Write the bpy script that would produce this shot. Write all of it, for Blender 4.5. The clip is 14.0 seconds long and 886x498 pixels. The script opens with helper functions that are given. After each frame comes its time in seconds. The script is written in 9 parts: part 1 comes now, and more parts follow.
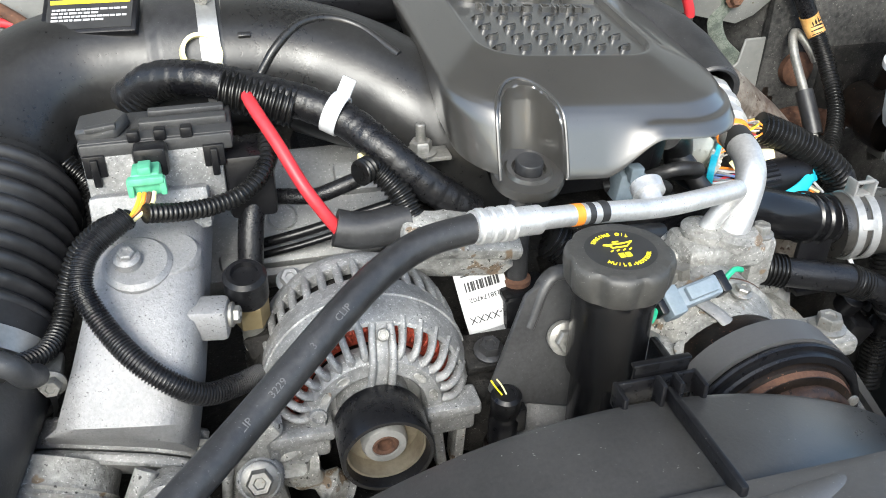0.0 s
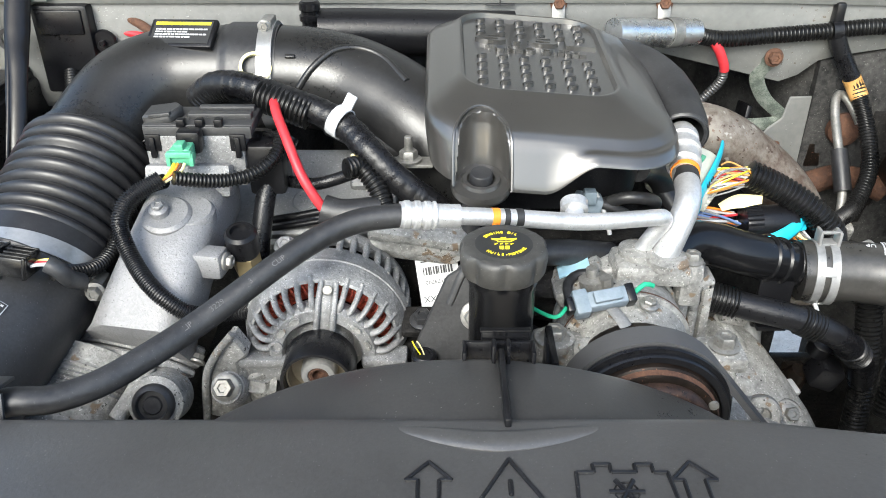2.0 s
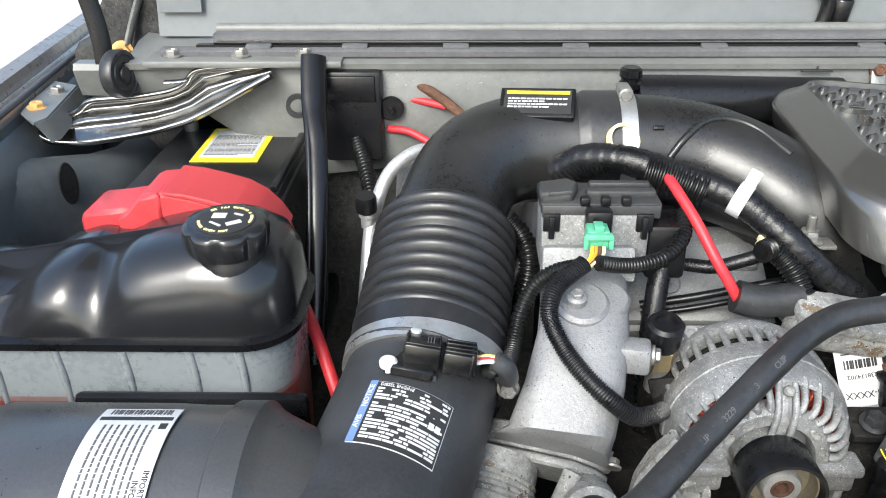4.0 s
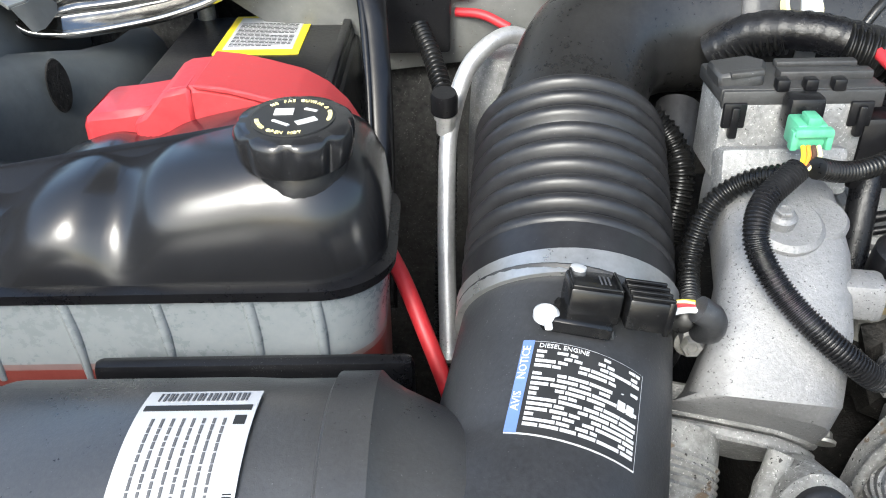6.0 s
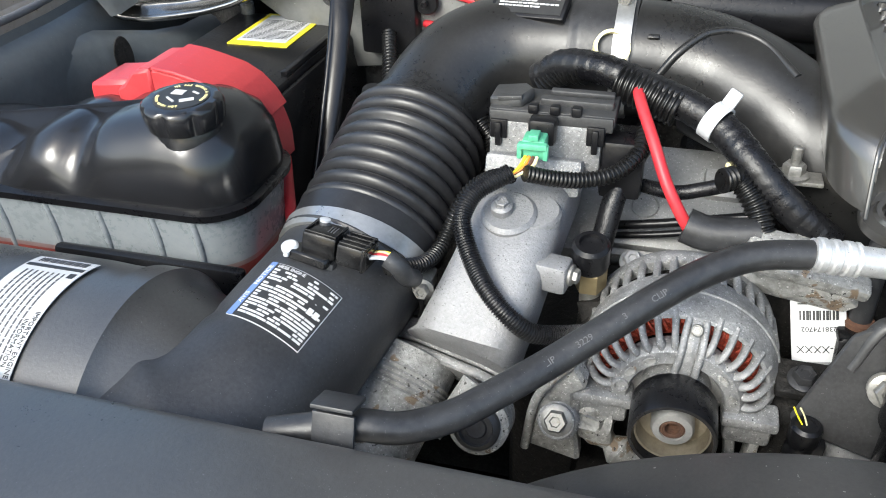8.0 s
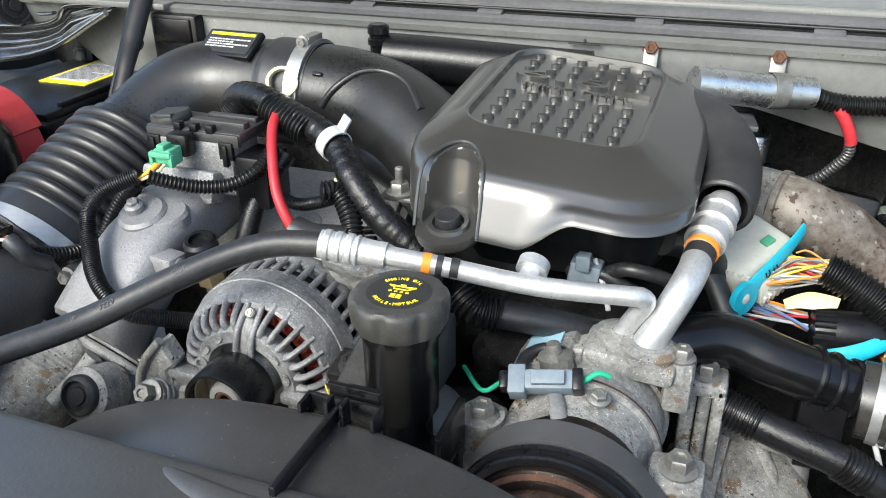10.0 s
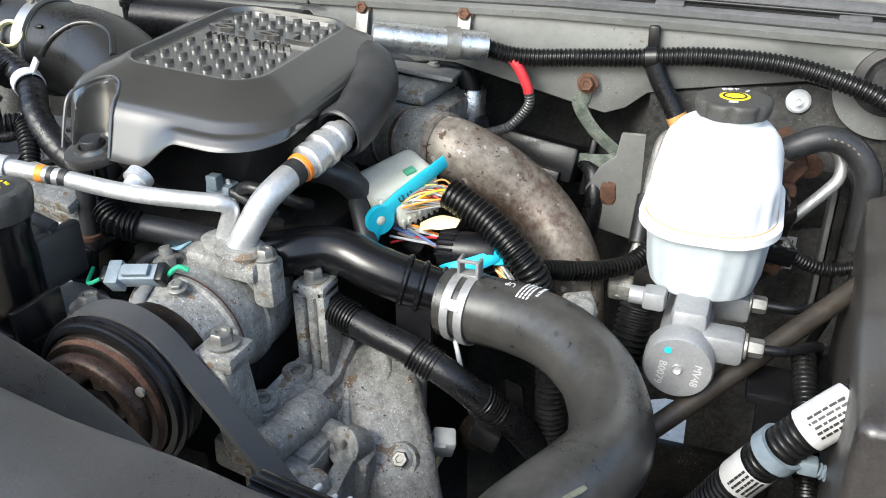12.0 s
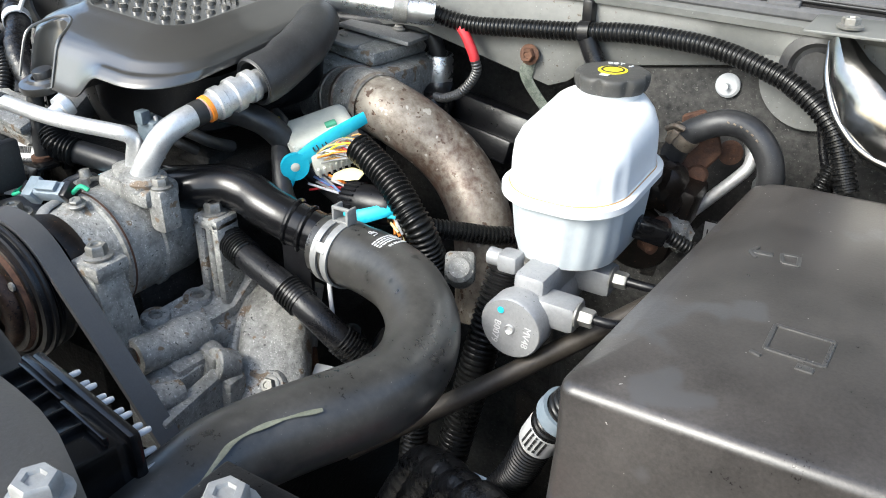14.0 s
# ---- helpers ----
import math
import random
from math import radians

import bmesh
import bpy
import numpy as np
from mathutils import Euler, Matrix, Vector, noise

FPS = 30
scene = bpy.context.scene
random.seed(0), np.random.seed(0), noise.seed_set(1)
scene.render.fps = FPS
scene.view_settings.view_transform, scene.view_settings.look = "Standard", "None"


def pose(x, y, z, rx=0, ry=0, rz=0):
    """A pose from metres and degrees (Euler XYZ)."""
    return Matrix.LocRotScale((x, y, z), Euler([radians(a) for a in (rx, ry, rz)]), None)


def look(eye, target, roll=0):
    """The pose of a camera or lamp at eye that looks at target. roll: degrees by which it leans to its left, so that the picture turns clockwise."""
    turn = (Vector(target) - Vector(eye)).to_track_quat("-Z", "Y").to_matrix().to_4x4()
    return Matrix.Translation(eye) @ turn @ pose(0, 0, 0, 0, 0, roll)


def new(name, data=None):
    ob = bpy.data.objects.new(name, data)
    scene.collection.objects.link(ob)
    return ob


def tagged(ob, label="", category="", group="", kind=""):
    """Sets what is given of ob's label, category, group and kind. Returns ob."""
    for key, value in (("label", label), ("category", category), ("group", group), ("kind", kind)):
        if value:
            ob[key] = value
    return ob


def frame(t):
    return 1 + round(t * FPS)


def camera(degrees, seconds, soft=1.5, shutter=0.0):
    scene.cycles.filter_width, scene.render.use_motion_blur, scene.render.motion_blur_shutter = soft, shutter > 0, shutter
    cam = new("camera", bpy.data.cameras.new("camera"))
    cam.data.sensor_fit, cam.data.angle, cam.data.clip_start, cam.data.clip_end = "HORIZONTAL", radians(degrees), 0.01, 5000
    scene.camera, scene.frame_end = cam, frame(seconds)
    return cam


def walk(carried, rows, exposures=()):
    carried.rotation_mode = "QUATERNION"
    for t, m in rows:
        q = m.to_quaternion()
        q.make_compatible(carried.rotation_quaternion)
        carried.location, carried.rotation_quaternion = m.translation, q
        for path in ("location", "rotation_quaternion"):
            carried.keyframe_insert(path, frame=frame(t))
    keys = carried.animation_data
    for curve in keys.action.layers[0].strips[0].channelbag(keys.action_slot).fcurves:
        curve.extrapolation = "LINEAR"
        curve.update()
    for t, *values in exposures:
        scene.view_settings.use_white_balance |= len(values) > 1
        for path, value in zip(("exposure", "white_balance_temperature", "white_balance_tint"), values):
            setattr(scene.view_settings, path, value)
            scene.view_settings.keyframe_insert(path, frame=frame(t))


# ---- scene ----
cam = camera(56.4, 14.0, soft=1.0)
PATH = [
    (0, (0.0101, 0.0067, 1.4976), (0.4962, 1.8245, 0.2824), 0.5),
    (0.5, (0.0302, -0.0224, 1.5043), (0.3954, 1.8211, 0.2846), 2.3),
    (1, (0.0806, -0.0683, 1.5301), (0.177, 1.8043, 0.3048), 1.0),
    (1.5, (0.1456, -0.1154, 1.5402), (0.1938, 1.7685, 0.3294), 0.7),
    (2, (0.177, -0.1557, 1.539), (0.1736, 1.7774, 0.4067), -0.1),
    (2.5, (0.1736, -0.1658, 1.5323), (0.1445, 1.7965, 0.4515), -0.6),
    (3, (0.0885, -0.1355, 1.5346), (0.0493, 1.8491, 0.4974), -0.7),
    (3.5, (-0.0571, -0.1064, 1.5446), (-0.0997, 1.8894, 0.5299), -0.4),
    (4, (-0.1624, -0.0862, 1.5334), (-0.2106, 1.9141, 0.5277), -0.4),
    (4.2, (-0.1915, -0.0806, 1.5222), (-0.2374, 1.923, 0.521), -0.3),
    (6.3, (-0.2643, 0.0773, 1.4416), (-0.2688, 1.96, 0.2275), -1.0),
    (6.5, (-0.2397, 0.0728, 1.4483), (-0.3091, 1.9454, 0.2219), -2.0),
    (7, (-0.1478, 0.037, 1.4875), (-0.2453, 1.885, 0.2264), -0.3),
    (7.2, (-0.1131, 0.0034, 1.5211), (-0.3304, 1.8346, 0.2499), -0.7),
    (9.5, (0.3394, -0.0806, 1.5245), (-0.3461, 1.7842, 0.4885), -0.9),
    (10, (0.4133, -0.0493, 1.4976), (-0.28, 1.8256, 0.4874), -0.5),
    (10.5, (0.4782, -0.0358, 1.4875), (-0.2341, 1.8402, 0.4918), -0.7),
    (11, (0.5746, -0.0426, 1.4797), (-0.168, 1.8211, 0.4829), -1.0),
    (11.5, (0.6854, -0.0549, 1.4864), (-0.0381, 1.8066, 0.4706), -0.8),
    (12, (0.7706, -0.0414, 1.4696), (0.0403, 1.8245, 0.4683), -0.6),
    (12.5, (0.8445, -0.0179, 1.464), (0.0403, 1.8088, 0.4482), -0.3),
    (13, (0.9274, -0.0101, 1.464), (0.0045, 1.7539, 0.4392), 0.7),
    (13.5, (0.9811, 0.019, 1.4629), (0.0022, 1.7427, 0.4213), 1.2),
    (14, (1.0058, 0.0246, 1.4618), (-0.0493, 1.7024, 0.4168), 0.4),
]
walk(cam, [(t, look(eye, target, roll)) for t, eye, target, roll in PATH],
     exposures=[(0, 1.56, 6250, 4), (3, 1.56, 6250, 4), (4.2, 1.49, 6250, 4), (6.4, 1.64, 6250, 4), (7.2, 1.60, 6250, 4), (9.5, 1.23, 6250, 4), (11, 1.48, 6250, 4), (11.6, 1.42, 6250, 4), (12.5, 1.48, 6250, 4), (14, 1.63, 6250, 4)])

# ---- world and light ----
world = bpy.data.worlds.new("sky")
world.use_nodes = True
scene.world = world
wn = world.node_tree
sky = wn.nodes.new("ShaderNodeTexSky")
sky.sky_type, sky.sun_disc = "NISHITA", False
sky.sun_elevation, sky.sun_rotation = radians(40), radians(200)
sky.dust_density, sky.ozone_density = 3.0, 1.0
wn.links.new(sky.outputs[0], wn.nodes["Background"].inputs[0])
wn.nodes["Background"].inputs[1].default_value = 0.15
sun_data = bpy.data.lights.new("sun", "SUN")
sun_data.energy, sun_data.angle, sun_data.color = 1.35, radians(24), (1.0, 0.98, 0.95)
sun = new("sun", sun_data)
sun.matrix_world = look((-1.2, -3.2, 4.0), (0.2, 0.5, 1.1))

# ---- materials ----
def material(name, col, col2=None, rough=0.5, metal=0.0, big=6.0, fine=90.0, bump=0.15, depth=0.002, rough2=None, speck=None, speck_at=0.62, trans=0.0, coat=0.0, spec=0.5, lo=0.38, hi=0.64, grit=()):
    """Two-scale mottled surface; speck: a third colour in irregular spots; grit: fine grains, rows of (colour, scale, threshold)."""
    m = bpy.data.materials.new(name)
    m.use_nodes = True
    nt = m.node_tree
    b = nt.nodes["Principled BSDF"]
    tc = nt.nodes.new("ShaderNodeTexCoord")
    n1, n2 = nt.nodes.new("ShaderNodeTexNoise"), nt.nodes.new("ShaderNodeTexNoise")
    for n, s, d in ((n1, big, 5.0), (n2, fine, 6.0)):
        n.inputs["Scale"].default_value, n.inputs["Detail"].default_value = s, d
        n.inputs["Roughness"].default_value = 0.65
        nt.links.new(tc.outputs["Object"], n.inputs["Vector"])
    mixf = nt.nodes.new("ShaderNodeMath")
    mixf.operation = "MULTIPLY_ADD"
    nt.links.new(n1.outputs["Fac"], mixf.inputs[0])
    mixf.inputs[1].default_value = 0.6
    half = nt.nodes.new("ShaderNodeMath")
    half.operation = "MULTIPLY"
    nt.links.new(n2.outputs["Fac"], half.inputs[0])
    half.inputs[1].default_value = 0.4
    nt.links.new(half.outputs[0], mixf.inputs[2])
    ramp = nt.nodes.new("ShaderNodeValToRGB")
    ramp.color_ramp.elements[0].position, ramp.color_ramp.elements[1].position = lo, hi
    c2 = col2 or tuple(min(1, c * 1.35) for c in col)
    ramp.color_ramp.elements[0].color, ramp.color_ramp.elements[1].color = (*col, 1), (*c2, 1)
    nt.links.new(mixf.outputs[0], ramp.inputs[0])
    out = ramp.outputs[0]
    if speck:
        n3 = nt.nodes.new("ShaderNodeTexNoise")
        n3.inputs["Scale"].default_value, n3.inputs["Detail"].default_value = fine * 1.7, 4.0
        n3.inputs["Roughness"].default_value = 0.7
        nt.links.new(tc.outputs["Object"], n3.inputs["Vector"])
        r3 = nt.nodes.new("ShaderNodeValToRGB")
        r3.color_ramp.elements[0].position, r3.color_ramp.elements[1].position = speck_at, speck_at + 0.06
        nt.links.new(n3.outputs["Fac"], r3.inputs[0])
        mx = nt.nodes.new("ShaderNodeMix")
        mx.data_type = "RGBA"
        nt.links.new(r3.outputs[0], mx.inputs[0])
        nt.links.new(out, mx.inputs[6])
        mx.inputs[7].default_value = (*speck, 1)
        out = mx.outputs[2]
    for gcol, gscale, gat in grit:
        ng = nt.nodes.new("ShaderNodeTexNoise")
        ng.inputs["Scale"].default_value, ng.inputs["Detail"].default_value = gscale, 2.0
        ng.inputs["Roughness"].default_value = 0.6
        nt.links.new(tc.outputs["Object"], ng.inputs["Vector"])
        lift = nt.nodes.new("ShaderNodeMath")
        lift.operation = "MULTIPLY_ADD"
        nt.links.new(n1.outputs["Fac"], lift.inputs[0])
        lift.inputs[1].default_value = 0.35
        nt.links.new(ng.outputs["Fac"], lift.inputs[2])
        rg = nt.nodes.new("ShaderNodeValToRGB")
        rg.color_ramp.elements[0].position, rg.color_ramp.elements[1].position = gat + 0.175, gat + 0.215
        nt.links.new(lift.outputs[0], rg.inputs[0])
        mg = nt.nodes.new("ShaderNodeMix")
        mg.data_type = "RGBA"
        nt.links.new(rg.outputs[0], mg.inputs[0])
        nt.links.new(out, mg.inputs[6])
        mg.inputs[7].default_value = (*gcol, 1)
        out = mg.outputs[2]
    nt.links.new(out, b.inputs["Base Color"])
    rr = nt.nodes.new("ShaderNodeMapRange")
    rr.inputs[3].default_value, rr.inputs[4].default_value = rough, (rough2 if rough2 is not None else min(1, rough + 0.18))
    nt.links.new(mixf.outputs[0], rr.inputs[0])
    rr.inputs[1].default_value, rr.inputs[2].default_value = 0.35, 0.65
    nt.links.new(rr.outputs[0], b.inputs["Roughness"])
    b.inputs["Metallic"].default_value = metal
    b.inputs["Specular IOR Level"].default_value = spec
    b.inputs["Transmission Weight"].default_value = trans
    b.inputs["Coat Weight"].default_value = coat
    if bump:
        bp = nt.nodes.new("ShaderNodeBump")
        bp.inputs["Strength"].default_value, bp.inputs["Distance"].default_value = bump, depth
        nt.links.new(n2.outputs["Fac"], bp.inputs["Height"])
        nt.links.new(bp.outputs[0], b.inputs["Normal"])
    return m


PLASTIC = material("black_plastic", (0.004, 0.004, 0.005), (0.011, 0.011, 0.012), 0.24, big=9, fine=260, bump=0.3, depth=0.0006, rough2=0.40, speck=(0.045, 0.045, 0.045), speck_at=0.66, spec=0.35, grit=(((0.07, 0.07, 0.068), 900, 0.70),))
GLOSS = material("glossy_black_plastic", (0.004, 0.004, 0.005), (0.010, 0.010, 0.010), 0.15, big=8, fine=200, bump=0.1, depth=0.0005, rough2=0.3, speck=(0.035, 0.035, 0.033), speck_at=0.7, spec=0.4)
COVER = material("satin_cover_plastic", (0.031, 0.0295, 0.027), (0.046, 0.0438, 0.040), 0.27, big=7, fine=1500, bump=0.20, depth=0.0003, rough2=0.33, spec=1.0, coat=0.8)
BAFFLE = material("dusty_baffle_plastic", (0.036, 0.035, 0.0345), (0.068, 0.066, 0.064), 0.26, big=6, fine=380, bump=0.35, depth=0.0006, rough2=0.40, speck=(0.11, 0.108, 0.104), speck_at=0.66, spec=0.95, grit=(((0.19, 0.19, 0.185), 700, 0.73),))
# Black sheet for the added liner out of view, darkens reflections of the hood.
LINER = material("added_black_hood_liner", (0.05, 0.05, 0.05), (0.085, 0.085, 0.085), 0.9, big=12, fine=200, bump=0.5, depth=0.002, spec=0.1)
RUBBER = material("dull_rubber", (0.013, 0.013, 0.014), (0.036, 0.036, 0.037), 0.34, big=14, fine=220, bump=0.3, depth=0.0008, speck=(0.065, 0.064, 0.062), speck_at=0.66, spec=0.55, grit=(((0.10, 0.10, 0.098), 800, 0.70),))
HOSE = material("worn_hose_rubber", (0.020, 0.0195, 0.018), (0.058, 0.055, 0.050), 0.22, big=13, fine=150, bump=0.15, depth=0.0005, rough2=0.42, speck=(0.095, 0.088, 0.075), speck_at=0.66, spec=0.65, grit=(((0.16, 0.15, 0.135), 420, 0.75), ((0.010, 0.010, 0.009), 40, 0.70)))
BELLOW = material("bellows_rubber", (0.011, 0.011, 0.012), (0.024, 0.024, 0.026), 0.30, big=14, fine=220, bump=0.15, depth=0.0005, rough2=0.42, grit=(((0.07, 0.07, 0.07), 800, 0.72),))
LOOM = material("loom_plastic", (0.004, 0.004, 0.004), (0.012, 0.012, 0.012), 0.24, big=20, fine=200, bump=0.1, depth=0.0005, rough2=0.36, spec=0.3, grit=(((0.07, 0.068, 0.064), 700, 0.71),))
TAPE = material("cloth_tape", (0.004, 0.004, 0.005), (0.013, 0.013, 0.014), 0.22, big=30, fine=420, bump=0.5, depth=0.0008, rough2=0.36, spec=0.4, grit=(((0.08, 0.078, 0.074), 600, 0.72),))
CANVAS = material("dusty_dark_plastic", (0.020, 0.0205, 0.022), (0.046, 0.047, 0.050), 0.34, big=7, fine=340, bump=0.35, depth=0.0006, speck=(0.10, 0.10, 0.10), speck_at=0.67, grit=(((0.15, 0.15, 0.15), 700, 0.71),))
LID = material("satin_lid_plastic", (0.022, 0.022, 0.0222), (0.050, 0.048, 0.046), 0.26, big=11, fine=420, bump=0.25, depth=0.0005, rough2=0.42, speck=(0.09, 0.088, 0.084), speck_at=0.68, spec=0.8, grit=(((0.24, 0.235, 0.22), 330, 0.735),))
FUSELID = material("sun_faded_lid_plastic", (0.026, 0.0235, 0.022), (0.066, 0.059, 0.054), 0.27, big=13, fine=420, bump=0.25, depth=0.0005, rough2=0.46, speck=(0.085, 0.083, 0.080), speck_at=0.69, spec=0.7, grit=(((0.30, 0.29, 0.27), 260, 0.735), ((0.060, 0.058, 0.058), 14, 0.62)))
ALU = material("cast_aluminium", (0.15, 0.15, 0.149), (0.33, 0.33, 0.326), 0.45, metal=0.35, big=45, fine=300, bump=0.9, depth=0.0011, speck=(0.48, 0.48, 0.47), speck_at=0.61, lo=0.36, hi=0.64, grit=(((0.54, 0.54, 0.53), 620, 0.65), ((0.05, 0.05, 0.048), 420, 0.69)))
ALUPAINT = material("silver_casting", (0.19, 0.19, 0.193), (0.30, 0.30, 0.304), 0.44, metal=0.35, big=16, fine=420, bump=0.6, depth=0.0010, speck=(0.40, 0.40, 0.40), speck_at=0.62, grit=(((0.07, 0.07, 0.07), 600, 0.66),))
DULL = material("weathered_casting", (0.105, 0.103, 0.096), (0.39, 0.385, 0.362), 0.48, metal=0.15, big=30, fine=190, bump=1.0, depth=0.0016, speck=(0.52, 0.51, 0.49), speck_at=0.61, lo=0.34, hi=0.62, grit=(((0.19, 0.14, 0.095), 55, 0.63), ((0.62, 0.61, 0.58), 520, 0.66), ((0.035, 0.033, 0.030), 330, 0.66)))
GREYC = material("grey_painted_casting", (0.20, 0.20, 0.20), (0.31, 0.31, 0.305), 0.48, metal=0.3, big=12, fine=300, bump=0.4, depth=0.001, grit=(((0.44, 0.44, 0.43), 600, 0.66), ((0.06, 0.06, 0.06), 500, 0.70)))
PIPE = material("bare_aluminium_tube", (0.52, 0.52, 0.52), (0.76, 0.76, 0.755), 0.36, metal=0.7, big=26, fine=300, bump=0.25, depth=0.0005, speck=(0.38, 0.38, 0.37), speck_at=0.64, grit=(((0.25, 0.25, 0.245), 700, 0.69),))
STEEL = material("zinc_steel", (0.19, 0.186, 0.172), (0.33, 0.322, 0.30), 0.36, metal=0.6, big=60, fine=300, bump=0.4, depth=0.0006, speck=(0.15, 0.11, 0.07), speck_at=0.63, grit=(((0.42, 0.41, 0.38), 600, 0.70),))
RUSTY = material("rusty_exhaust_steel", (0.085, 0.055, 0.040), (0.25, 0.225, 0.19), 0.42, metal=0.3, big=9, fine=130, bump=0.5, depth=0.001, rough2=0.55, lo=0.42, hi=0.58, grit=(((0.38, 0.355, 0.315), 70, 0.665), ((0.065, 0.038, 0.025), 110, 0.655), ((0.15, 0.09, 0.06), 260, 0.68)))
CLUTCH = material("rusty_dark_clutch", (0.008, 0.007, 0.006), (0.028, 0.019, 0.014), 0.30, metal=0.5, big=26, fine=170, bump=0.4, depth=0.001, rough2=0.45, speck=(0.15, 0.07, 0.04), speck_at=0.63, grit=(((0.20, 0.12, 0.08), 420, 0.74),))
RUST = material("rust", (0.045, 0.020, 0.012), (0.13, 0.062, 0.034), 0.75, big=30, fine=170, bump=0.8, depth=0.002, speck=(0.20, 0.11, 0.065), speck_at=0.64)
BODY = material("faded_body_paint", (0.115, 0.118, 0.112), (0.175, 0.176, 0.167), 0.38, big=5, fine=90, bump=0.12, depth=0.0008, speck=(0.15, 0.142, 0.125), speck_at=0.66, grit=(((0.09, 0.075, 0.055), 240, 0.72), ((0.30, 0.30, 0.29), 420, 0.72)))
FENDER = material("grey_inner_fender_paint", (0.075, 0.083, 0.086), (0.115, 0.124, 0.127), 0.33, big=4, fine=80, bump=0.1, depth=0.001, speck=(0.05, 0.052, 0.05), speck_at=0.68, grit=(((0.20, 0.20, 0.195), 400, 0.73),))
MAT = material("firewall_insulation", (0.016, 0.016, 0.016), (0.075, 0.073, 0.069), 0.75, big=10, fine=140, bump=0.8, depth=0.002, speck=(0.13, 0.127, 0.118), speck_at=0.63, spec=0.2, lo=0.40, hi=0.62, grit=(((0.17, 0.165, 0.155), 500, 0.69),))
# Grime flecks on a near-black base that also paints the shade of cavities.
DARK = material("grimy_shaded_dark", (0.004, 0.004, 0.004), (0.026, 0.024, 0.022), 0.5, big=20, fine=160, bump=0.7, depth=0.003, speck=(0.075, 0.070, 0.060), speck_at=0.64, spec=0.2, grit=(((0.11, 0.105, 0.095), 450, 0.69),))
TANKTOP = material("grained_tank_plastic", (0.008, 0.008, 0.009), (0.018, 0.018, 0.019), 0.17, big=9, fine=900, bump=0.12, depth=0.0003, rough2=0.26, speck=(0.035, 0.035, 0.036), speck_at=0.68, spec=0.6, grit=(((0.08, 0.08, 0.08), 700, 0.75),))
CLAMP = material("dull_grey_spring_steel", (0.26, 0.26, 0.255), (0.38, 0.38, 0.37), 0.4, metal=0.5, big=40, fine=220, bump=0.2, depth=0.0005)
DUCT = material("satin_duct_plastic", (0.010, 0.010, 0.010), (0.024, 0.0235, 0.023), 0.24, big=8, fine=260, bump=0.25, depth=0.0006, rough2=0.38, speck=(0.09, 0.085, 0.08), speck_at=0.68, spec=0.5)
CAPGREY = material("dusty_grey_cap_plastic", (0.030, 0.029, 0.027), (0.062, 0.060, 0.055), 0.42, big=20, fine=260, bump=0.4, depth=0.0006, speck=(0.11, 0.107, 0.10), speck_at=0.66, grit=(((0.17, 0.165, 0.155), 700, 0.69),))
SEAL = material("weatherstrip_rubber", (0.07, 0.07, 0.073), (0.12, 0.12, 0.124), 0.6, big=6, fine=150, bump=0.15, depth=0.0006)
RED = material("red_plastic", (0.42, 0.030, 0.036), (0.52, 0.050, 0.054), 0.36, big=10, fine=200, bump=0.12, depth=0.0004, speck=(0.33, 0.03, 0.035), speck_at=0.68, grit=(((0.60, 0.20, 0.20), 600, 0.73),))
REDW = material("red_cable_sleeve", (0.42, 0.018, 0.028), (0.54, 0.035, 0.042), 0.4, big=30, fine=200, bump=0.1, depth=0.0004)
GREEN = material("green_connector_plastic", (0.08, 0.34, 0.20), (0.13, 0.44, 0.27), 0.4, big=40, fine=300, bump=0.05)
TEAL = material("teal_lever_plastic", (0.02, 0.42, 0.58), (0.04, 0.52, 0.66), 0.38, big=40, fine=300, bump=0.05)
IVORY = material("ivory_connector_plastic", (0.55, 0.55, 0.47), (0.66, 0.65, 0.57), 0.5, big=40, fine=200, bump=0.1, speck=(0.3, 0.29, 0.25), speck_at=0.66)
BLUEGREY = material("blue_grey_plastic", (0.14, 0.18, 0.21), (0.22, 0.26, 0.30), 0.45, big=40, fine=200, bump=0.1)
YELLOW = material("yellow_print", (0.85, 0.68, 0.02), (0.9, 0.75, 0.04), 0.45, bump=0)
CREAM = material("pale_yellow_plastic", (0.75, 0.66, 0.32), (0.82, 0.74, 0.42), 0.45, bump=0)
WHITE = material("white_label", (0.48, 0.48, 0.48), (0.57, 0.57, 0.57), 0.4, bump=0.05, depth=0.0003)
INK = material("black_ink", (0.015, 0.015, 0.015), (0.03, 0.03, 0.03), 0.45, bump=0)
BLUEPRINT = material("blue_print", (0.11, 0.18, 0.38), (0.15, 0.23, 0.44), 0.45, bump=0)
ORANGE = material("orange_band", (0.85, 0.24, 0.02), (0.9, 0.3, 0.04), 0.45, bump=0)
COPPER = material("copper_windings", (0.10, 0.012, 0.008), (0.50, 0.085, 0.045), 0.3, metal=0.3, big=300, fine=900, bump=0.8, depth=0.001)
MILK = material("white_translucent_plastic", (0.66, 0.68, 0.69), (0.74, 0.755, 0.76), 0.33, big=6, fine=160, bump=0.05, depth=0.0004)
MILKLOW = material("pale_blue_translucent_plastic", (0.42, 0.455, 0.475), (0.50, 0.535, 0.55), 0.30, big=6, fine=160, bump=0.05, depth=0.0004)
TANKLOW = material("milky_tank_plastic", (0.19, 0.21, 0.22), (0.255, 0.272, 0.283), 0.22, big=8, fine=160, bump=0.06, depth=0.0004)
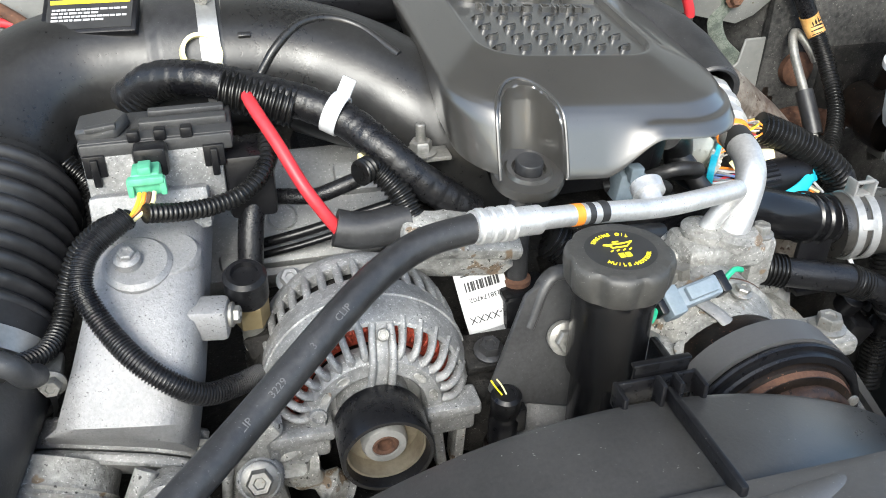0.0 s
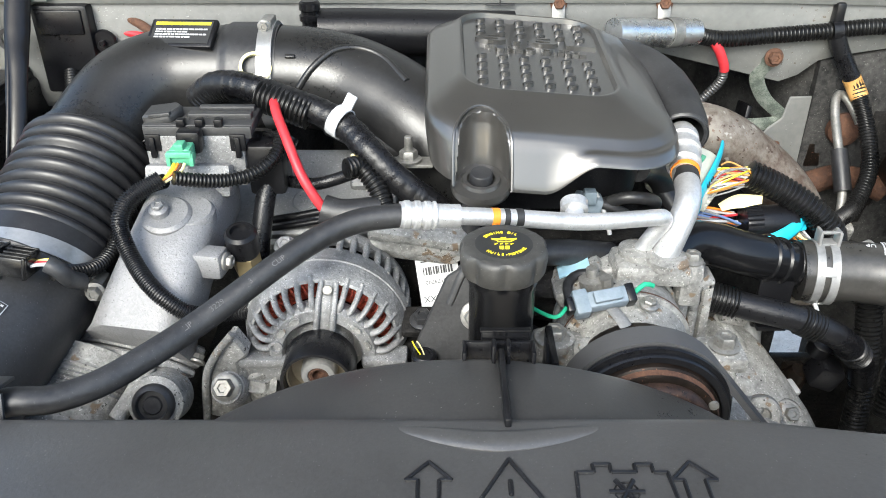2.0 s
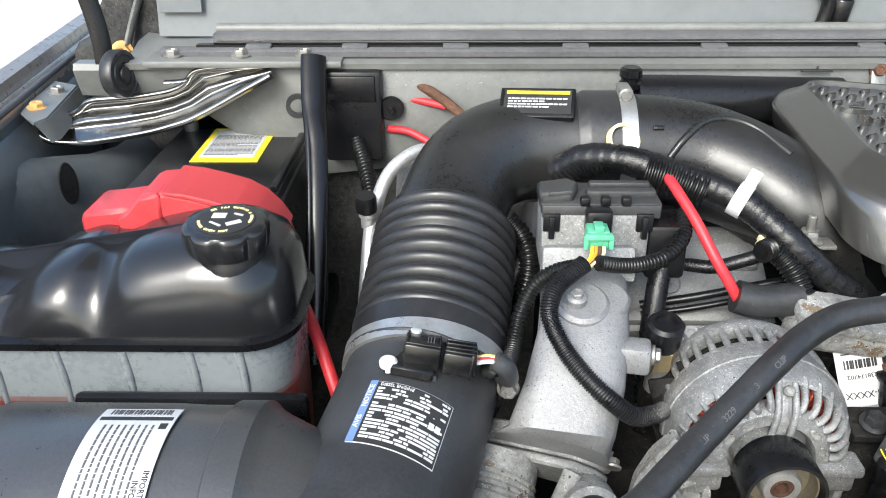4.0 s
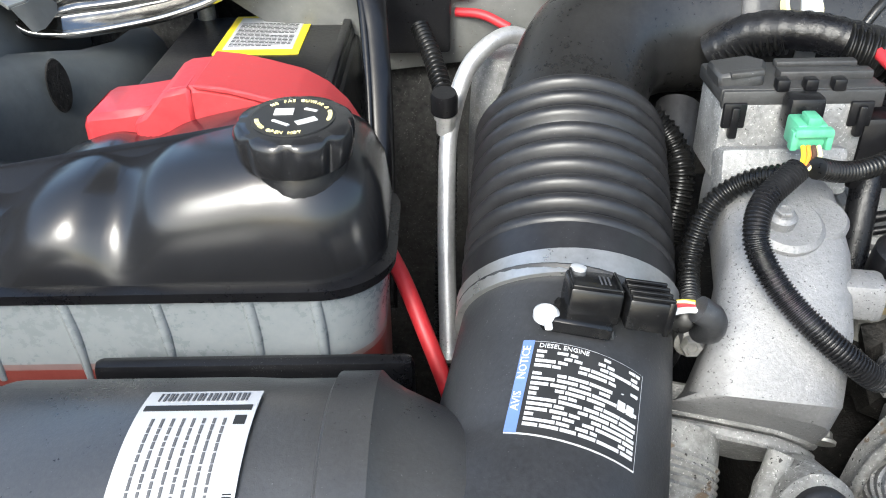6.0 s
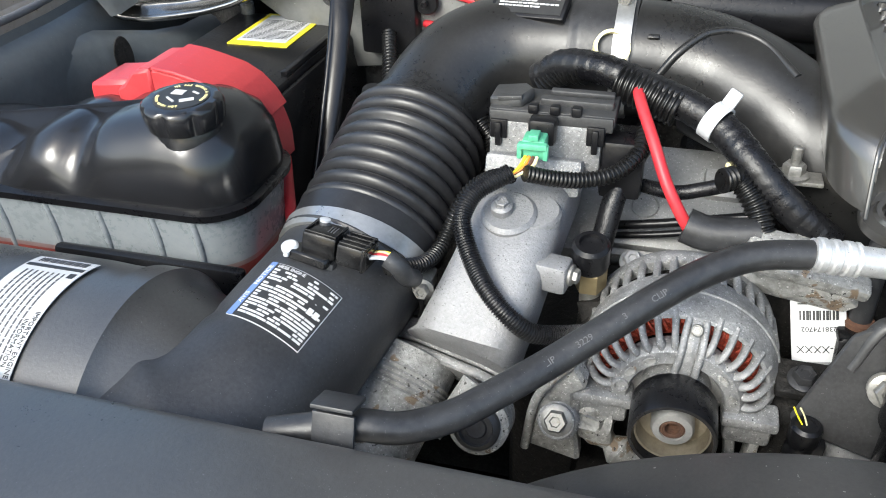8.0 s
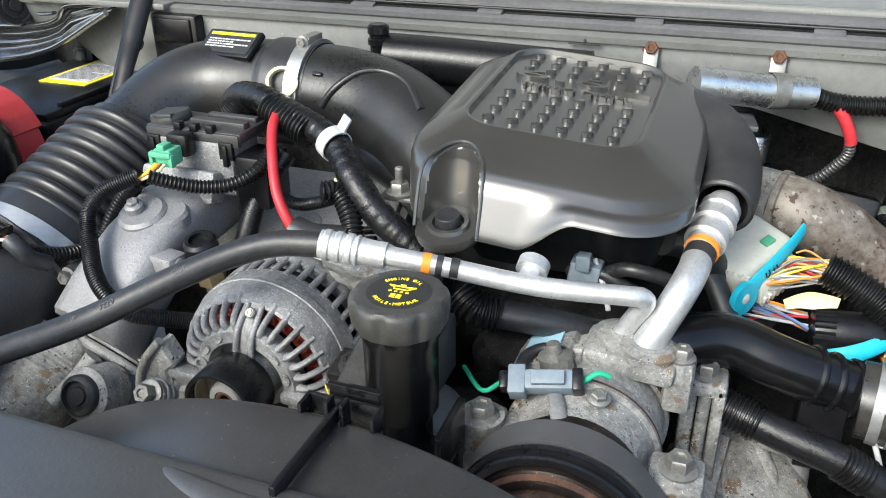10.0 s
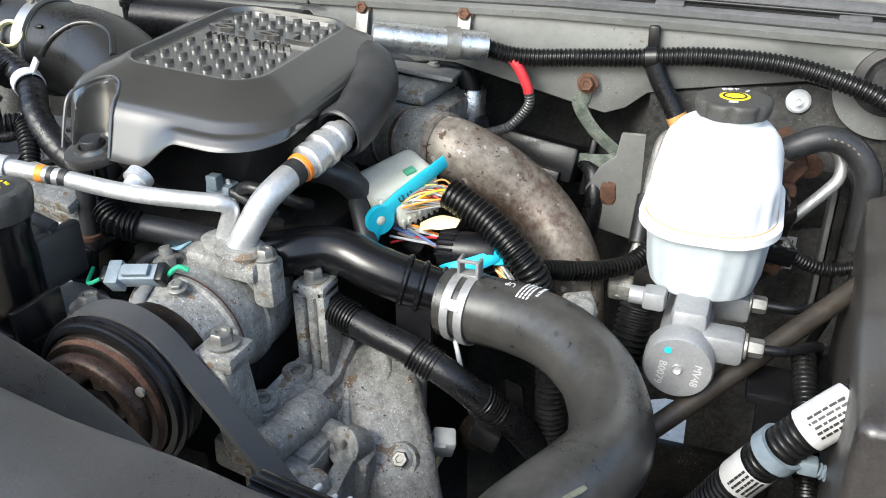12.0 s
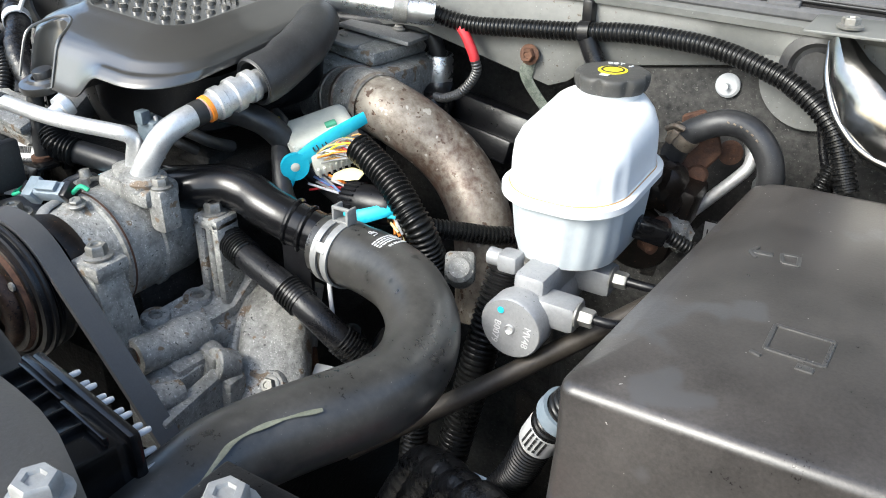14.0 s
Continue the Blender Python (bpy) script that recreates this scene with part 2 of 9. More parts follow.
COOLANT = material("red_coolant_seen_through_plastic", (0.15, 0.030, 0.025), (0.21, 0.055, 0.045), 0.26, big=9, fine=160, bump=0.05, depth=0.0004)
COOLEDGE = material("pinkish_milky_plastic", (0.175, 0.115, 0.11), (0.225, 0.155, 0.15), 0.24, big=8, fine=160, bump=0.05, depth=0.0004)
GRAVEL = material("tan_gravel", (0.43, 0.385, 0.33), (0.63, 0.585, 0.52), 0.9, big=25, fine=70, bump=1.0, depth=0.01, speck=(0.34, 0.29, 0.23), speck_at=0.62)
PALE = material("pale_grey_plastic", (0.42, 0.43, 0.44), (0.52, 0.53, 0.54), 0.4, bump=0.1, depth=0.0004)
GREENSTRAP = material("green_grey_strap", (0.075, 0.092, 0.075), (0.19, 0.21, 0.18), 0.8, big=60, fine=700, bump=0.9, depth=0.001, lo=0.44, hi=0.57)
CHROME = material("crinkled_foil_sleeve", (0.62, 0.62, 0.61), (0.8, 0.8, 0.79), 0.2, metal=0.95, big=40, fine=120, bump=0.5, depth=0.0015)
HINGE = material("polished_dark_metal", (0.21, 0.207, 0.20), (0.35, 0.345, 0.33), 0.19, metal=0.97, big=12, fine=80, bump=0.05, depth=0.0008, rough2=0.15)
SHAFT = material("oily_brown_steel", (0.030, 0.025, 0.020), (0.065, 0.055, 0.045), 0.42, metal=0.3, big=30, fine=200, bump=0.2, depth=0.0006)
TANSTEEL = material("tarnished_zinc", (0.16, 0.12, 0.085), (0.34, 0.28, 0.21), 0.38, metal=0.5, big=40, fine=240, bump=0.5, depth=0.0008, speck=(0.10, 0.05, 0.03), speck_at=0.62)
BELT = material("worn_belt_rubber", (0.048, 0.048, 0.050), (0.072, 0.072, 0.074), 0.42, big=20, fine=500, bump=0.25, depth=0.0004, spec=0.8)
RUSTRING = material("worn_rusty_clutch_face", (0.018, 0.011, 0.009), (0.105, 0.060, 0.040), 0.40, metal=0.4, big=38, fine=200, bump=0.5, depth=0.001, speck=(0.20, 0.13, 0.09), speck_at=0.64, grit=(((0.012, 0.010, 0.009), 300, 0.60),))
BAND = material("bright_band_steel", (0.42, 0.42, 0.41), (0.56, 0.56, 0.55), 0.26, metal=0.8, big=30, fine=300, bump=0.15, depth=0.0004)
PALESTREAK = material("pale_green_streak", (0.11, 0.115, 0.085), (0.20, 0.205, 0.155), 0.7, big=60, fine=500, bump=0.2, depth=0.0004)
SKIN = material("silver_body_paint", (0.24, 0.205, 0.175), (0.34, 0.305, 0.27), 0.22, metal=0.35, big=7, fine=90, bump=0.05, depth=0.0005, speck=(0.13, 0.10, 0.075), speck_at=0.64)
SMOOTHALU = material("smooth_grey_aluminium", (0.26, 0.262, 0.265), (0.36, 0.362, 0.365), 0.40, metal=0.4, big=30, fine=300, bump=0.3, depth=0.0005, grit=(((0.14, 0.14, 0.14), 500, 0.71),))
GREYBOX = material("dusty_charcoal_plastic", (0.024, 0.024, 0.0245), (0.055, 0.055, 0.055), 0.34, big=14, fine=320, bump=0.3, depth=0.0005, speck=(0.10, 0.10, 0.098), speck_at=0.67, grit=(((0.15, 0.15, 0.148), 700, 0.71),))
TAN = material("tan_tape_marker", (0.42, 0.22, 0.06), (0.62, 0.36, 0.12), 0.5, big=60, fine=200, bump=0.2, depth=0.0005)
BRASSY = material("faded_yellow_wire", (0.5, 0.42, 0.12), (0.62, 0.52, 0.2), 0.5, bump=0)
HOODIN = material("hood_inner_paint", (0.12, 0.13, 0.135), (0.16, 0.17, 0.175), 0.5, big=3, fine=60, bump=0.05)

# ---- builders ----
ORIGIN = {}


def finish(ob, bm, mat, angle=38):
    me = ob.data
    bmesh.ops.recalc_face_normals(bm, faces=bm.faces[:])
    bm.to_mesh(me)
    bm.free()
    me.polygons.foreach_set("use_smooth", [True] * len(me.polygons))
    me.set_sharp_from_angle(angle=radians(angle))
    me.materials.append(mat)


def thing(name, at, label, category, group="", kind=""):
    ob = new(name)
    ob.location = at
    ob.empty_display_size = 0.02
    ORIGIN[ob.name] = Vector(at)
    return tagged(ob, label, category, group, kind)


def part(name, bm, mat, parent, label="", angle=38):
    """A mesh in world coordinates, hung under a thing or one of its parts."""
    ob = new(name, bpy.data.meshes.new(name))
    o = ORIGIN[parent.name]
    bmesh.ops.translate(bm, verts=bm.verts[:], vec=-o)
    finish(ob, bm, mat, angle)
    ob.parent = parent
    ORIGIN[ob.name] = o
    return tagged(ob, label)


def single(name, bm, mat, label, category, group="", kind="", angle=38):
    """A thing that is one mesh."""
    ob = new(name, bpy.data.meshes.new(name))
    vs = [v.co for v in bm.verts]
    o = Vector((sum(v.x for v in vs) / len(vs), sum(v.y for v in vs) / len(vs), min(v.z for v in vs)))
    bmesh.ops.translate(bm, verts=bm.verts[:], vec=-o)
    finish(ob, bm, mat, angle)
    ob.location = o
    ORIGIN[ob.name] = o
    return tagged(ob, label, category, group, kind)


def merge(*bms):
    out = bms[0]
    for b in bms[1:]:
        me = bpy.data.meshes.new("tmp")
        b.to_mesh(me)
        b.free()
        out.from_mesh(me)
        bpy.data.meshes.remove(me)
    return out


def turned(bm, m):
    bmesh.ops.transform(bm, matrix=m, verts=bm.verts[:])
    return bm


def aim(at, axis, up=(0, 0, 1)):
    """A frame at a point whose z runs along axis, with its y as near to up as may be."""
    z = Vector(axis).normalized()
    u = Vector(up)
    if abs(z.dot(u.normalized())) > 0.98:
        u = Vector((0, 1, 0))
    x = u.cross(z).normalized()
    y = z.cross(x)
    m = Matrix((x, y, z)).transposed().to_4x4()
    m.translation = Vector(at)
    return m


def spline(pts, step):
    """Points along a Catmull-Rom curve, about a step apart."""
    p = [Vector(q) for q in pts]
    if len(p) == 2:
        n = max(2, int((p[1] - p[0]).length / step))
        return [p[0].lerp(p[1], i / n) for i in range(n + 1)]
    e = [p[0] * 2 - p[1], *p, p[-1] * 2 - p[-2]]
    raw = []
    for i in range(len(p) - 1):
        a, b, c, d = e[i:i + 4]
        for k in range(24):
            t = k / 24
            raw.append(0.5 * (2 * b + (c - a) * t + (2 * a - 5 * b + 4 * c - d) * t * t + (3 * b - a - 3 * c + d) * t ** 3))
    raw.append(p[-1])
    s = [0.0]
    for a, b in zip(raw, raw[1:]):
        s.append(s[-1] + (b - a).length)
    n = max(2, int(s[-1] / step))
    out, j = [], 0
    for i in range(n + 1):
        u = s[-1] * i / n
        while j < len(s) - 2 and s[j + 1] < u:
            j += 1
        w = (u - s[j]) / max(1e-9, s[j + 1] - s[j])
        out.append(raw[j].lerp(raw[j + 1], w))
    return out


def tube(pts, r, n=16, step=0.006, caps=True, flat=1.0, up=None):
    """A round tube along a curve; r: a number or a function of the length s and the whole length."""
    p = spline(pts, step)
    bm = bmesh.new()
    total = sum((b - a).length for a, b in zip(p, p[1:]))
    t0 = (p[1] - p[0]).normalized()
    ref = Vector(up) if up else (Vector((0, 0, 1)) if abs(t0.z) < 0.9 else Vector((1, 0, 0)))
    x = (ref - t0 * ref.dot(t0)).normalized()
    rings, s = [], 0.0
    for i, q in enumerate(p):
        t = (p[min(i + 1, len(p) - 1)] - p[max(i - 1, 0)]).normalized()
        x = (x - t * x.dot(t)).normalized()
        y = t.cross(x)
        if i:
            s += (q - p[i - 1]).length
        rad = r(s, total) if callable(r) else r
        rings.append([bm.verts.new(q + x * (rad * flat * math.cos(2 * math.pi * k / n)) + y * (rad * math.sin(2 * math.pi * k / n))) for k in range(n)])
    for a, b in zip(rings, rings[1:]):
        for k in range(n):
            bm.faces.new((a[k], a[(k + 1) % n], b[(k + 1) % n], b[k]))
    if caps:
        bm.faces.new(rings[0][::-1])
        bm.faces.new(rings[-1])
    return bm


def ribbed(r, pitch=0.0042, amp=0.08):
    return lambda s, total: r * (1 + amp * max(-1, min(1, 2.2 * math.sin(2 * math.pi * s / pitch))))


def loom_tube(pts, r, pitch=0.0042, amp=0.09, n=14):
    return tube(pts, ribbed(r, pitch, amp), n, pitch / 6)


def tape_tube(pts, r, n=22, step=0.0016, pitch=0.011):
    """A bundle wound with creased tape: an overlapping helical edge and small wrinkles."""
    p = spline(pts, step)
    bm = bmesh.new()
    t0 = (p[1] - p[0]).normalized()
    ref = Vector((0, 0, 1)) if abs(t0.z) < 0.9 else Vector((1, 0, 0))
    x = (ref - t0 * ref.dot(t0)).normalized()
    rings, s = [], 0.0
    for i, q in enumerate(p):
        t = (p[min(i + 1, len(p) - 1)] - p[max(i - 1, 0)]).normalized()
        x = (x - t * x.dot(t)).normalized()
        y = t.cross(x)
        s += (q - p[i - 1]).length if i else 0.0
        ring = []
        for k in range(n):
            a = 2 * math.pi * k / n
            saw = (s / pitch + a / (2 * math.pi) + 0.15 * math.sin(3 * a + s * 90)) % 1.0
            d = x * math.cos(a) + y * math.sin(a)
            crease = noise.noise((q + d * r) * 330) + 0.8 * noise.noise((q + d * r) * 800)
            ring.append(bm.verts.new(q + d * (r * (1 + 0.055 * saw + 0.030 * crease))))
        rings.append(ring)
    for a, b in zip(rings, rings[1:]):
        for k in range(n):
            bm.faces.new((a[k], a[(k + 1) % n], b[(k + 1) % n], b[k]))
    bm.faces.new(rings[0][::-1])
    bm.faces.new(rings[-1])
    return bm



def lathe(profile, m, n=40, cap=True):
    """A turned body: (radius, height) rows about the z of the frame m."""
    bm = bmesh.new()
    rings = []
    for r, h in profile:
        if r < 1e-6:
            rings.append([bm.verts.new((0, 0, h))])
        else:
            rings.append([bm.verts.new((r * math.cos(2 * math.pi * k / n), r * math.sin(2 * math.pi * k / n), h)) for k in range(n)])
    for a, b in zip(rings, rings[1:]):
        for k in range(n):
            q = [a[k % len(a)], a[(k + 1) % len(a)], b[(k + 1) % len(b)], b[k % len(b)]]
            q = list(dict.fromkeys(q))
            if len(q) > 2:
                bm.faces.new(q)
    if cap:
        for ring in (rings[0], rings[-1]):
            if len(ring) > 2:
                bm.faces.new(ring)
    return turned(bm, m)


def rbox(size, m, bevel=0.003, seg=2):
    """A box with rounded edges, centred on the frame m."""
    bm = bmesh.new()
    bmesh.ops.create_cube(bm, size=1.0)
    bmesh.ops.scale(bm, vec=size, verts=bm.verts[:])
    b = min(bevel, min(size) * 0.45)
    if b > 0:
        bmesh.ops.bevel(bm, geom=bm.edges[:], offset=b, segments=seg, affect="EDGES", profile=0.5)
    return turned(bm, m)


def box(x0, x1, y0, y1, z0, z1, bevel=0.003, seg=2):
    return rbox((x1 - x0, y1 - y0, z1 - z0), Matrix.Translation(((x0 + x1) / 2, (y0 + y1) / 2, (z0 + z1) / 2)), bevel, seg)


def slab(poly, h, m, bevel=0.0015):
    """A flat plate: a polygon in the frame's xy, raised by h along its z."""
    bm = bmesh.new()
    f = bm.faces.new([bm.verts.new((x, y, 0)) for x, y in poly])
    ex = bmesh.ops.extrude_face_region(bm, geom=[f])
    bmesh.ops.translate(bm, vec=(0, 0, h), verts=[v for v in ex["geom"] if isinstance(v, bmesh.types.BMVert)])
    if bevel:
        bmesh.ops.bevel(bm, geom=bm.edges[:], offset=min(bevel, abs(h) * 0.4), segments=1, affect="EDGES")
    return turned(bm, m)


def blob(size, m, n=3, rough=0.0, seed=0.0):
    """A lumpy rounded casting."""
    bm = bmesh.new()
    bmesh.ops.create_icosphere(bm, subdivisions=n, radius=1.0)
    for v in bm.verts:
        c = v.co.copy()
        k = max(abs(c.x), abs(c.y), abs(c.z))
        c = c.lerp(c / k * 0.9, 0.6)
        d = 1 + rough * noise.noise(c * 2.3 + Vector((seed, seed * 1.7, 0)))
        v.co = Vector((c.x * size[0] / 2, c.y * size[1] / 2, c.z * size[2] / 2)) * d
    return turned(bm, m)


def loft(rings, caps=True):
    bm = bmesh.new()
    vr = [[bm.verts.new(p) for p in ring] for ring in rings]
    n = len(vr[0])
    for a, b in zip(vr, vr[1:]):
        for k in range(n):
            bm.faces.new((a[k], a[(k + 1) % n], b[(k + 1) % n], b[k]))
    if caps:
        bm.faces.new(vr[0][::-1])
        bm.faces.new(vr[-1])
    return bm


def outline(x0, x1, y0, y1, r, n=10):
    """A rounded rectangle, anticlockwise."""
    out = []
    for cx, cy, a0 in ((x1 - r, y0 + r, -90), (x1 - r, y1 - r, 0), (x0 + r, y1 - r, 90), (x0 + r, y0 + r, 180)):
        for k in range(n):
            a = radians(a0 + 90 * k / (n - 1))
            out.append((cx + r * math.cos(a), cy + r * math.sin(a)))
    return out


def bolt(at, axis, r=0.007, h=0.007, flange=True):
    """A hexagon bolt head with its flange."""
    m = aim(at, axis)
    head = lathe([(r, 0.0015 if flange else 0), (r, h * 0.85), (r * 0.86, h), (r * 0.5, h), (r * 0.42, h * 0.85), (0, h * 0.85)], m, 6)
    if flange:
        head = merge(head, lathe([(r * 1.35, -0.001), (r * 1.4, 0.001), (r * 1.1, 0.0022), (0, 0.0022)], m, 18))
    return head


def letters(words, size, m, depth=0.0004, align="CENTER"):
    """Raised writing from the built-in font, as a bmesh in the frame's xy."""
    cu = bpy.data.curves.new("words", "FONT")
    cu.body, cu.size, cu.extrude, cu.align_x, cu.align_y = words, size, depth, align, "CENTER"
    cu.resolution_u = 2
    ob = bpy.data.objects.new("words", cu)
    bm = bmesh.new()
    me = ob.to_mesh()
    bm.from_mesh(me)
    ob.to_mesh_clear()
    bpy.data.objects.remove(ob)
    bpy.data.curves.remove(cu)
    return turned(bm, m)


def arc_words(words, r, mid, size, m, inward=False, spread=1.0):
    """Letters set round a circle of radius r about the z of m; mid: the angle of their middle, in degrees."""
    out = bmesh.new()
    step = math.degrees(size * 0.72 * spread / r)
    for i, ch in enumerate(words):
        k = i - (len(words) - 1) / 2
        a = mid + step * k if inward else mid - step * k
        if ch != " ":
            turn = a + 90 if inward else a - 90
            out = merge(out, letters(ch, size, m @ pose(r * math.cos(radians(a)), r * math.sin(radians(a)), 0, 0, 0, turn)))
    return out


def on_cylinder(bm, p0, axis, up, r):
    """Bend a flat sheet round a cylinder: its x goes round, its y back along the axis, its z outwards."""
    a = Vector(axis).normalized()
    u = (Vector(up) - a * Vector(up).dot(a)).normalized()
    w = a.cross(u)
    for v in bm.verts:
        t = v.co.x / r
        v.co = Vector(p0) + a * v.co.y + (u * math.cos(t) + w * math.sin(t)) * (r + v.co.z)
    return bm


def sheet(x0, x1, y0, y1, z, nx=16, ny=4):
    """A thin subdivided sheet with a little thickness."""
    bm = bmesh.new()
    g = [[[bm.verts.new((x0 + (x1 - x0) * i / nx, y0 + (y1 - y0) * j / ny, h)) for j in range(ny + 1)] for i in range(nx + 1)] for h in (z - 0.0006, z)]
    for i in range(nx):
        for j in range(ny):
            bm.faces.new((g[1][i][j], g[1][i + 1][j], g[1][i + 1][j + 1], g[1][i][j + 1]))
            bm.faces.new((g[0][i][j], g[0][i][j + 1], g[0][i + 1][j + 1], g[0][i + 1][j]))
    for i in range(nx):
        for j in (0, ny):
            bm.faces.new((g[0][i][j], g[0][i + 1][j], g[1][i + 1][j], g[1][i][j]))
    for j in range(ny):
        for i in (0, nx):
            bm.faces.new((g[0][i][j], g[0][i][j + 1], g[1][i][j + 1], g[1][i][j]))
    return bm


def print_rows(x0, x1, y0, gap, rows, thick, seed, z=0.0, h=0.0004, long=1.0):
    """Rows of small print as short strips, in flat coordinates, one bmesh."""
    rnd = random.Random(seed)
    bm = bmesh.new()
    for i in range(rows):
        x, end = x0, x1 - (x1 - x0) * (rnd.uniform(0.2, 0.5) if rnd.random() < 0.1 else 0)
        while x < end - 0.001:
            l = min(rnd.uniform(0.0022, 0.006) * long, end - x)
            y = y0 - i * gap
            lo = [bm.verts.new(p) for p in ((x, y - thick / 2, z), (x + l, y - thick / 2, z), (x + l, y + thick / 2, z), (x, y + thick / 2, z))]
            hi = [bm.verts.new((v.co.x, v.co.y, z + h)) for v in lo]
            bm.faces.new(hi)
            for k in range(4):
                bm.faces.new((lo[k], lo[(k + 1) % 4], hi[(k + 1) % 4], hi[k]))
            x += l + rnd.uniform(0.0006, 0.0012)
    return bm


def wires(name, parent, starts, ends, sag, r, mats, seed=3):
    """Loose coloured wires between two places."""
    rnd = random.Random(seed)
    for i, (p, q) in enumerate(zip(starts, ends)):
        p, q = Vector(p), Vector(q)
        mid = p.lerp(q, 0.5) + Vector((rnd.uniform(-1, 1), rnd.uniform(-1, 1), rnd.uniform(0.2, 1.2))) * sag
        part(name, tube([p, mid, q], r, 7, 0.004), mats[i % len(mats)], parent)

# ---- setting ----
g = bmesh.new()
bmesh.ops.create_grid(g, x_segments=60, y_segments=60, size=60)
for v in g.verts:
    v.co.z = 0.01 * noise.noise(v.co * 0.7)
single("ground", g, GRAVEL, "tan gravel ground under the truck", "ground", kind="structure")

plan = [(-0.62, 1.10, 0.35), (-0.47, 1.10, 0.35), (-0.40, 0.905, 0.35), (-0.06, 0.905, 0.35), (0.0, 1.07, 0.35), (0.56, 1.07, 0.35), (0.66, 0.895, 0.35), (0.688, 0.895, 0.36), (0.694, 0.895, 0.79), (0.748, 0.895, 0.81), (0.758, 0.895, 0.36), (1.22, 0.895, 0.35)]
wall = loft([[(x, y, z), (x, y + 0.02, z), (x, y + 0.02, 1.30), (x, y, 1.30)] for x, y, z in plan])
single("wall_firewall", wall, MAT, "dark grimy insulated firewall behind the engine", "wall", kind="structure")
def panel_foot(x):
    return float(np.interp(x, (-0.8, -0.5, -0.36, 0.42, 0.62, 0.66, 0.82, 0.9, 1.2), (1.26, 1.25, 1.15, 1.23, 1.182, 1.215, 1.24, 1.22, 1.22)))
def dip(x):
    """The cowl falls away towards the fender."""
    return float(np.interp(x, (0.55, 0.72, 0.91, 1.15), (0.0, -0.004, -0.010, -0.016)))
strip = loft([[(x, y, z) for y, z in ((0.872, 1.294 + dip(x)), (0.868, 1.287 + dip(x)), (0.872, panel_foot(x) + 0.02), (0.880, panel_foot(x)), (0.890, panel_foot(x)), (0.892, 1.294 + dip(x)))] for x in np.linspace(-0.62, 1.18, 80)])
single("wall_cowl_panel", strip, BODY, "faded light grey painted cowl panel", "wall", kind="structure")
# Added blocker: hides the bright ground below the firewall opening.
single("gap_filler_box", box(0.60, 0.86, 0.862, 0.878, 0.30, 0.748, 0.004), DARK, "dark box added to close the gap behind the steering shaft", "frame", kind="structure")
hump = loft([[(x, y, z) for y, z in ((0.894, 0.80 if 0.672 < x < 0.78 else 0.6), (0.884 - 0.012 * math.sin(min(1, max(0, (x - 0.64) / 0.5)) * math.pi), 0.95), (0.878, 1.15), (0.880, panel_foot(x) - 0.004), (0.889, panel_foot(x) - 0.004), (0.894, 1.1))] for x in np.linspace(0.66, 1.14, 49)])
single("insulation_mat", hump, MAT, "grey fibre insulation mat on the firewall", "mat", kind="structure")

cowl = thing("cowl_ledge", (0.2, 0.9, 1.315), "grey metal cowl ledge with a clipped rubber weatherstrip", "cowl", kind="structure")
def cowl_run(rows, x0=-0.60, x1=1.16):
    """A strip of the given (y, z) section along the whole cowl."""
    return loft([[(x, y, z + dip(x)) for y, z in rows] for x in np.linspace(x0, x1, 40)])
part("ledge", cowl_run(((0.868, 1.288), (0.862, 1.2895), (0.860, 1.2965), (0.866, 1.2985), (0.90, 1.300), (0.93, 1.308), (1.05, 1.315), (1.05, 1.305), (0.90, 1.290)), -0.56), BODY, cowl)
part("lower_strip", cowl_run(((0.876, 1.2990), (0.873, 1.3015), (0.872, 1.3075), (0.876, 1.3105), (0.890, 1.3105), (0.890, 1.2990)), -0.515), SEAL, cowl, "flat grey rubber strip")
# The gap is not open: a black strip gives its shade.
part("gap_shade_strip", cowl_run(((0.884, 1.3095), (0.884, 1.3130), (0.895, 1.3130), (0.895, 1.3095)), -0.475), PLASTIC, cowl, "black strip painted as the shaded gap between the strips")
part("upper_strip", cowl_run(((0.890, 1.3125), (0.886, 1.3155), (0.886, 1.3205), (0.892, 1.3245), (0.910, 1.3250), (0.910, 1.3125)), -0.455), SEAL, cowl, "flat grey rubber strip")
part("seam_line", cowl_run(((0.8855, 1.3170), (0.8850, 1.3178), (0.8855, 1.3186), (0.888, 1.3178)), -0.45), PLASTIC, cowl)
part("bright_edge", tube([(x, 0.912, 1.3265 + dip(x)) for x in np.linspace(-0.455, 1.10, 16)], 0.0062, 12, 0.03), BODY, cowl, "rounded pale edge of the cowl")
for x in (-0.40, -0.287, -0.169, -0.03, 0.13, 0.31, 0.49, 0.67, 0.85):
    part("clip", rbox((0.030, 0.010, 0.0055), pose(x, 0.880, 1.3115 + dip(x), 12), 0.001), SEAL, cowl)
part("slot", merge(rbox((0.036, 0.003, 0.0018), pose(0.245, 0.8605, 1.2880), 0.0005), rbox((0.002, 0.003, 0.006), pose(0.245, 0.8600, 1.2905), 0.0005)), INK, cowl)
hood = loft([[(x, y, z + (dip(x) if z < 1.4 else 0)) for y, z in ((0.936, 1.312), (0.955, 1.42), (0.84, 1.74), (0.52, 2.32), (0.54, 2.35), (0.88, 1.75), (1.0, 1.42), (1.0, 1.35))] for x in np.linspace(-0.535, 1.12, 24)])
single("hood", hood, HOODIN, "raised grey hood seen from its underside", "hood", kind="structure")
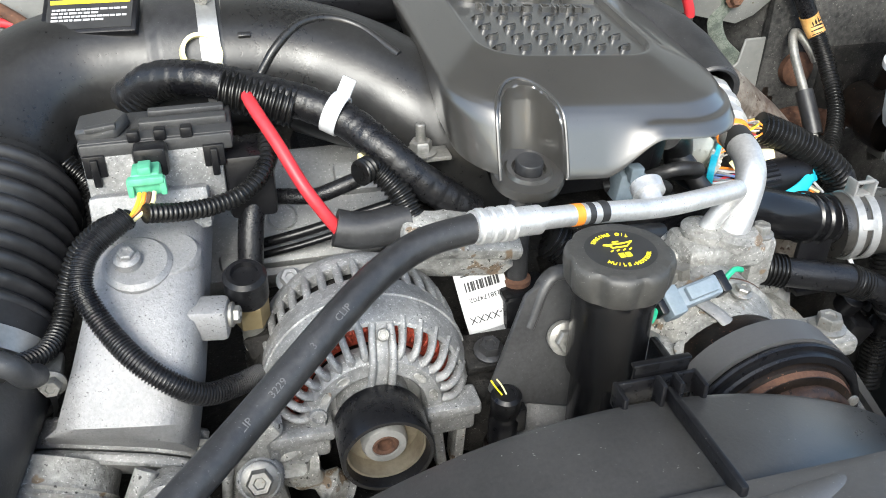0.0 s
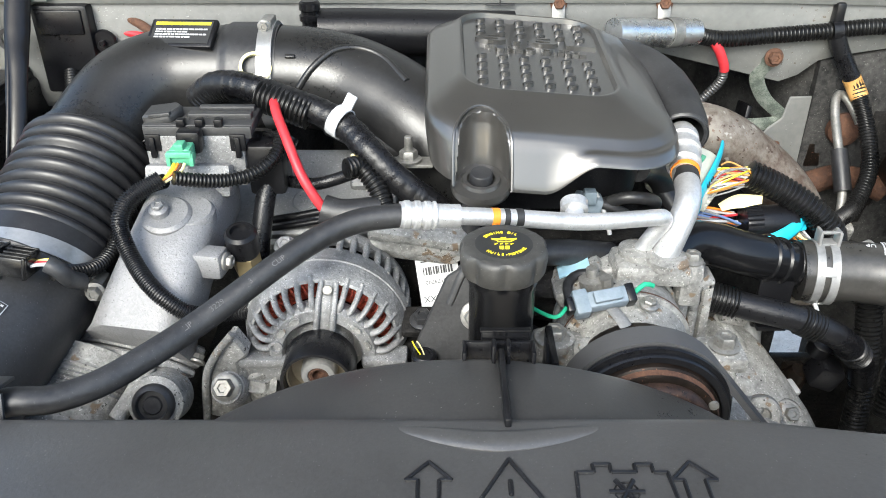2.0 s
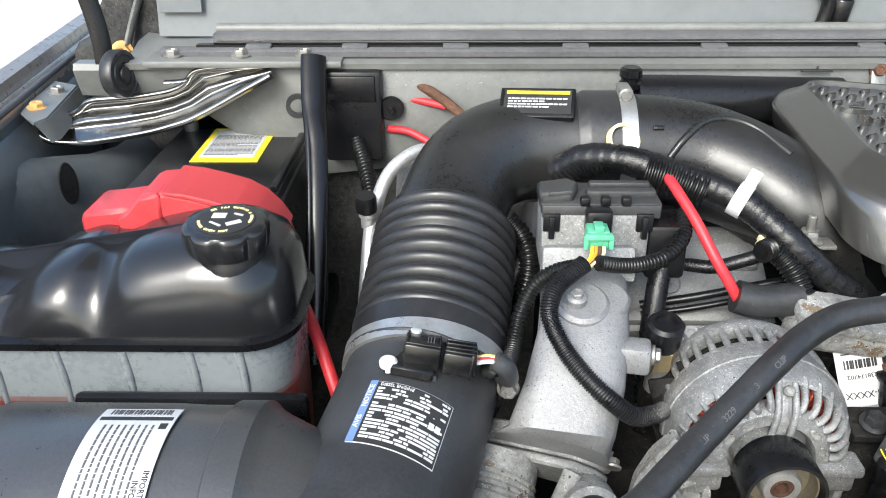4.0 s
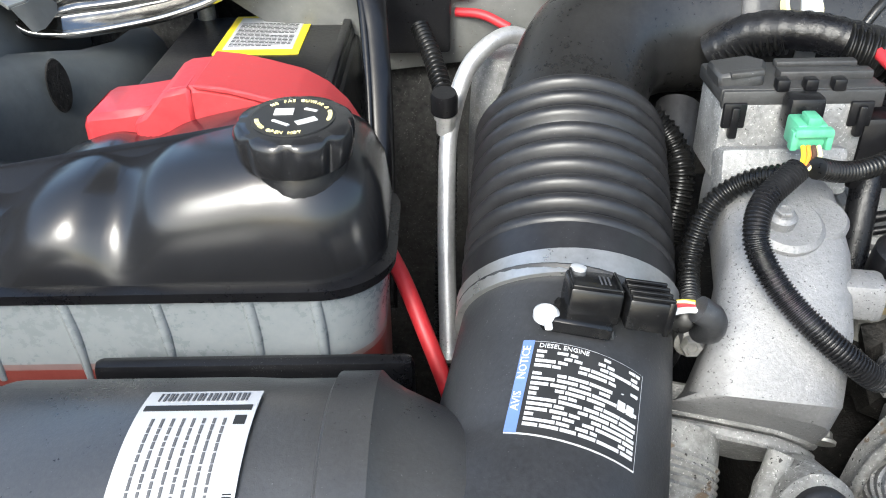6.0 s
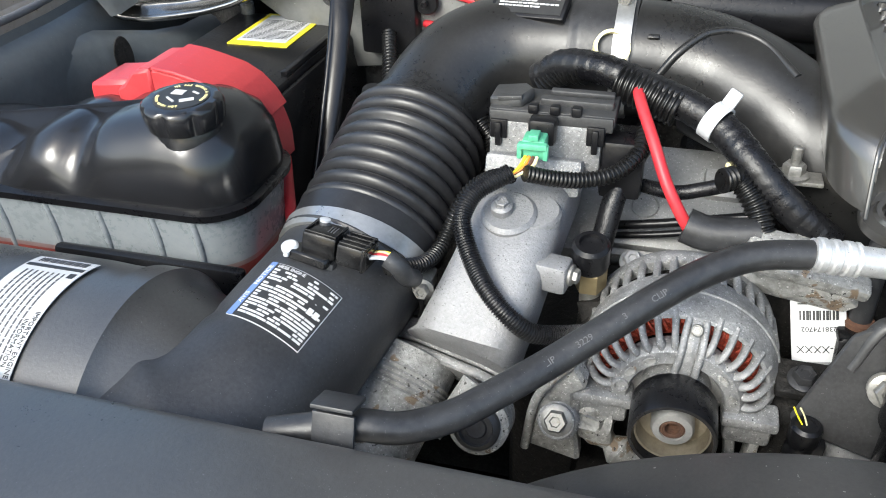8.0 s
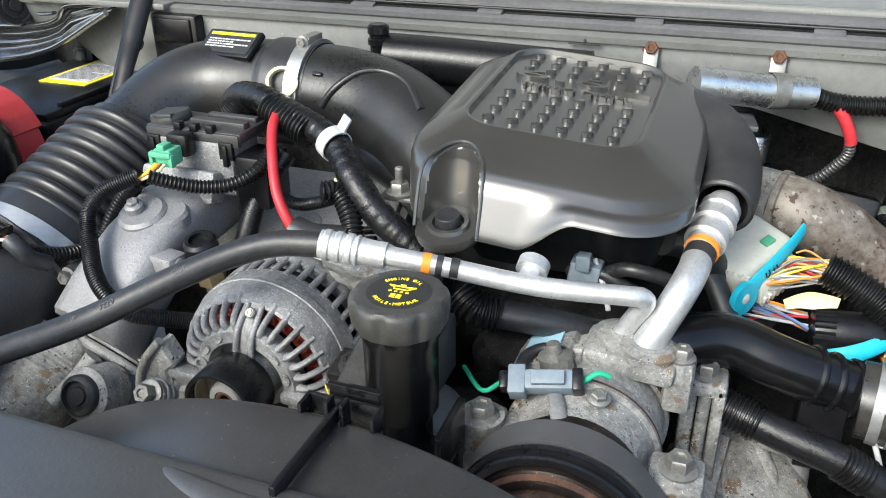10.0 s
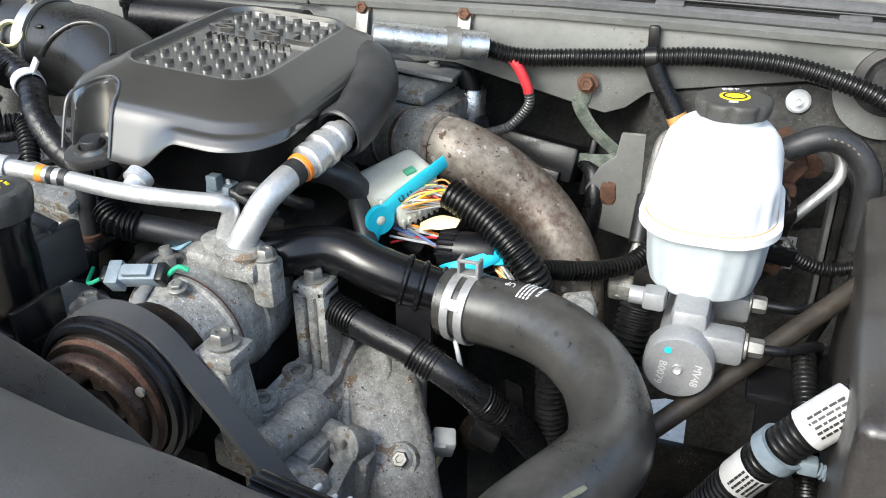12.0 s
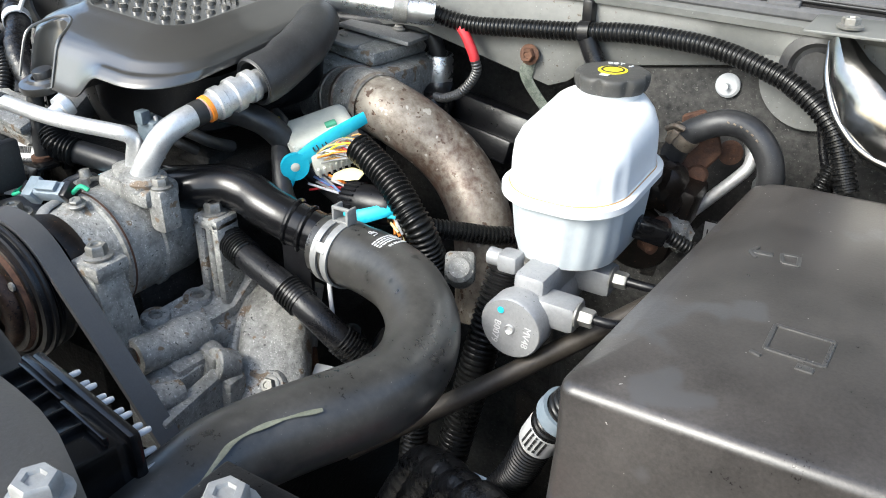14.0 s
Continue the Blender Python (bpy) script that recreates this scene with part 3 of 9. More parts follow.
# Unseen liner, added so that upward surfaces reflect something dark.
liner = loft([[(x, y, z) for y, z in ((0.890, 1.58), (0.825, 1.735), (0.505, 2.315), (0.512, 2.32), (0.835, 1.74), (0.898, 1.58))] for x in np.linspace(-0.50, 1.06, 12)])
single("added_hood_liner", liner, LINER, "unseen black liner added under the raised hood to darken reflections", "liner", kind="structure")
flap = rbox((0.052, 0.003, 0.062), pose(-0.503, 0.9365, 1.372, -8), 0.001)
single("hood_flap", flap, HOODIN, "grey painted flap at the hood's corner", "panel", kind="structure")
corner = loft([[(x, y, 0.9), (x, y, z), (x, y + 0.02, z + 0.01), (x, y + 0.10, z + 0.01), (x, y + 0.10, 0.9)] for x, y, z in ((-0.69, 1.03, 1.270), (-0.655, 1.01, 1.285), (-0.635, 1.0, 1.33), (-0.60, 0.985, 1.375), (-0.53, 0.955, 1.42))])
single("cowl_corner", corner, MAT, "dark block filling the corner between the cowl and the fender", "panel", kind="structure")
lever = thing("hood_lever", (-0.585, 0.985, 1.285), "pale bent steel lever in the cowl corner", "lever")
part("rod", tube([(-0.592, 0.965, 1.283), (-0.585, 0.965, 1.305), (-0.568, 0.965, 1.345), (-0.548, 0.965, 1.385), (-0.52, 0.965, 1.41)], 0.0075, 12, 0.006, flat=0.6), STEEL, lever)
part("pivot", bolt((-0.594, 0.958, 1.288), (0.2, -1, 0.2), 0.010, 0.008), TAN, lever, "brassy pivot bolt")
stop = thing("hood_stop", (0.28, 0.935, 1.33), "glossy black hooked stop standing before the hood", "stop")
part("hook", tube([(0.235, 0.930, 1.392), (0.258, 0.930, 1.378), (0.272, 0.930, 1.358), (0.272, 0.930, 1.338), (0.268, 0.930, 1.322)], 0.0085, 18, 0.004), GLOSS, stop)
part("post", merge(lathe([(0.010, 0), (0.0125, 0.02), (0.0140, 0.035), (0.0130, 0.037), (0.0150, 0.040), (0.0150, 0.075)], aim((0.288, 0.934, 1.318), (0.05, 0, 1)), 24)), GLOSS, stop)

for name, sx, x0, splay in (("fender_left", -1, -0.632, 0.13), ("fender_right", 1, 1.06, 0.0)):
    def edge(y):
        return x0 + sx * splay * max(0.0, y - 0.70)
    f = loft([[(edge(y) + sx * dx, y, z) for dx, z in ((0.0, 0.12), (0.0, 1.20), (0.010, 1.226), (0.024, 1.236), (0.027, 1.250), (0.034, 1.250), (0.034, 0.12))] for y in np.linspace(-0.75, 1.30, 26)])
    single(name, f, FENDER, "grey painted inner fender wall", "fender", kind="structure")
    f = loft([[(edge(y) + sx * dx, y, z) for dx, z in ((0.026, 1.246), (0.027, 1.257), (0.034, 1.266), (0.041, 1.262), (0.045, 1.278), (0.060, 1.284), (0.074, 1.272), (0.10, 1.22), (0.14, 1.10), (0.15, 0.6), (0.14, 0.5), (0.035, 0.5), (0.035, 1.246))] for y in np.linspace(-0.75, 1.30, 26)])
    single("fender_skin", f, SKIN, "silver painted outer fender with a folded flange", "fender", kind="structure")
    single("fender_seal", tube([(edge(y) + sx * 0.030, y, 1.258) for y in np.linspace(0.2, 1.28, 12)], 0.0045, 12, 0.03), SEAL, "grey rubber strip along the fender edge", "seal", kind="structure")
inner_plan = [(-0.650, 0.20, 0.0), (-0.650, 0.50, 0.0), (-0.648, 0.60, 0.010), (-0.638, 0.68, 0.020), (-0.620, 0.745, 0.026), (-0.597, 0.795, 0.040), (-0.575, 0.83, 0.050), (-0.558, 0.87, 0.055), (-0.552, 0.93, 0.055)]
dished = loft([[(x, y, 0.8), (x, y, 1.185 - d), (x - 0.002, y + 0.001, 1.205 - d), (x - 0.008, y + 0.004, 1.226 - d), (x - 0.02, y + 0.008, 1.238 - d), (x - 0.035, y + 0.014, 1.242 - d), (x - 0.035, y + 0.014, 0.8)] for x, y, d in inner_plan])
single("fender_inner_panel", dished, FENDER, "grey painted dished panel inside the fender", "fender", kind="structure")
# No hole is cut: a flat near-black disc paints the opening's shade.
hole = lathe([(0.0125, 0.0), (0.0120, 0.0012), (0.0, 0.0014)], Matrix.Identity(4), 28)
turned(hole, aim((-0.6055, 0.772, 1.183), (0.905, -0.42, 0.06)) @ Matrix.Diagonal((1, 2.0, 1, 1)))
single("fender_opening_shade", hole, DARK, "flat dark oval disc painted as the shaded opening in the inner fender", "opening", kind="structure")
front = box(-0.70, 1.10, -0.80, -0.76, 0.4, 1.10, 0.01)
single("grille_panel", front, PLASTIC, "black panel closing the front of the bay", "panel", kind="structure")

# ---- front: baffle and fan shroud ----
baffle = thing("radiator_baffle", (0.2, 0.1, 1.15), "wide black plastic radiator baffle with moulded symbols", "baffle")
def baffle_back(x):
    return float(np.interp(x, (0.36, 0.45, 0.53, 0.57, 0.62, 0.66, 0.69, 0.72, 0.76, 0.80), (0.236, 0.222, 0.217, 0.211, 0.206, 0.200, 0.188, 0.176, 0.15, 0.10)))
part("panel", loft([[(x, y, z) for y, z in ((e - 0.004, 1.16), (e, 1.186), (e - 0.008, 1.19), (e - 0.086, 1.192), (-0.1, 1.185), (-0.75, 1.10), (-0.75, 1.05), (e - 0.13, 1.15))] for x, e in ((x, baffle_back(x)) for x in np.linspace(-0.68, 1.08, 70))]), BAFFLE, baffle)

FAN = Vector((0.195, 0.30, 0.842))
shroud = thing("fan_shroud", (0.205, 0.28, 1.0), "black plastic fan shroud with a curved upper edge", "shroud")
rings = []
for a in np.linspace(radians(40), radians(150), 61):
    c, s = math.cos(a), math.sin(a)
    rings.append([(FAN.x + r * c, y, FAN.z + r * s) for r, y in ((0.332, 0.300), (0.340, 0.302), (0.342, 0.297), (0.341, 0.24), (0.338, 0.19), (0.328, 0.185), (0.33, 0.24))])
part("hood_ring", loft(rings), LID, shroud)
part("rib", merge(rbox((0.0045, 0.075, 0.010), pose(0.216, 0.262, 1.190, -2), 0.0015), rbox((0.003, 0.010, 0.02), pose(0.211, 0.300, 1.188), 0.001), rbox((0.003, 0.010, 0.02), pose(0.221, 0.300, 1.188), 0.001), rbox((0.05, 0.003, 0.016), pose(0.215, 0.312, 1.182), 0.001), rbox((0.003, 0.016, 0.016), pose(0.191, 0.306, 1.182), 0.001), rbox((0.003, 0.016, 0.016), pose(0.239, 0.306, 1.182), 0.001)), PLASTIC, shroud)

# ---- engine mass ----
engine = thing("engine_block", (0.2, 0.6, 0.6), "grimy diesel engine block between the heads, blackened for deep shade", "engine")
# DARK puts part of the deep shade round the block into its colour.
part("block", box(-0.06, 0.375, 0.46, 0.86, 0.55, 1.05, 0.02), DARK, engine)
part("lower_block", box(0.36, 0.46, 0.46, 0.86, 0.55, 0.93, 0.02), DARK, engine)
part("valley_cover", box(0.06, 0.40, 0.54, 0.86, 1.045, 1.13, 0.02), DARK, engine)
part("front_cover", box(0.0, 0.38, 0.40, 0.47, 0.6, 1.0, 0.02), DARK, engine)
RC = pose(0.045, 0.615, 1.145, 32, 0, 0)
part("rocker_cover", merge(rbox((0.17, 0.12, 0.03), RC, 0.01), rbox((0.13, 0.015, 0.012), RC @ pose(0, -0.045, 0.018), 0.004), rbox((0.04, 0.03, 0.012), RC @ pose(0.055, 0.02, 0.016), 0.005)), GREYC, engine, "grey cast rocker cover")
part("cast_mark", merge(lathe([(0.0105, 0), (0.0115, 0.0012), (0.0125, 0)], RC @ pose(-0.012, -0.008, 0.0152), 28, cap=False), letters("M", 0.012, RC @ pose(-0.012, -0.008, 0.0152), 0.0008)), GREYC, engine)
under = box(-0.6, 1.0, 0.3, 0.88, 0.40, 0.46, 0.01)
single("crossmember", under, DARK, "grimy frame crossmember under the engine, blackened for deep shade", "frame", kind="structure")

# ---- alternator ----
alt = thing("alternator", (0.073, 0.44, 1.03), "grey cast aluminium alternator with slotted end housing", "alternator")
def at_y(y):
    return aim((0.073, y, 1.104), (0, -1, 0))
def arch(rows, a0=-4, a1=184, n=72):
    """A ring of the given (radius, y) section, swept over the upper half."""
    return loft([[(0.073 + r * math.cos(radians(a)), y, 1.104 + r * math.sin(radians(a))) for r, y in rows] for a in np.linspace(a0, a1, n)])
part("stator", arch([(0.030, 0.455), (0.056, 0.455), (0.0600, 0.458), (0.0600, 0.500), (0.030, 0.500)]), DARK, alt, "dark stator inside the housing")
part("winding", arch([(0.044, 0.432), (0.0555, 0.429), (0.0600, 0.434), (0.0620, 0.444), (0.0610, 0.456), (0.044, 0.456)]), COPPER, alt, "copper red winding inside the slots")
for k in range(34):
    a = radians(2 + 176 * k / 33)
    c, s = math.cos(a), math.sin(a)
    part("coil_strand", tube([(0.073 + r * math.cos(a + da), y, 1.104 + r * math.sin(a + da)) for r, y, da in ((0.0500, 0.4285, 0.0), (0.0570, 0.4275, 0.03), (0.0615, 0.4345, 0.06), (0.0628, 0.446, 0.08))], 0.0013, 6, 0.004), COPPER, alt)
part("crown", arch([(0.0625, 0.4350), (0.0615, 0.4262), (0.0630, 0.4238), (0.0655, 0.4248), (0.0685, 0.4300), (0.0708, 0.4375), (0.0720, 0.4450), (0.0732, 0.4456), (0.0735, 0.4520), (0.0722, 0.4535), (0.0718, 0.4660), (0.0705, 0.4690), (0.0660, 0.4690), (0.0665, 0.446), (0.0645, 0.437)]), ALU, alt)
part("inner_ring", arch([(0.0330, 0.424), (0.0330, 0.4115), (0.0350, 0.4085), (0.0445, 0.4090), (0.0470, 0.4120), (0.0478, 0.4200), (0.0460, 0.426)]), ALU, alt)
part("bearing_boss", lathe([(0.0, 0), (0.0250, 0.0), (0.0250, 0.030), (0.022, 0.036), (0.0, 0.037)], at_y(0.442), 44), ALU, alt)
part("recess", lathe([(0.024, 0), (0.036, 0), (0.036, 0.003), (0.024, 0.003)], at_y(0.430), 44, cap=False), GREYC, alt)
for a in [96.5 + 11.3 * k for k in range(8)] + [69.5 - 11.3 * k for k in range(7)]:
    m = at_y(0.0) @ Matrix.Rotation(radians(a), 4, "Z")
    part("vane", tube([m @ Vector((r, 0, -y)) for r, y in ((0.0450, 0.4155), (0.0490, 0.4125), (0.0540, 0.4135), (0.0590, 0.4188), (0.0625, 0.4255), (0.0640, 0.4300))], lambda s, t: 0.0025 + 0.0012 * abs(2 * s / t - 1) ** 3, 12, 0.0025, flat=1.35, up=(0, -1, 0)), ALU, alt)
part("rear_rim", arch([(0.062, 0.487), (0.0712, 0.486), (0.0722, 0.490), (0.0715, 0.498), (0.0680, 0.506), (0.062, 0.508)]), ALU, alt)
for k in range(19):
    m = at_y(0.0) @ Matrix.Rotation(radians(2 + k * 176 / 18), 4, "Z")
    part("rear_vane", tube([m @ Vector((r, 0, -y)) for r, y in ((0.0700, 0.464), (0.0706, 0.474), (0.0700, 0.490))], 0.0030, 10, 0.004), ALU, alt)
c = at_y(0.4105) @ Matrix.Rotation(radians(83), 4, "Z")
part("rib", merge(*[tube([c @ Vector((0.022, s * 0.0070, 0.004)), c @ Vector((0.044, s * 0.0066, 0.003)), c @ Vector((0.0560, s * 0.0066, -0.006)), c @ Vector((0.0640, s * 0.0060, -0.014))], 0.0026, 10, 0.003) for s in (-1, 1)], tube([c @ Vector((0.022, 0, 0.0)), c @ Vector((0.044, 0, -0.001)), c @ Vector((0.0560, 0, -0.010)), c @ Vector((0.0640, 0, -0.018))], 0.006, 12, 0.003, flat=0.5, up=(0, -1, 0))), ALU, alt)
for a in (14, 42, 122, 146):
    m = at_y(0.4078) @ Matrix.Rotation(radians(a), 4, "Z")
    part("cast_pocket", turned(lathe([(0.0038, 0), (0.0034, 0.0009), (0.0026, 0.0004), (0, 0.0004)], Matrix.Identity(4), 16), m @ pose(0.0400, 0, 0) @ Matrix.Diagonal((0.8, 1.5, 1, 1))), DULL, alt)
part("cast_hole", merge(lathe([(0.0058, -0.002), (0.0060, 0.002), (0.0042, 0.0025), (0.0036, 0.0)], at_y(0.4085) @ Matrix.Rotation(radians(168), 4, "Z") @ pose(0.0400, 0, 0), 18, cap=False)), ALU, alt)
for x0, x1 in ((0.000, 0.044), (0.106, 0.1455)):
    part("side_bar", merge(box(x0, x1, 0.403, 0.426, 1.092, 1.102, 0.003), box(x0 + 0.003, x1 - 0.003, 0.408, 0.450, 1.074, 1.094, 0.004)), ALU, alt)
part("leg", merge(tube([(0.012, 0.418, 1.082), (0.020, 0.412, 1.062), (0.036, 0.408, 1.048), (0.052, 0.404, 1.040)], lambda s, t: 0.010 + 0.003 * math.sin(s * 300), 14, 0.004), blob((0.03, 0.03, 0.03), pose(0.018, 0.414, 1.066), 3, 0.4, 3)), DULL, alt)
part("leg", merge(rbox((0.008, 0.02, 0.05), pose(0.117, 0.42, 1.06, 0, -6), 0.003), rbox((0.008, 0.02, 0.05), pose(0.132, 0.42, 1.06, 0, 4), 0.003)), DULL, alt)
part("ear", merge(tube([(0.004, 0.425, 1.086), (-0.006, 0.412, 1.080), (-0.012, 0.40, 1.072)], 0.013, 16, 0.004), lathe([(0.0165, -0.02), (0.0165, -0.012), (0.0150, -0.011), (0.0155, -0.006), (0.0140, -0.005), (0.0145, 0.0), (0.0130, 0.001), (0.0130, 0.005), (0, 0.005)], aim((-0.008, 0.393, 1.080), (0, -0.8, 0.6)), 26)), ALU, alt)
part("mount_arm", slab([(0.000, 1.130), (-0.016, 1.110), (-0.026, 1.086), (-0.032, 1.040), (0.010, 1.030), (0.004, 1.078), (0.002, 1.099), (0.012, 1.108)], 0.018, Matrix(((1, 0, 0, 0), (0, 0, -1, 0.420), (0, 1, 0, 0), (0, 0, 0, 1))), 0.003), DULL, alt, "pitted mounting arm")
part("arm_edge", tube([(0.000, 0.402, 1.130), (-0.016, 0.400, 1.110), (-0.027, 0.400, 1.086), (-0.033, 0.400, 1.040)], 0.0035, 10, 0.004), DULL, alt)
part("bolt", bolt((-0.008, 0.388, 1.085), (0, -0.8, 0.6), 0.0085, 0.012), STEEL, alt)
part("bolt", bolt((0.0805, 0.417, 1.164), (0, -0.8, 0.6), 0.0032, 0.003), STEEL, alt)
part("pulley", lathe([(0.024, 0.0), (0.0292, 0.0), (0.0302, 0.002), (0.0302, 0.034), (0.0296, 0.0355), (0.0272, 0.0355), (0.0266, 0.034), (0.0262, 0.010), (0.012, 0.008)], at_y(0.405), 60, cap=False), PLASTIC, alt, "smooth black pulley")
part("pulley_cup", lathe([(0.0261, 0.028), (0.0248, 0.0275), (0.0238, 0.014), (0.0145, 0.012), (0.010, 0.012)], at_y(0.405), 48, cap=False), material("tan_stained_steel", (0.20, 0.17, 0.12), (0.34, 0.30, 0.23), 0.4, metal=0.5, big=30, fine=200, bump=0.2), alt, "hollow tan-stained pulley cup")
part("pulley_hub", lathe([(0.0150, 0.0), (0.0150, 0.012), (0.0135, 0.0150), (0.0090, 0.0155), (0.0084, 0.012)], at_y(0.394), 32, cap=False), CLAMP, alt, "steel hub with a rusty bore")
part("hub_bore", lathe([(0.0088, 0.0), (0.0088, 0.0140), (0.0070, 0.0150), (0.0052, 0.0140), (0.0046, 0.006), (0, 0.006)], at_y(0.394), 24), RUST, alt)

# ---- cast air bridge ----
bridge = thing("intake_bridge", (-0.06, 0.45, 1.05), "silver cast aluminium intake bridge elbow", "engine casting")
def boxring(c, w, h, axis, r=0.35, n=28):
    """A rounded rectangular ring round c, across axis."""
    m = aim(c, axis)
    out = []
    for k in range(n):
        a = 2 * math.pi * k / n
        ca, sa = math.cos(a), math.sin(a)
        q = (abs(ca) ** 4 + abs(sa) ** 4) ** -0.25
        out.append(m @ Vector((w / 2 * ca * q, h / 2 * sa * q, 0)))
    return out
part("elbow", loft([boxring(c, w, h, ax) for c, w, h, ax in (
    ((-0.056, 0.56, 1.185), 0.072, 0.060, (0, -1, -0.1)), ((-0.059, 0.52, 1.180), 0.072, 0.062, (0, -1, -0.15)), ((-0.064, 0.48, 1.166), 0.073, 0.060, (-0.05, -1, -0.4)),
    ((-0.073, 0.448, 1.140), 0.078, 0.062, (-0.1, -1, -0.7)), ((-0.083, 0.430, 1.114), 0.083, 0.064, (-0.15, -0.8, -1)), ((-0.091, 0.428, 1.096), 0.090, 0.064, (-0.24, -0.79, -0.56)))]), ALUPAINT, bridge)
part("boss", merge(lathe([(0.022, -0.012), (0.022, 0.003), (0.019, 0.006), (0.0, 0.006)], aim((-0.066, 0.484, 1.197), (0, -0.35, 1)), 32), turned(lathe([(0.030, -0.008), (0.030, 0.002), (0.0275, 0.005), (0, 0.005)], Matrix.Identity(4), 40), aim((-0.056, 0.492, 1.1965), (0, -0.30, 1)) @ Matrix.Diagonal((1, 0.72, 1, 1)))), ALUPAINT, bridge)
part("bolt", merge(lathe([(0.0085, 0), (0.0085, 0.008), (0.006, 0.010), (0, 0.010)], aim((-0.071, 0.482, 1.200), (0, -0.3, 1)), 20), bolt((-0.071, 0.480, 1.208), (0, -0.3, 1), 0.0055, 0.005, False)), ALUPAINT, bridge)
part("side_boss", rbox((0.034, 0.022, 0.024), pose(-0.030, 0.460, 1.166, 0, 0, -10), 0.004), ALUPAINT, bridge)
part("side_bolt", bolt((-0.012, 0.457, 1.168), (1, -0.2, 0), 0.006, 0.006), STEEL, bridge)
TH = aim((-0.090, 0.428, 1.092), (-0.24, -0.79, -0.56))
rim = [(TH.inverted() @ Vector(p)).to_2d() for p in ((-0.146, 0.440, 1.092), (-0.136, 0.428, 1.091), (-0.110, 0.416, 1.088), (-0.077, 0.407, 1.086), (-0.056, 0.410, 1.077), (-0.043, 0.420, 1.070))]
deep = ((rim[0] + rim[-1]) / 2 - rim[3]).normalized() * 0.05
plate_line = [tuple(p) for p in rim] + [tuple(rim[-1] + deep), tuple(rim[3] + deep * 1.6), tuple(rim[0] + deep)]
part("flange", slab(plate_line, 0.020, TH @ pose(0, 0, -0.020), 0.002), ALU, bridge)
part("lower_flange", slab([(x * 0.97, y * 0.97) for x, y in plate_line], 0.008, TH @ pose(0, 0, 0.0015), 0.002), ALU, bridge)
part("lower_housing", lathe([(0.046, 0.008), (0.046, 0.022)] + [(0.046 + 0.0016 * (k % 2), 0.024 + 0.0022 * k) for k in range(10)] + [(0.046, 0.048), (0.045, 0.09), (0.03, 0.11)], TH @ pose(*(rim[2] + deep.normalized() * 0.042), 0) @ Matrix.Diagonal((0.92, 0.92, 1, 1)), 48), DULL, bridge)
part("long_bolt", tube([(-0.142, 0.437, 1.083), (-0.150, 0.408, 1.062)], 0.0065, 14, 0.006), STEEL, bridge)
part("long_bolt", tube([(-0.076, 0.404, 1.096), (-0.086, 0.390, 1.080), (-0.099, 0.372, 1.064)], 0.0075, 14, 0.006), DULL, bridge)
part("flange_bolt", bolt((-0.131, 0.447, 1.094), TH.to_3x3() @ Vector((0, 0, -1)), 0.006, 0.008), STEEL, bridge)
part("flange_bolt", bolt((-0.072, 0.418, 1.108), TH.to_3x3() @ Vector((0, 0, -1)), 0.0055, 0.007), STEEL, bridge)
part("flange_bolt", bolt((-0.042, 0.424, 1.084), TH.to_3x3() @ Vector((0, 0, -1)), 0.0055, 0.007), STEEL, bridge)
part("plug_boss", lathe([(0.024, -0.03), (0.023, 0.0), (0.019, 0.003), (0, 0.003)], aim((-0.064, 0.374, 1.080), (0.05, -1, 0.5)), 32), DULL, bridge)
part("plug", lathe([(0.0175, -0.01), (0.0175, 0.005), (0.016, 0.007), (0.013, 0.009), (0.012, 0.005), (0.008, 0.005), (0.007, 0.007), (0, 0.007)], aim((-0.064, 0.372, 1.081), (0.05, -1, 0.5)), 32), RUBBER, bridge, "black round plug")

module = thing("sensor_module", (-0.048, 0.55, 1.2), "black clipped connector housing on a metal heater box", "control module")
part("metal_case", merge(rbox((0.090, 0.045, 0.052), pose(-0.050, 0.562, 1.226), 0.003), rbox((0.078, 0.022, 0.03), pose(-0.056, 0.532, 1.210, -20), 0.004)), ALU, module, "dull aluminium case")
part("housing", merge(rbox((0.100, 0.048, 0.010), pose(-0.046, 0.566, 1.255), 0.002), rbox((0.098, 0.006, 0.012), pose(-0.046, 0.543, 1.253), 0.0015)), GREYBOX, module)
part("corner_block", merge(slab([(-0.016, -0.014), (0.010, -0.016), (0.018, 0.004), (0.010, 0.016), (-0.016, 0.014)], 0.010, pose(-0.080, 0.562, 1.258, 0, -6), 0.002), rbox((0.02, 0.006, 0.004), pose(-0.080, 0.549, 1.267, 0, -6), 0.001)), GREYBOX, module)
part("lid_rail", merge(rbox((0.058, 0.010, 0.007), pose(-0.028, 0.560, 1.262), 0.0015), rbox((0.052, 0.008, 0.005), pose(-0.026, 0.580, 1.262), 0.0015)), GREYBOX, module)
for x in (-0.087, -0.010):
    part("latch", merge(rbox((0.014, 0.005, 0.016), pose(x, 0.540, 1.244), 0.001), rbox((0.005, 0.006, 0.020), pose(x, 0.538, 1.240), 0.001)), PLASTIC, module)
for x in (-0.06, -0.043, -0.026):
    part("hinge_tab", rbox((0.008, 0.008, 0.008), pose(x, 0.543, 1.262), 0.0015), PLASTIC, module)
part("side_body", rbox((0.034, 0.04, 0.05), pose(0.012, 0.56, 1.215), 0.004), PLASTIC, module)
plug = thing("green_plug", (-0.05, 0.50, 1.22), "green electrical plug with yellow and brown wires", "connector")
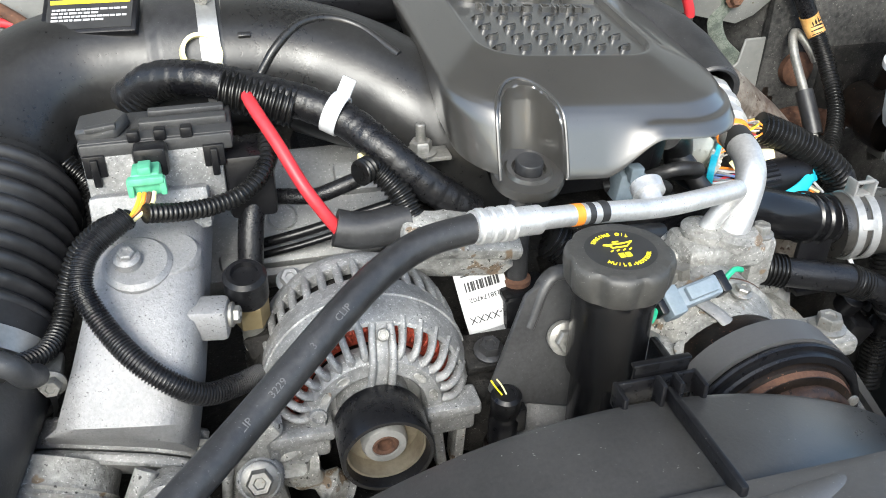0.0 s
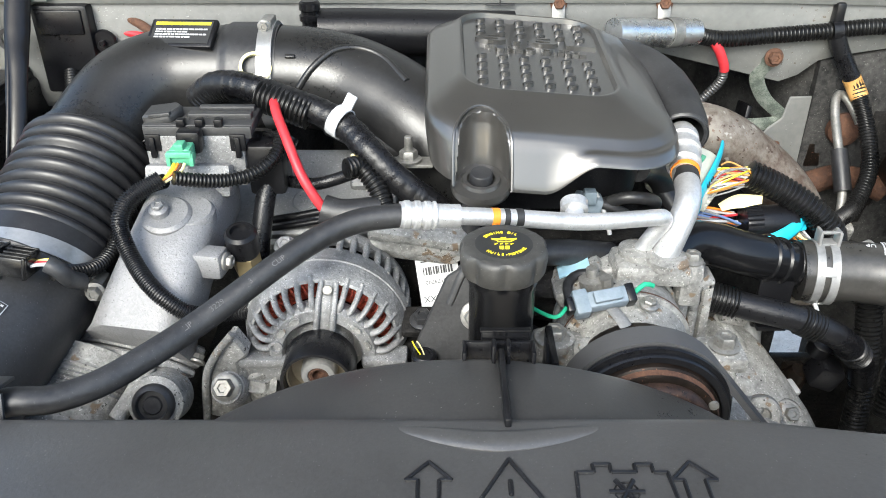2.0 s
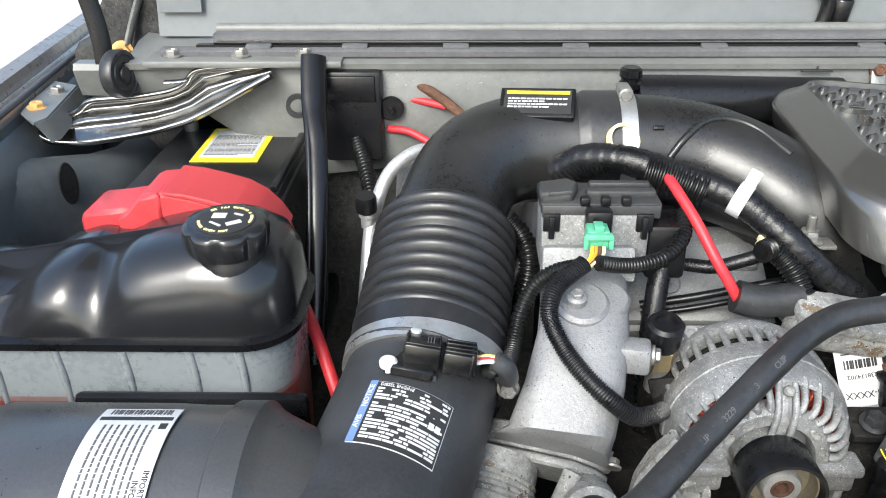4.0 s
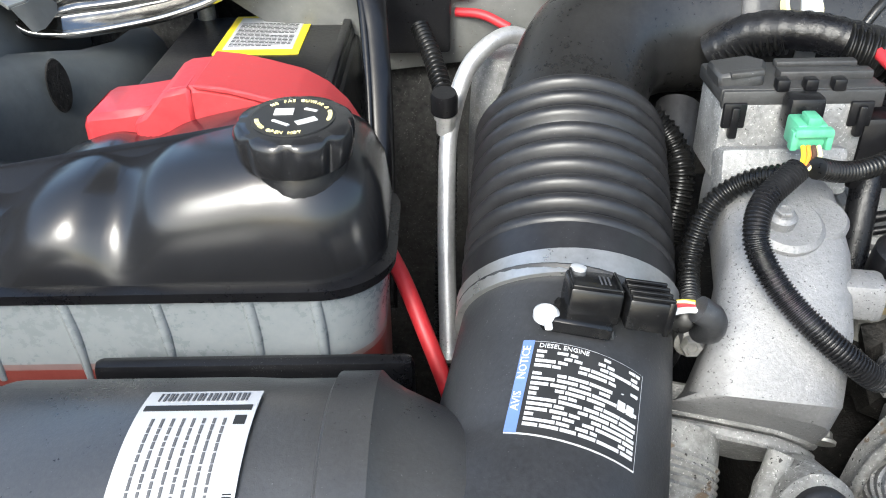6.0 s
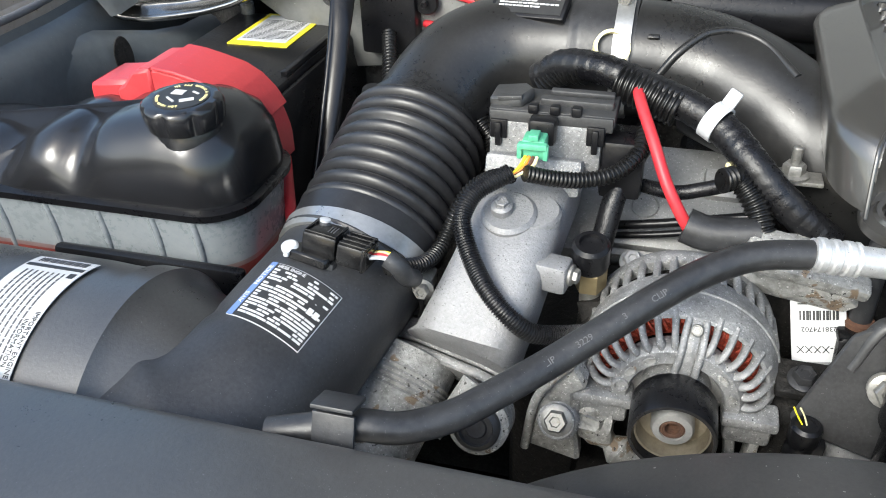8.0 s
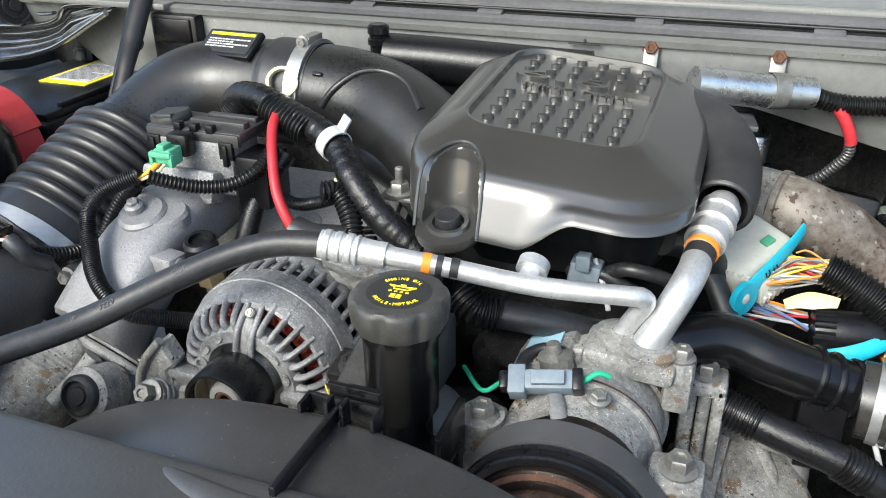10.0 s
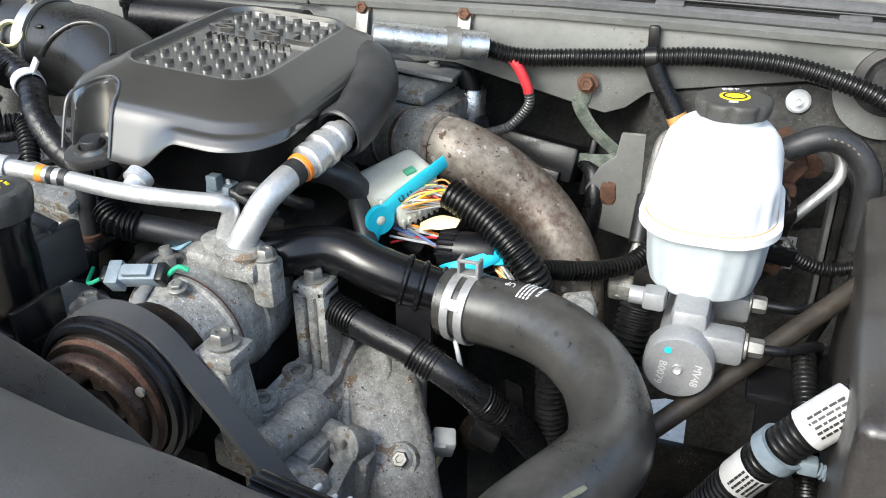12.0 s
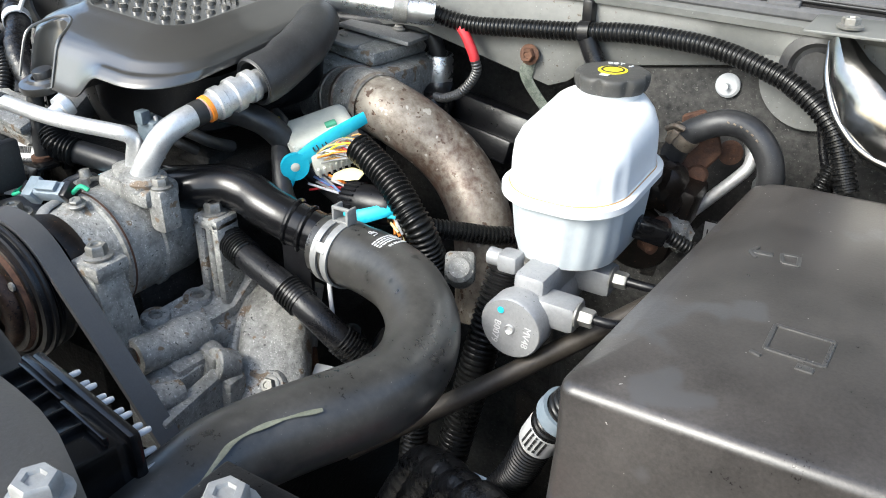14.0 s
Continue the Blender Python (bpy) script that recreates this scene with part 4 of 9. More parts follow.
part("shell", merge(rbox((0.018, 0.018, 0.016), pose(-0.053, 0.514, 1.244), 0.002), rbox((0.022, 0.006, 0.005), pose(-0.053, 0.504, 1.248), 0.001), rbox((0.004, 0.006, 0.012), pose(-0.063, 0.505, 1.243), 0.001), rbox((0.004, 0.006, 0.012), pose(-0.043, 0.505, 1.243), 0.001), rbox((0.008, 0.012, 0.005), pose(-0.053, 0.510, 1.254), 0.001)), GREEN, plug)
part("socket", rbox((0.022, 0.016, 0.022), pose(-0.050, 0.530, 1.250), 0.004), PLASTIC, plug)
for i, mt in enumerate((YELLOW, ORANGE, RUST, CREAM)):
    part("wire", tube([(-0.058 + 0.003 * i, 0.502, 1.240), (-0.060 + 0.003 * i, 0.494, 1.236), (-0.066 + 0.001 * i, 0.486, 1.230)], 0.0014, 8, 0.003), mt, plug)

# ---- hoses and looms round the bridge ----
def hose(name, pts, r, mat, label, category="hose", ribs=0.0, tape=False, n=16):
    if ribs:
        bm = loom_tube(pts, r, ribs)
    elif tape:
        bm = tape_tube(pts, r)
    else:
        bm = tube(pts, r, n, 0.006)
    ob = single(name, bm, mat, label, category)
    return ob

hose("wiring_loom", [(-0.067, 0.494, 1.227), (-0.086, 0.505, 1.216), (-0.102, 0.505, 1.203), (-0.112, 0.497, 1.186), (-0.117, 0.487, 1.171), (-0.121, 0.469, 1.164), (-0.127, 0.445, 1.167), (-0.142, 0.415, 1.182)], 0.0062, LOOM, "thin corrugated black wiring loom to the air sensor", "wiring", 0.0036)
hose("braided_cable", [(-0.066, 0.485, 1.234), (-0.088, 0.468, 1.224), (-0.095, 0.455, 1.212), (-0.0925, 0.446, 1.200), (-0.082, 0.432, 1.185), (-0.068, 0.417, 1.173), (-0.052, 0.408, 1.161), (-0.034, 0.408, 1.147), (-0.015, 0.425, 1.135), (0.0, 0.45, 1.12)], 0.0068, TAPE, "black braided cable draped over the silver bridge", "wiring", 0.0021)
hose("wiring_loom", [(-0.055, 0.486, 1.234), (-0.035, 0.499, 1.225), (-0.015, 0.511, 1.220), (0.007, 0.522, 1.222), (0.023, 0.538, 1.232), (0.027, 0.56, 1.246)], 0.006, LOOM, "thin corrugated black loom below the control module", "wiring", 0.0036)
thick_harness = hose("taped_harness", [(-0.073, 0.644, 1.248), (-0.050, 0.632, 1.266), (-0.020, 0.617, 1.271), (0.005, 0.606, 1.268), (0.029, 0.596, 1.263), (0.062, 0.586, 1.254), (0.089, 0.570, 1.243), (0.110, 0.550, 1.228), (0.135, 0.539, 1.206), (0.175, 0.535, 1.175)], 0.0128, TAPE, "thick black harness wound with tape", "wiring", tape=True)
hose("red_cable", [(0.017, 0.585, 1.266), (0.022, 0.568, 1.260), (0.034, 0.544, 1.243), (0.047, 0.524, 1.220), (0.059, 0.516, 1.201), (0.069, 0.515, 1.185)], 0.0047, REDW, "red sleeved battery cable on the alternator", "cable")
hose("cable_boot", [(0.066, 0.516, 1.188), (0.085, 0.514, 1.184), (0.12, 0.516, 1.186)], 0.014, RUBBER, "grey rubber boot over a cable end", "boot")
ac_hose = hose("air_conditioning_hose", [(0.148, 0.430, 1.228), (0.109, 0.421, 1.227), (0.079, 0.406, 1.220), (0.052, 0.386, 1.210), (0.025, 0.364, 1.198), (-0.005, 0.339, 1.185), (-0.033, 0.311, 1.178), (-0.058, 0.285, 1.175), (-0.084, 0.267, 1.176), (-0.110, 0.259, 1.180), (-0.16, 0.25, 1.17)], 0.0098, RUBBER, "thick black rubber air conditioning hose")

line = thing("aluminium_line", (0.25, 0.45, 1.2), "bare aluminium air conditioning line with crimped ferrule", "pipe")
A0, A1, A2, A3 = Vector((0.143, 0.428, 1.229)), Vector((0.220, 0.444, 1.218)), Vector((0.295, 0.460, 1.205)), Vector((0.358, 0.478, 1.199))
part("pipe", tube([A0, A1, A2, A3, (0.369, 0.484, 1.196), (0.371, 0.489, 1.188), (0.362, 0.492, 1.170), (0.355, 0.494, 1.155)], 0.0075, 18, 0.003), PIPE, line)
def along(u):
    return A0.lerp(A1, u)
d = A1 - A0
part("ferrule", tube([along(-0.02), along(0.2), along(0.4), along(0.6)], lambda s, t: 0.0118 * (1 - 0.09 * (1 if (s / t * 6) % 1 < 0.35 else 0)) if s < 0.6 * t else 0.0098, 20, 0.0012), PIPE, line, "crimped aluminium ferrule")
part("orange_band", tube([along(0.94), along(1.02)], 0.0078, 18, 0.01), ORANGE, line, "orange paper band")
part("black_band", tube([along(1.07), along(1.13)], 0.0078, 18, 0.01), INK, line)
part("black_band", tube([along(1.20), along(1.28)], 0.0078, 18, 0.01), INK, line)
part("service_port", lathe([(0.008, 0), (0.008, 0.012), (0.012, 0.013), (0.012, 0.022), (0.008, 0.024), (0, 0.024)], aim((0.288, 0.462, 1.203), (0.05, 0.75, 0.35)), 24), PIPE, line)

suction = thing("suction_line", (0.39, 0.52, 1.15), "wide aluminium suction line with a foam insulated upper run", "pipe")
part("pipe", tube([(0.374, 0.486, 1.150), (0.383, 0.492, 1.170), (0.394, 0.504, 1.193), (0.400, 0.523, 1.203), (0.402, 0.545, 1.207), (0.404, 0.56, 1.210)], 0.0118, 20, 0.003), PIPE, suction)
part("fitting", tube([(0.403, 0.553, 1.208), (0.408, 0.58, 1.214), (0.414, 0.617, 1.222)], lambda s, t: (0.0135, 0.0165, 0.0145, 0.0175, 0.0145, 0.0165, 0.013)[min(6, int(7 * s / t))], 24, 0.0012), PIPE, suction)
part("orange_band", tube([(0.4035, 0.5505, 1.2078), (0.4042, 0.5545, 1.2088)], 0.0137, 20, 0.01), ORANGE, suction)
part("black_band", tube([(0.4015, 0.535, 1.2055), (0.403, 0.547, 1.2075)], 0.0123, 20, 0.01), INK, suction)
part("foam_sleeve", tube([(0.413, 0.608, 1.222), (0.417, 0.635, 1.228), (0.416, 0.66, 1.236), (0.41, 0.69, 1.243), (0.395, 0.725, 1.25), (0.36, 0.77, 1.25), (0.30, 0.80, 1.25)], lambda s, t: 0.0252 + 0.0012 * noise.noise(Vector((s * 40, 0, 0))), 28, 0.005, caps=False), RUBBER, suction, "grey foam insulation sleeve")
part("sleeve_lip", lathe([(0.0250, 0.004), (0.0256, -0.001), (0.0235, -0.003), (0.0205, -0.001), (0.0200, 0.012), (0.019, 0.03)], aim((0.4135, 0.610, 1.2225), (0.004, 0.027, 0.006)), 28, cap=False), RUBBER, suction)

# ---- oil filler ----
filler = thing("oil_filler", (0.222, 0.384, 1.07), "black oil filler neck with ribbed cap", "filler neck")
part("neck", lathe([(0.021, -0.15), (0.021, -0.075), (0.0255, -0.068), (0.0258, -0.012), (0.0275, -0.008), (0.0275, 0.0), (0, 0)], aim((0.222, 0.384, 1.205), (0, 0, 1)), 40), GLOSS, filler)
part("bracket", merge(rbox((0.055, 0.03, 0.05), pose(0.240, 0.37, 1.09), 0.003), rbox((0.006, 0.05, 0.05), pose(0.262, 0.37, 1.12), 0.002)), GLOSS, filler)
def fluted(r, h, m, lobes=8, depth=0.06, n=128):
    def rad(a):
        d = ((a * lobes / (2 * math.pi) + 0.5) % 1.0) - 0.5
        return 1 - depth * math.exp(-(d / 0.16) ** 2)
    rings = []
    for z, k, f in ((0.0, 0.90, 0.4), (0.003, 0.95, 1.0), (h * 0.55, 0.985, 1.0), (h * 0.80, 0.985, 0.9), (h * 0.93, 0.955, 0.6), (h, 0.90, 0.3), (h * 1.02, 0.72, 0.0)):
        rings.append([m @ Vector((r * k * (1 + (rad(a) - 1) * f) * math.cos(a), r * k * (1 + (rad(a) - 1) * f) * math.sin(a), z)) for a in np.linspace(0, 2 * math.pi, n, endpoint=False)])
    return loft(rings)
cap = part("cap", fluted(0.0345, 0.022, aim((0.222, 0.384, 1.205), (0, 0, 1)), 8, 0.08), CAPGREY, filler, "black ribbed cap with yellow writing")
CM = pose(0.222, 0.384, 1.2272)
part("disc", lathe([(0.022, -0.001), (0.022, 0.0004), (0, 0.0006)], CM, 40), INK, cap)

# ---- compressor ----
comp = thing("compressor", (0.345, 0.46, 1.0), "grey cast air conditioning compressor with a rusty clutch", "compressor")
def comp_y(y, x=0.340, z=1.084):
    return aim((x, y, z), (0, -1, 0))
part("body", lathe([(0.0, -0.145), (0.035, -0.145), (0.052, -0.135), (0.057, -0.12), (0.057, -0.085), (0.0595, -0.083), (0.0595, -0.076), (0.057, -0.074), (0.057, -0.040), (0.0595, -0.038), (0.0595, -0.032), (0.056, -0.03), (0.052, -0.018), (0.050, 0.0), (0, 0)], comp_y(0.41), 60), DULL, comp)
part("seal_ring", lathe([(0.0572, 0.0), (0.0598, 0.0008), (0.0598, 0.0028), (0.0572, 0.0036)], comp_y(0.448), 60, cap=False), RUST, comp)
part("coil_ring", lathe([(0.05, -0.012), (0.053, 0.0), (0.05, 0.008)], comp_y(0.402), 48), CLUTCH, comp)
part("pulley", lathe([(0.040, -0.002), (0.060, -0.002), (0.0645, 0.0)] + [(0.065 - 0.0024 * (k % 2), 0.002 + 0.0016 * k) for k in range(15)] + [(0.0645, 0.030), (0.059, 0.031), (0.0575, 0.024), (0.056, 0.010)], comp_y(0.378), 80, cap=False), PLASTIC, comp, "black grooved clutch pulley")
part("groove_ring", lathe([(0.0655, -0.014), (0.0655, -0.006), (0.0635, -0.005), (0.0640, -0.002), (0.0620, -0.001), (0.0622, 0.002), (0.0600, 0.003)], comp_y(0.359), 72, cap=False), PLASTIC, comp)
part("clutch_rim", lathe([(0.0604, -0.006), (0.0602, 0.008), (0.0585, 0.010), (0.0575, 0.015), (0.0550, 0.0165), (0.0540, 0.021), (0.0510, 0.0225), (0.0480, 0.0225)], comp_y(0.359), 72, cap=False), CLUTCH, comp, "rust-stained stepped clutch rim")
part("front_ring", lathe([(0.0485, 0.0215), (0.0490, 0.0270), (0.0475, 0.0310), (0.0450, 0.0330), (0.0385, 0.0335), (0.0365, 0.0322), (0.0355, 0.0280)], comp_y(0.359), 72, cap=False), RUSTRING, comp, "worn rusty front ring of the clutch")
part("clutch_plate", lathe([(0.0365, 0.0310), (0.0345, 0.0265), (0.0325, 0.0215), (0.0240, 0.0190), (0.0200, 0.0200), (0.0170, 0.0235), (0.0125, 0.0240), (0.0110, 0.0215), (0, 0.0215)], comp_y(0.359), 56, cap=False), CLUTCH, comp, "dark dished clutch plate")
for k in range(3):
    a = radians(80 + 120 * k)
    part("spring_arm", rbox((0.017, 0.011, 0.003), comp_y(0.3375, 0.340 + 0.0255 * math.cos(a), 1.084 + 0.0255 * math.sin(a)) @ pose(0, 0, 0, 0, 0, 180 - math.degrees(a)), 0.001), RUSTRING, comp)
part("rust_ring", lathe([(0.0558, 0.0158), (0.0553, 0.0178), (0.0541, 0.0205)], comp_y(0.359), 64, cap=False), RUST, comp)
part("pulley_flange", lathe([(0.0600, 0.002), (0.0680, 0.002), (0.0688, 0.004), (0.0680, 0.006), (0.0640, 0.007), (0.0635, 0.0095), (0.0655, 0.0105), (0.0645, 0.0125), (0.0600, 0.0132)], comp_y(0.359), 72, cap=False), PLASTIC, comp, "dark grooved pulley flange")
part("hub_nut", bolt((0.340, 0.3375, 1.084), (0, -1, 0), 0.0062, 0.007), STEEL, comp)
for k in range(3):
    a = radians(30 + 120 * k)
    part("rivet", lathe([(0.004, 0), (0.004, 0.002), (0, 0.003)], comp_y(0.3365, 0.340 + 0.0530 * math.cos(a), 1.084 + 0.0530 * math.sin(a)), 14), STEEL, comp)
part("port_block", merge(rbox((0.07, 0.042, 0.02), pose(0.365, 0.490, 1.142, 0, 4), 0.006), lathe([(0.018, 0), (0.018, 0.012), (0.013, 0.014)], aim((0.354, 0.494, 1.147), (0, 0, 1)), 28), lathe([(0.022, 0), (0.022, 0.008), (0.017, 0.012)], aim((0.377, 0.487, 1.147), (0.1, 0, 1)), 28), rbox((0.022, 0.024, 0.045), pose(0.402, 0.487, 1.128), 0.006)), DULL, comp)
part("bolt", bolt((0.402, 0.487, 1.150), (0, 0, 1), 0.0075, 0.009), STEEL, comp)

bracket = thing("compressor_bracket", (0.42, 0.46, 0.95), "pitted cast aluminium compressor bracket with tall bolts", "bracket")
part("rear_post", merge(rbox((0.012, 0.03, 0.10), pose(0.411, 0.529, 1.060), 0.004), rbox((0.010, 0.03, 0.10), pose(0.434, 0.529, 1.060), 0.004), rbox((0.034, 0.03, 0.014), pose(0.422, 0.529, 1.105), 0.004), lathe([(0.005, 0), (0.005, 0.09)], aim((0.423, 0.52, 1.01), (0, 0, 1)), 12)), DULL, bracket)
part("front_post", merge(rbox((0.024, 0.034, 0.11), pose(0.414, 0.405, 1.060, 3, -5), 0.006), rbox((0.038, 0.036, 0.016), pose(0.411, 0.403, 1.108), 0.005)), DULL, bracket)
part("arm", merge(rbox((0.040, 0.150, 0.032), pose(0.412, 0.474, 1.004, 2, 6, -5), 0.005), rbox((0.050, 0.115, 0.070), pose(0.424, 0.488, 0.972, 0, 6, -5), 0.007), rbox((0.020, 0.03, 0.03), pose(0.428, 0.535, 1.018), 0.005), lathe([(0.0155, -0.02), (0.0145, 0.001), (0.013, 0.003), (0.0075, 0.003), (0.007, -0.001), (0, -0.001)], aim((0.412, 0.501, 1.026), (0.1, 0, 1)), 28), lathe([(0.0155, -0.02), (0.0145, 0.001), (0.013, 0.003), (0.0075, 0.003), (0.007, -0.001), (0, -0.001)], aim((0.404, 0.454, 1.024), (0.1, 0, 1)), 28)), DULL, bracket)
for p in ((0.412, 0.501, 1.0255), (0.404, 0.454, 1.0235)):
    part("stud", lathe([(0.006, 0), (0.006, 0.003), (0.003, 0.004), (0.0026, 0.002), (0, 0.002)], aim(p, (0.1, 0, 1)), 16), STEEL, bracket)
BX = aim((0.435, 0.402, 1.018), (-0.10, -1, 0.10))
part("boss", merge(lathe([(0.019, -0.075), (0.0205, -0.05), (0.0205, -0.046), (0.0192, -0.042), (0.0180, -0.010), (0.0185, -0.003), (0.0175, 0.001), (0.0105, 0.001), (0.0098, -0.010), (0, -0.010)], BX, 36), rbox((0.052, 0.060, 0.062), pose(0.442, 0.452, 0.976, 0, 8, -6), 0.009), rbox((0.030, 0.05, 0.05), pose(0.424, 0.430, 0.985, 0, 6), 0.008), rbox((0.040, 0.055, 0.060), pose(0.446, 0.432, 0.972, 8, 14, -6), 0.01)), DULL, bracket)
part("slope", loft([[(0.398, 0.440, 1.026), (0.436, 0.440, 1.010), (0.436, 0.440, 0.96), (0.398, 0.440, 0.96)], [(0.404, 0.520, 1.030), (0.444, 0.520, 1.016), (0.444, 0.520, 0.96), (0.404, 0.520, 0.96)], [(0.408, 0.548, 1.052), (0.448, 0.548, 1.040), (0.448, 0.548, 0.96), (0.408, 0.548, 0.96)]]), DULL, bracket)
part("bore", lathe([(0.0100, -0.006), (0.0100, -0.0055), (0, -0.005)], BX, 26), RUST, bracket, "rusty bore")
EX = aim((0.483, 0.449, 0.999), (-0.30, -0.85, 0.45))
part("ear", merge(lathe([(0.0165, -0.022), (0.0178, -0.016), (0.0178, -0.001), (0.0160, 0.001), (0.0082, 0.001), (0.0076, -0.006), (0, -0.006)], EX, 32), rbox((0.050, 0.020, 0.034), pose(0.461, 0.464, 0.992, 0, 6, -12), 0.006), rbox((0.034, 0.024, 0.070), pose(0.488, 0.456, 0.958, 0, 8), 0.006)), DULL, bracket)
part("web", merge(rbox((0.016, 0.080, 0.075), pose(0.490, 0.412, 0.958, 4, 6, 6), 0.004), rbox((0.060, 0.012, 0.070), pose(0.460, 0.400, 0.957, 0, 0, 12), 0.003), rbox((0.06, 0.07, 0.012), pose(0.466, 0.425, 0.962, 0, 8), 0.003), lathe([(0.0145, -0.026), (0.0150, -0.002), (0.0135, 0.001), (0.0088, 0.001), (0.0080, -0.010), (0, -0.010)], aim((0.478, 0.383, 0.998), (-0.15, -1, 0.25)), 28)), DULL, bracket)
part("lower_bore", lathe([(0.0084, -0.005), (0.0084, -0.004), (0, -0.0035)], aim((0.478, 0.383, 0.998), (-0.15, -1, 0.25)), 22), RUST, bracket, "rusty bore")
part("rust_stain", blob((0.03, 0.035, 0.006), pose(0.466, 0.428, 0.967, 0, 8), 3, 0.5, 4), RUST, bracket, "rust in the bracket pocket")
for p in ((0.421, 0.529, 1.112), (0.412, 0.402, 1.118), (0.271, 0.414, 1.117)):
    part("bolt", bolt(p, (0, 0, 1), 0.0095, 0.011), STEEL, bracket)
part("left_foot", merge(rbox((0.036, 0.036, 0.10), pose(0.270, 0.418, 1.066), 0.008), lathe([(0.016, 0), (0.017, 0.012)], aim((0.271, 0.414, 1.106), (0, 0, 1)), 24)), DULL, bracket)
part("spacer", merge(rbox((0.03, 0.03, 0.02), pose(0.298, 0.42, 1.10, 0, 15), 0.006), lathe([(0.009, 0), (0.009, 0.006)], aim((0.300, 0.41, 1.108), (0, -0.4, 1)), 18)), DULL, bracket)

belt_path = [(0.340 + 0.0665 * math.cos(radians(a)), 0.371, 1.084 + 0.0665 * math.sin(radians(a))) for a in range(200, 39, -8)] + [(0.453, 0.371, 1.049), (0.515, 0.371, 0.969), (0.58, 0.371, 0.885)]
b = bmesh.new()
rows = []
for i, p in enumerate(belt_path):
    p = Vector(p)
    q0, q1 = Vector(belt_path[max(i - 1, 0)]), Vector(belt_path[min(i + 1, len(belt_path) - 1)])
    t = (q1 - q0).normalized()
    nrm = Vector((0, 1, 0)).cross(t)
    rows.append([b.verts.new(p + Vector((0, 0.011 * sy, 0)) + nrm * (0.0025 * sn)) for sy, sn in ((-1, -1), (1, -1), (1, 1), (-1, 1))])
for r0, r1 in zip(rows, rows[1:]):
    for k in range(4):
        b.faces.new((r0[k], r0[(k + 1) % 4], r1[(k + 1) % 4], r1[k]))
single("drive_belt", b, BELT, "black ribbed drive belt on the compressor pulley", "belt", angle=60)

# ---- engine cover ----
cover = thing("engine_cover", (0.27, 0.64, 1.17), "satin black plastic engine cover with a dimpled top", "engine cover")
def cover_ring(x0, x1, y0, y1, r, z, tilt=(0.0, 0.0), bite=0.0, n=40):
    """A rounded outline with the screw pocket bitten into its front."""
    out = []
    base = outline(x0, x1, y0, y1, r, n)
    dense = []
    for p, q in zip(base, base[1:] + base[:1]):
        steps = max(1, int(math.dist(p, q) / 0.004))
        dense += [(p[0] + (q[0] - p[0]) * k / steps, p[1] + (q[1] - p[1]) * k / steps) for k in range(steps)]
    s = [0.0]
    for p, q in zip(dense, dense[1:] + dense[:1]):
        s.append(s[-1] + math.dist(p, q))
    N = 720
    j = 0
    for i in range(N):
        u = s[-1] * i / N
        while s[j + 1] < u:
            j += 1
        w = (u - s[j]) / max(1e-9, s[j + 1] - s[j])
        p, q = dense[j], dense[(j + 1) % len(dense)]
        x, y = p[0] + (q[0] - p[0]) * w, p[1] + (q[1] - p[1]) * w
        dx = (x - 0.211) / 0.0250
        if bite and abs(dx) < 1 and y < 0.6:
            y = max(y, 0.500 + bite * (1 - abs(dx) ** 3) ** 0.8)
        out.append((x, y, z + tilt[0] * (x - 0.27) + tilt[1] * (y - 0.64)))
    return out
RT, TT = (-0.08, 0.095), (-0.08, 0.075)
COVER_ROWS = ((0.178, 0.382, 0.514, 0.795, 0.050, 1.2260, 0.030, 1.0), (0.166, 0.391, 0.5045, 0.80, 0.055, 1.2215, 0.036, 1.0), (0.1635, 0.3945, 0.5025, 0.80, 0.056, 1.2222, 0.038, 1.0),
              (0.1625, 0.3950, 0.5030, 0.80, 0.057, 1.2250, 0.039, 0.96), (0.1595, 0.3945, 0.5105, 0.80, 0.059, 1.2440, 0.043, 0.55), (0.1580, 0.3940, 0.5160, 0.80, 0.061, 1.2580, 0.046, 0.10),
              (0.1590, 0.3925, 0.5200, 0.799, 0.061, 1.2640, 0.047, 0.0), (0.1620, 0.3890, 0.5255, 0.798, 0.060, 1.2680, 0.047, 0.0), (0.1680, 0.3820, 0.5345, 0.796, 0.057, 1.2710, 0.047, 0.0),
              (0.1770, 0.3700, 0.5495, 0.792, 0.051, 1.2748, 0.047, 0.0), (0.1850, 0.3580, 0.5630, 0.789, 0.044, 1.2785, 0.047, 0.0), (0.1905, 0.3500, 0.5715, 0.788, 0.038, 1.2815, 0.0, 0.0),
              (0.1935, 0.3460, 0.5760, 0.787, 0.034, 1.2828, 0.0, 0.0), (0.1960, 0.3430, 0.5790, 0.786, 0.031, 1.2822, 0.0, 0.0), (0.1978, 0.3408, 0.5815, 0.785, 0.029, 1.2770, 0.0, 0.0))
def cover_row(u):
    """The outline at a height u along the rows, and how far its right part is raised."""
    v = [float(np.interp(u, range(len(COVER_ROWS)), [row[k] for row in COVER_ROWS])) for k in range(8)]
    w = min(1.0, max(0.0, (u - 6) / 5))
    tilt = tuple(p + (q - p) * w for p, q in zip(RT, TT))
    ring = []
    for x, y, z in cover_ring(*v[:6], tilt, v[6]):
        k = min(1.0, max(0.0, (x - 0.266) / 0.048))
        k = k * k * (3 - 2 * k)
        if y > 0.62:
            k = 1.0 if x > 0.3 else k + (1 - k) * min(1, (y - 0.62) / 0.12) * 0.6
        ring.append((x, y, z + 0.030 * k * v[7]))
    return ring
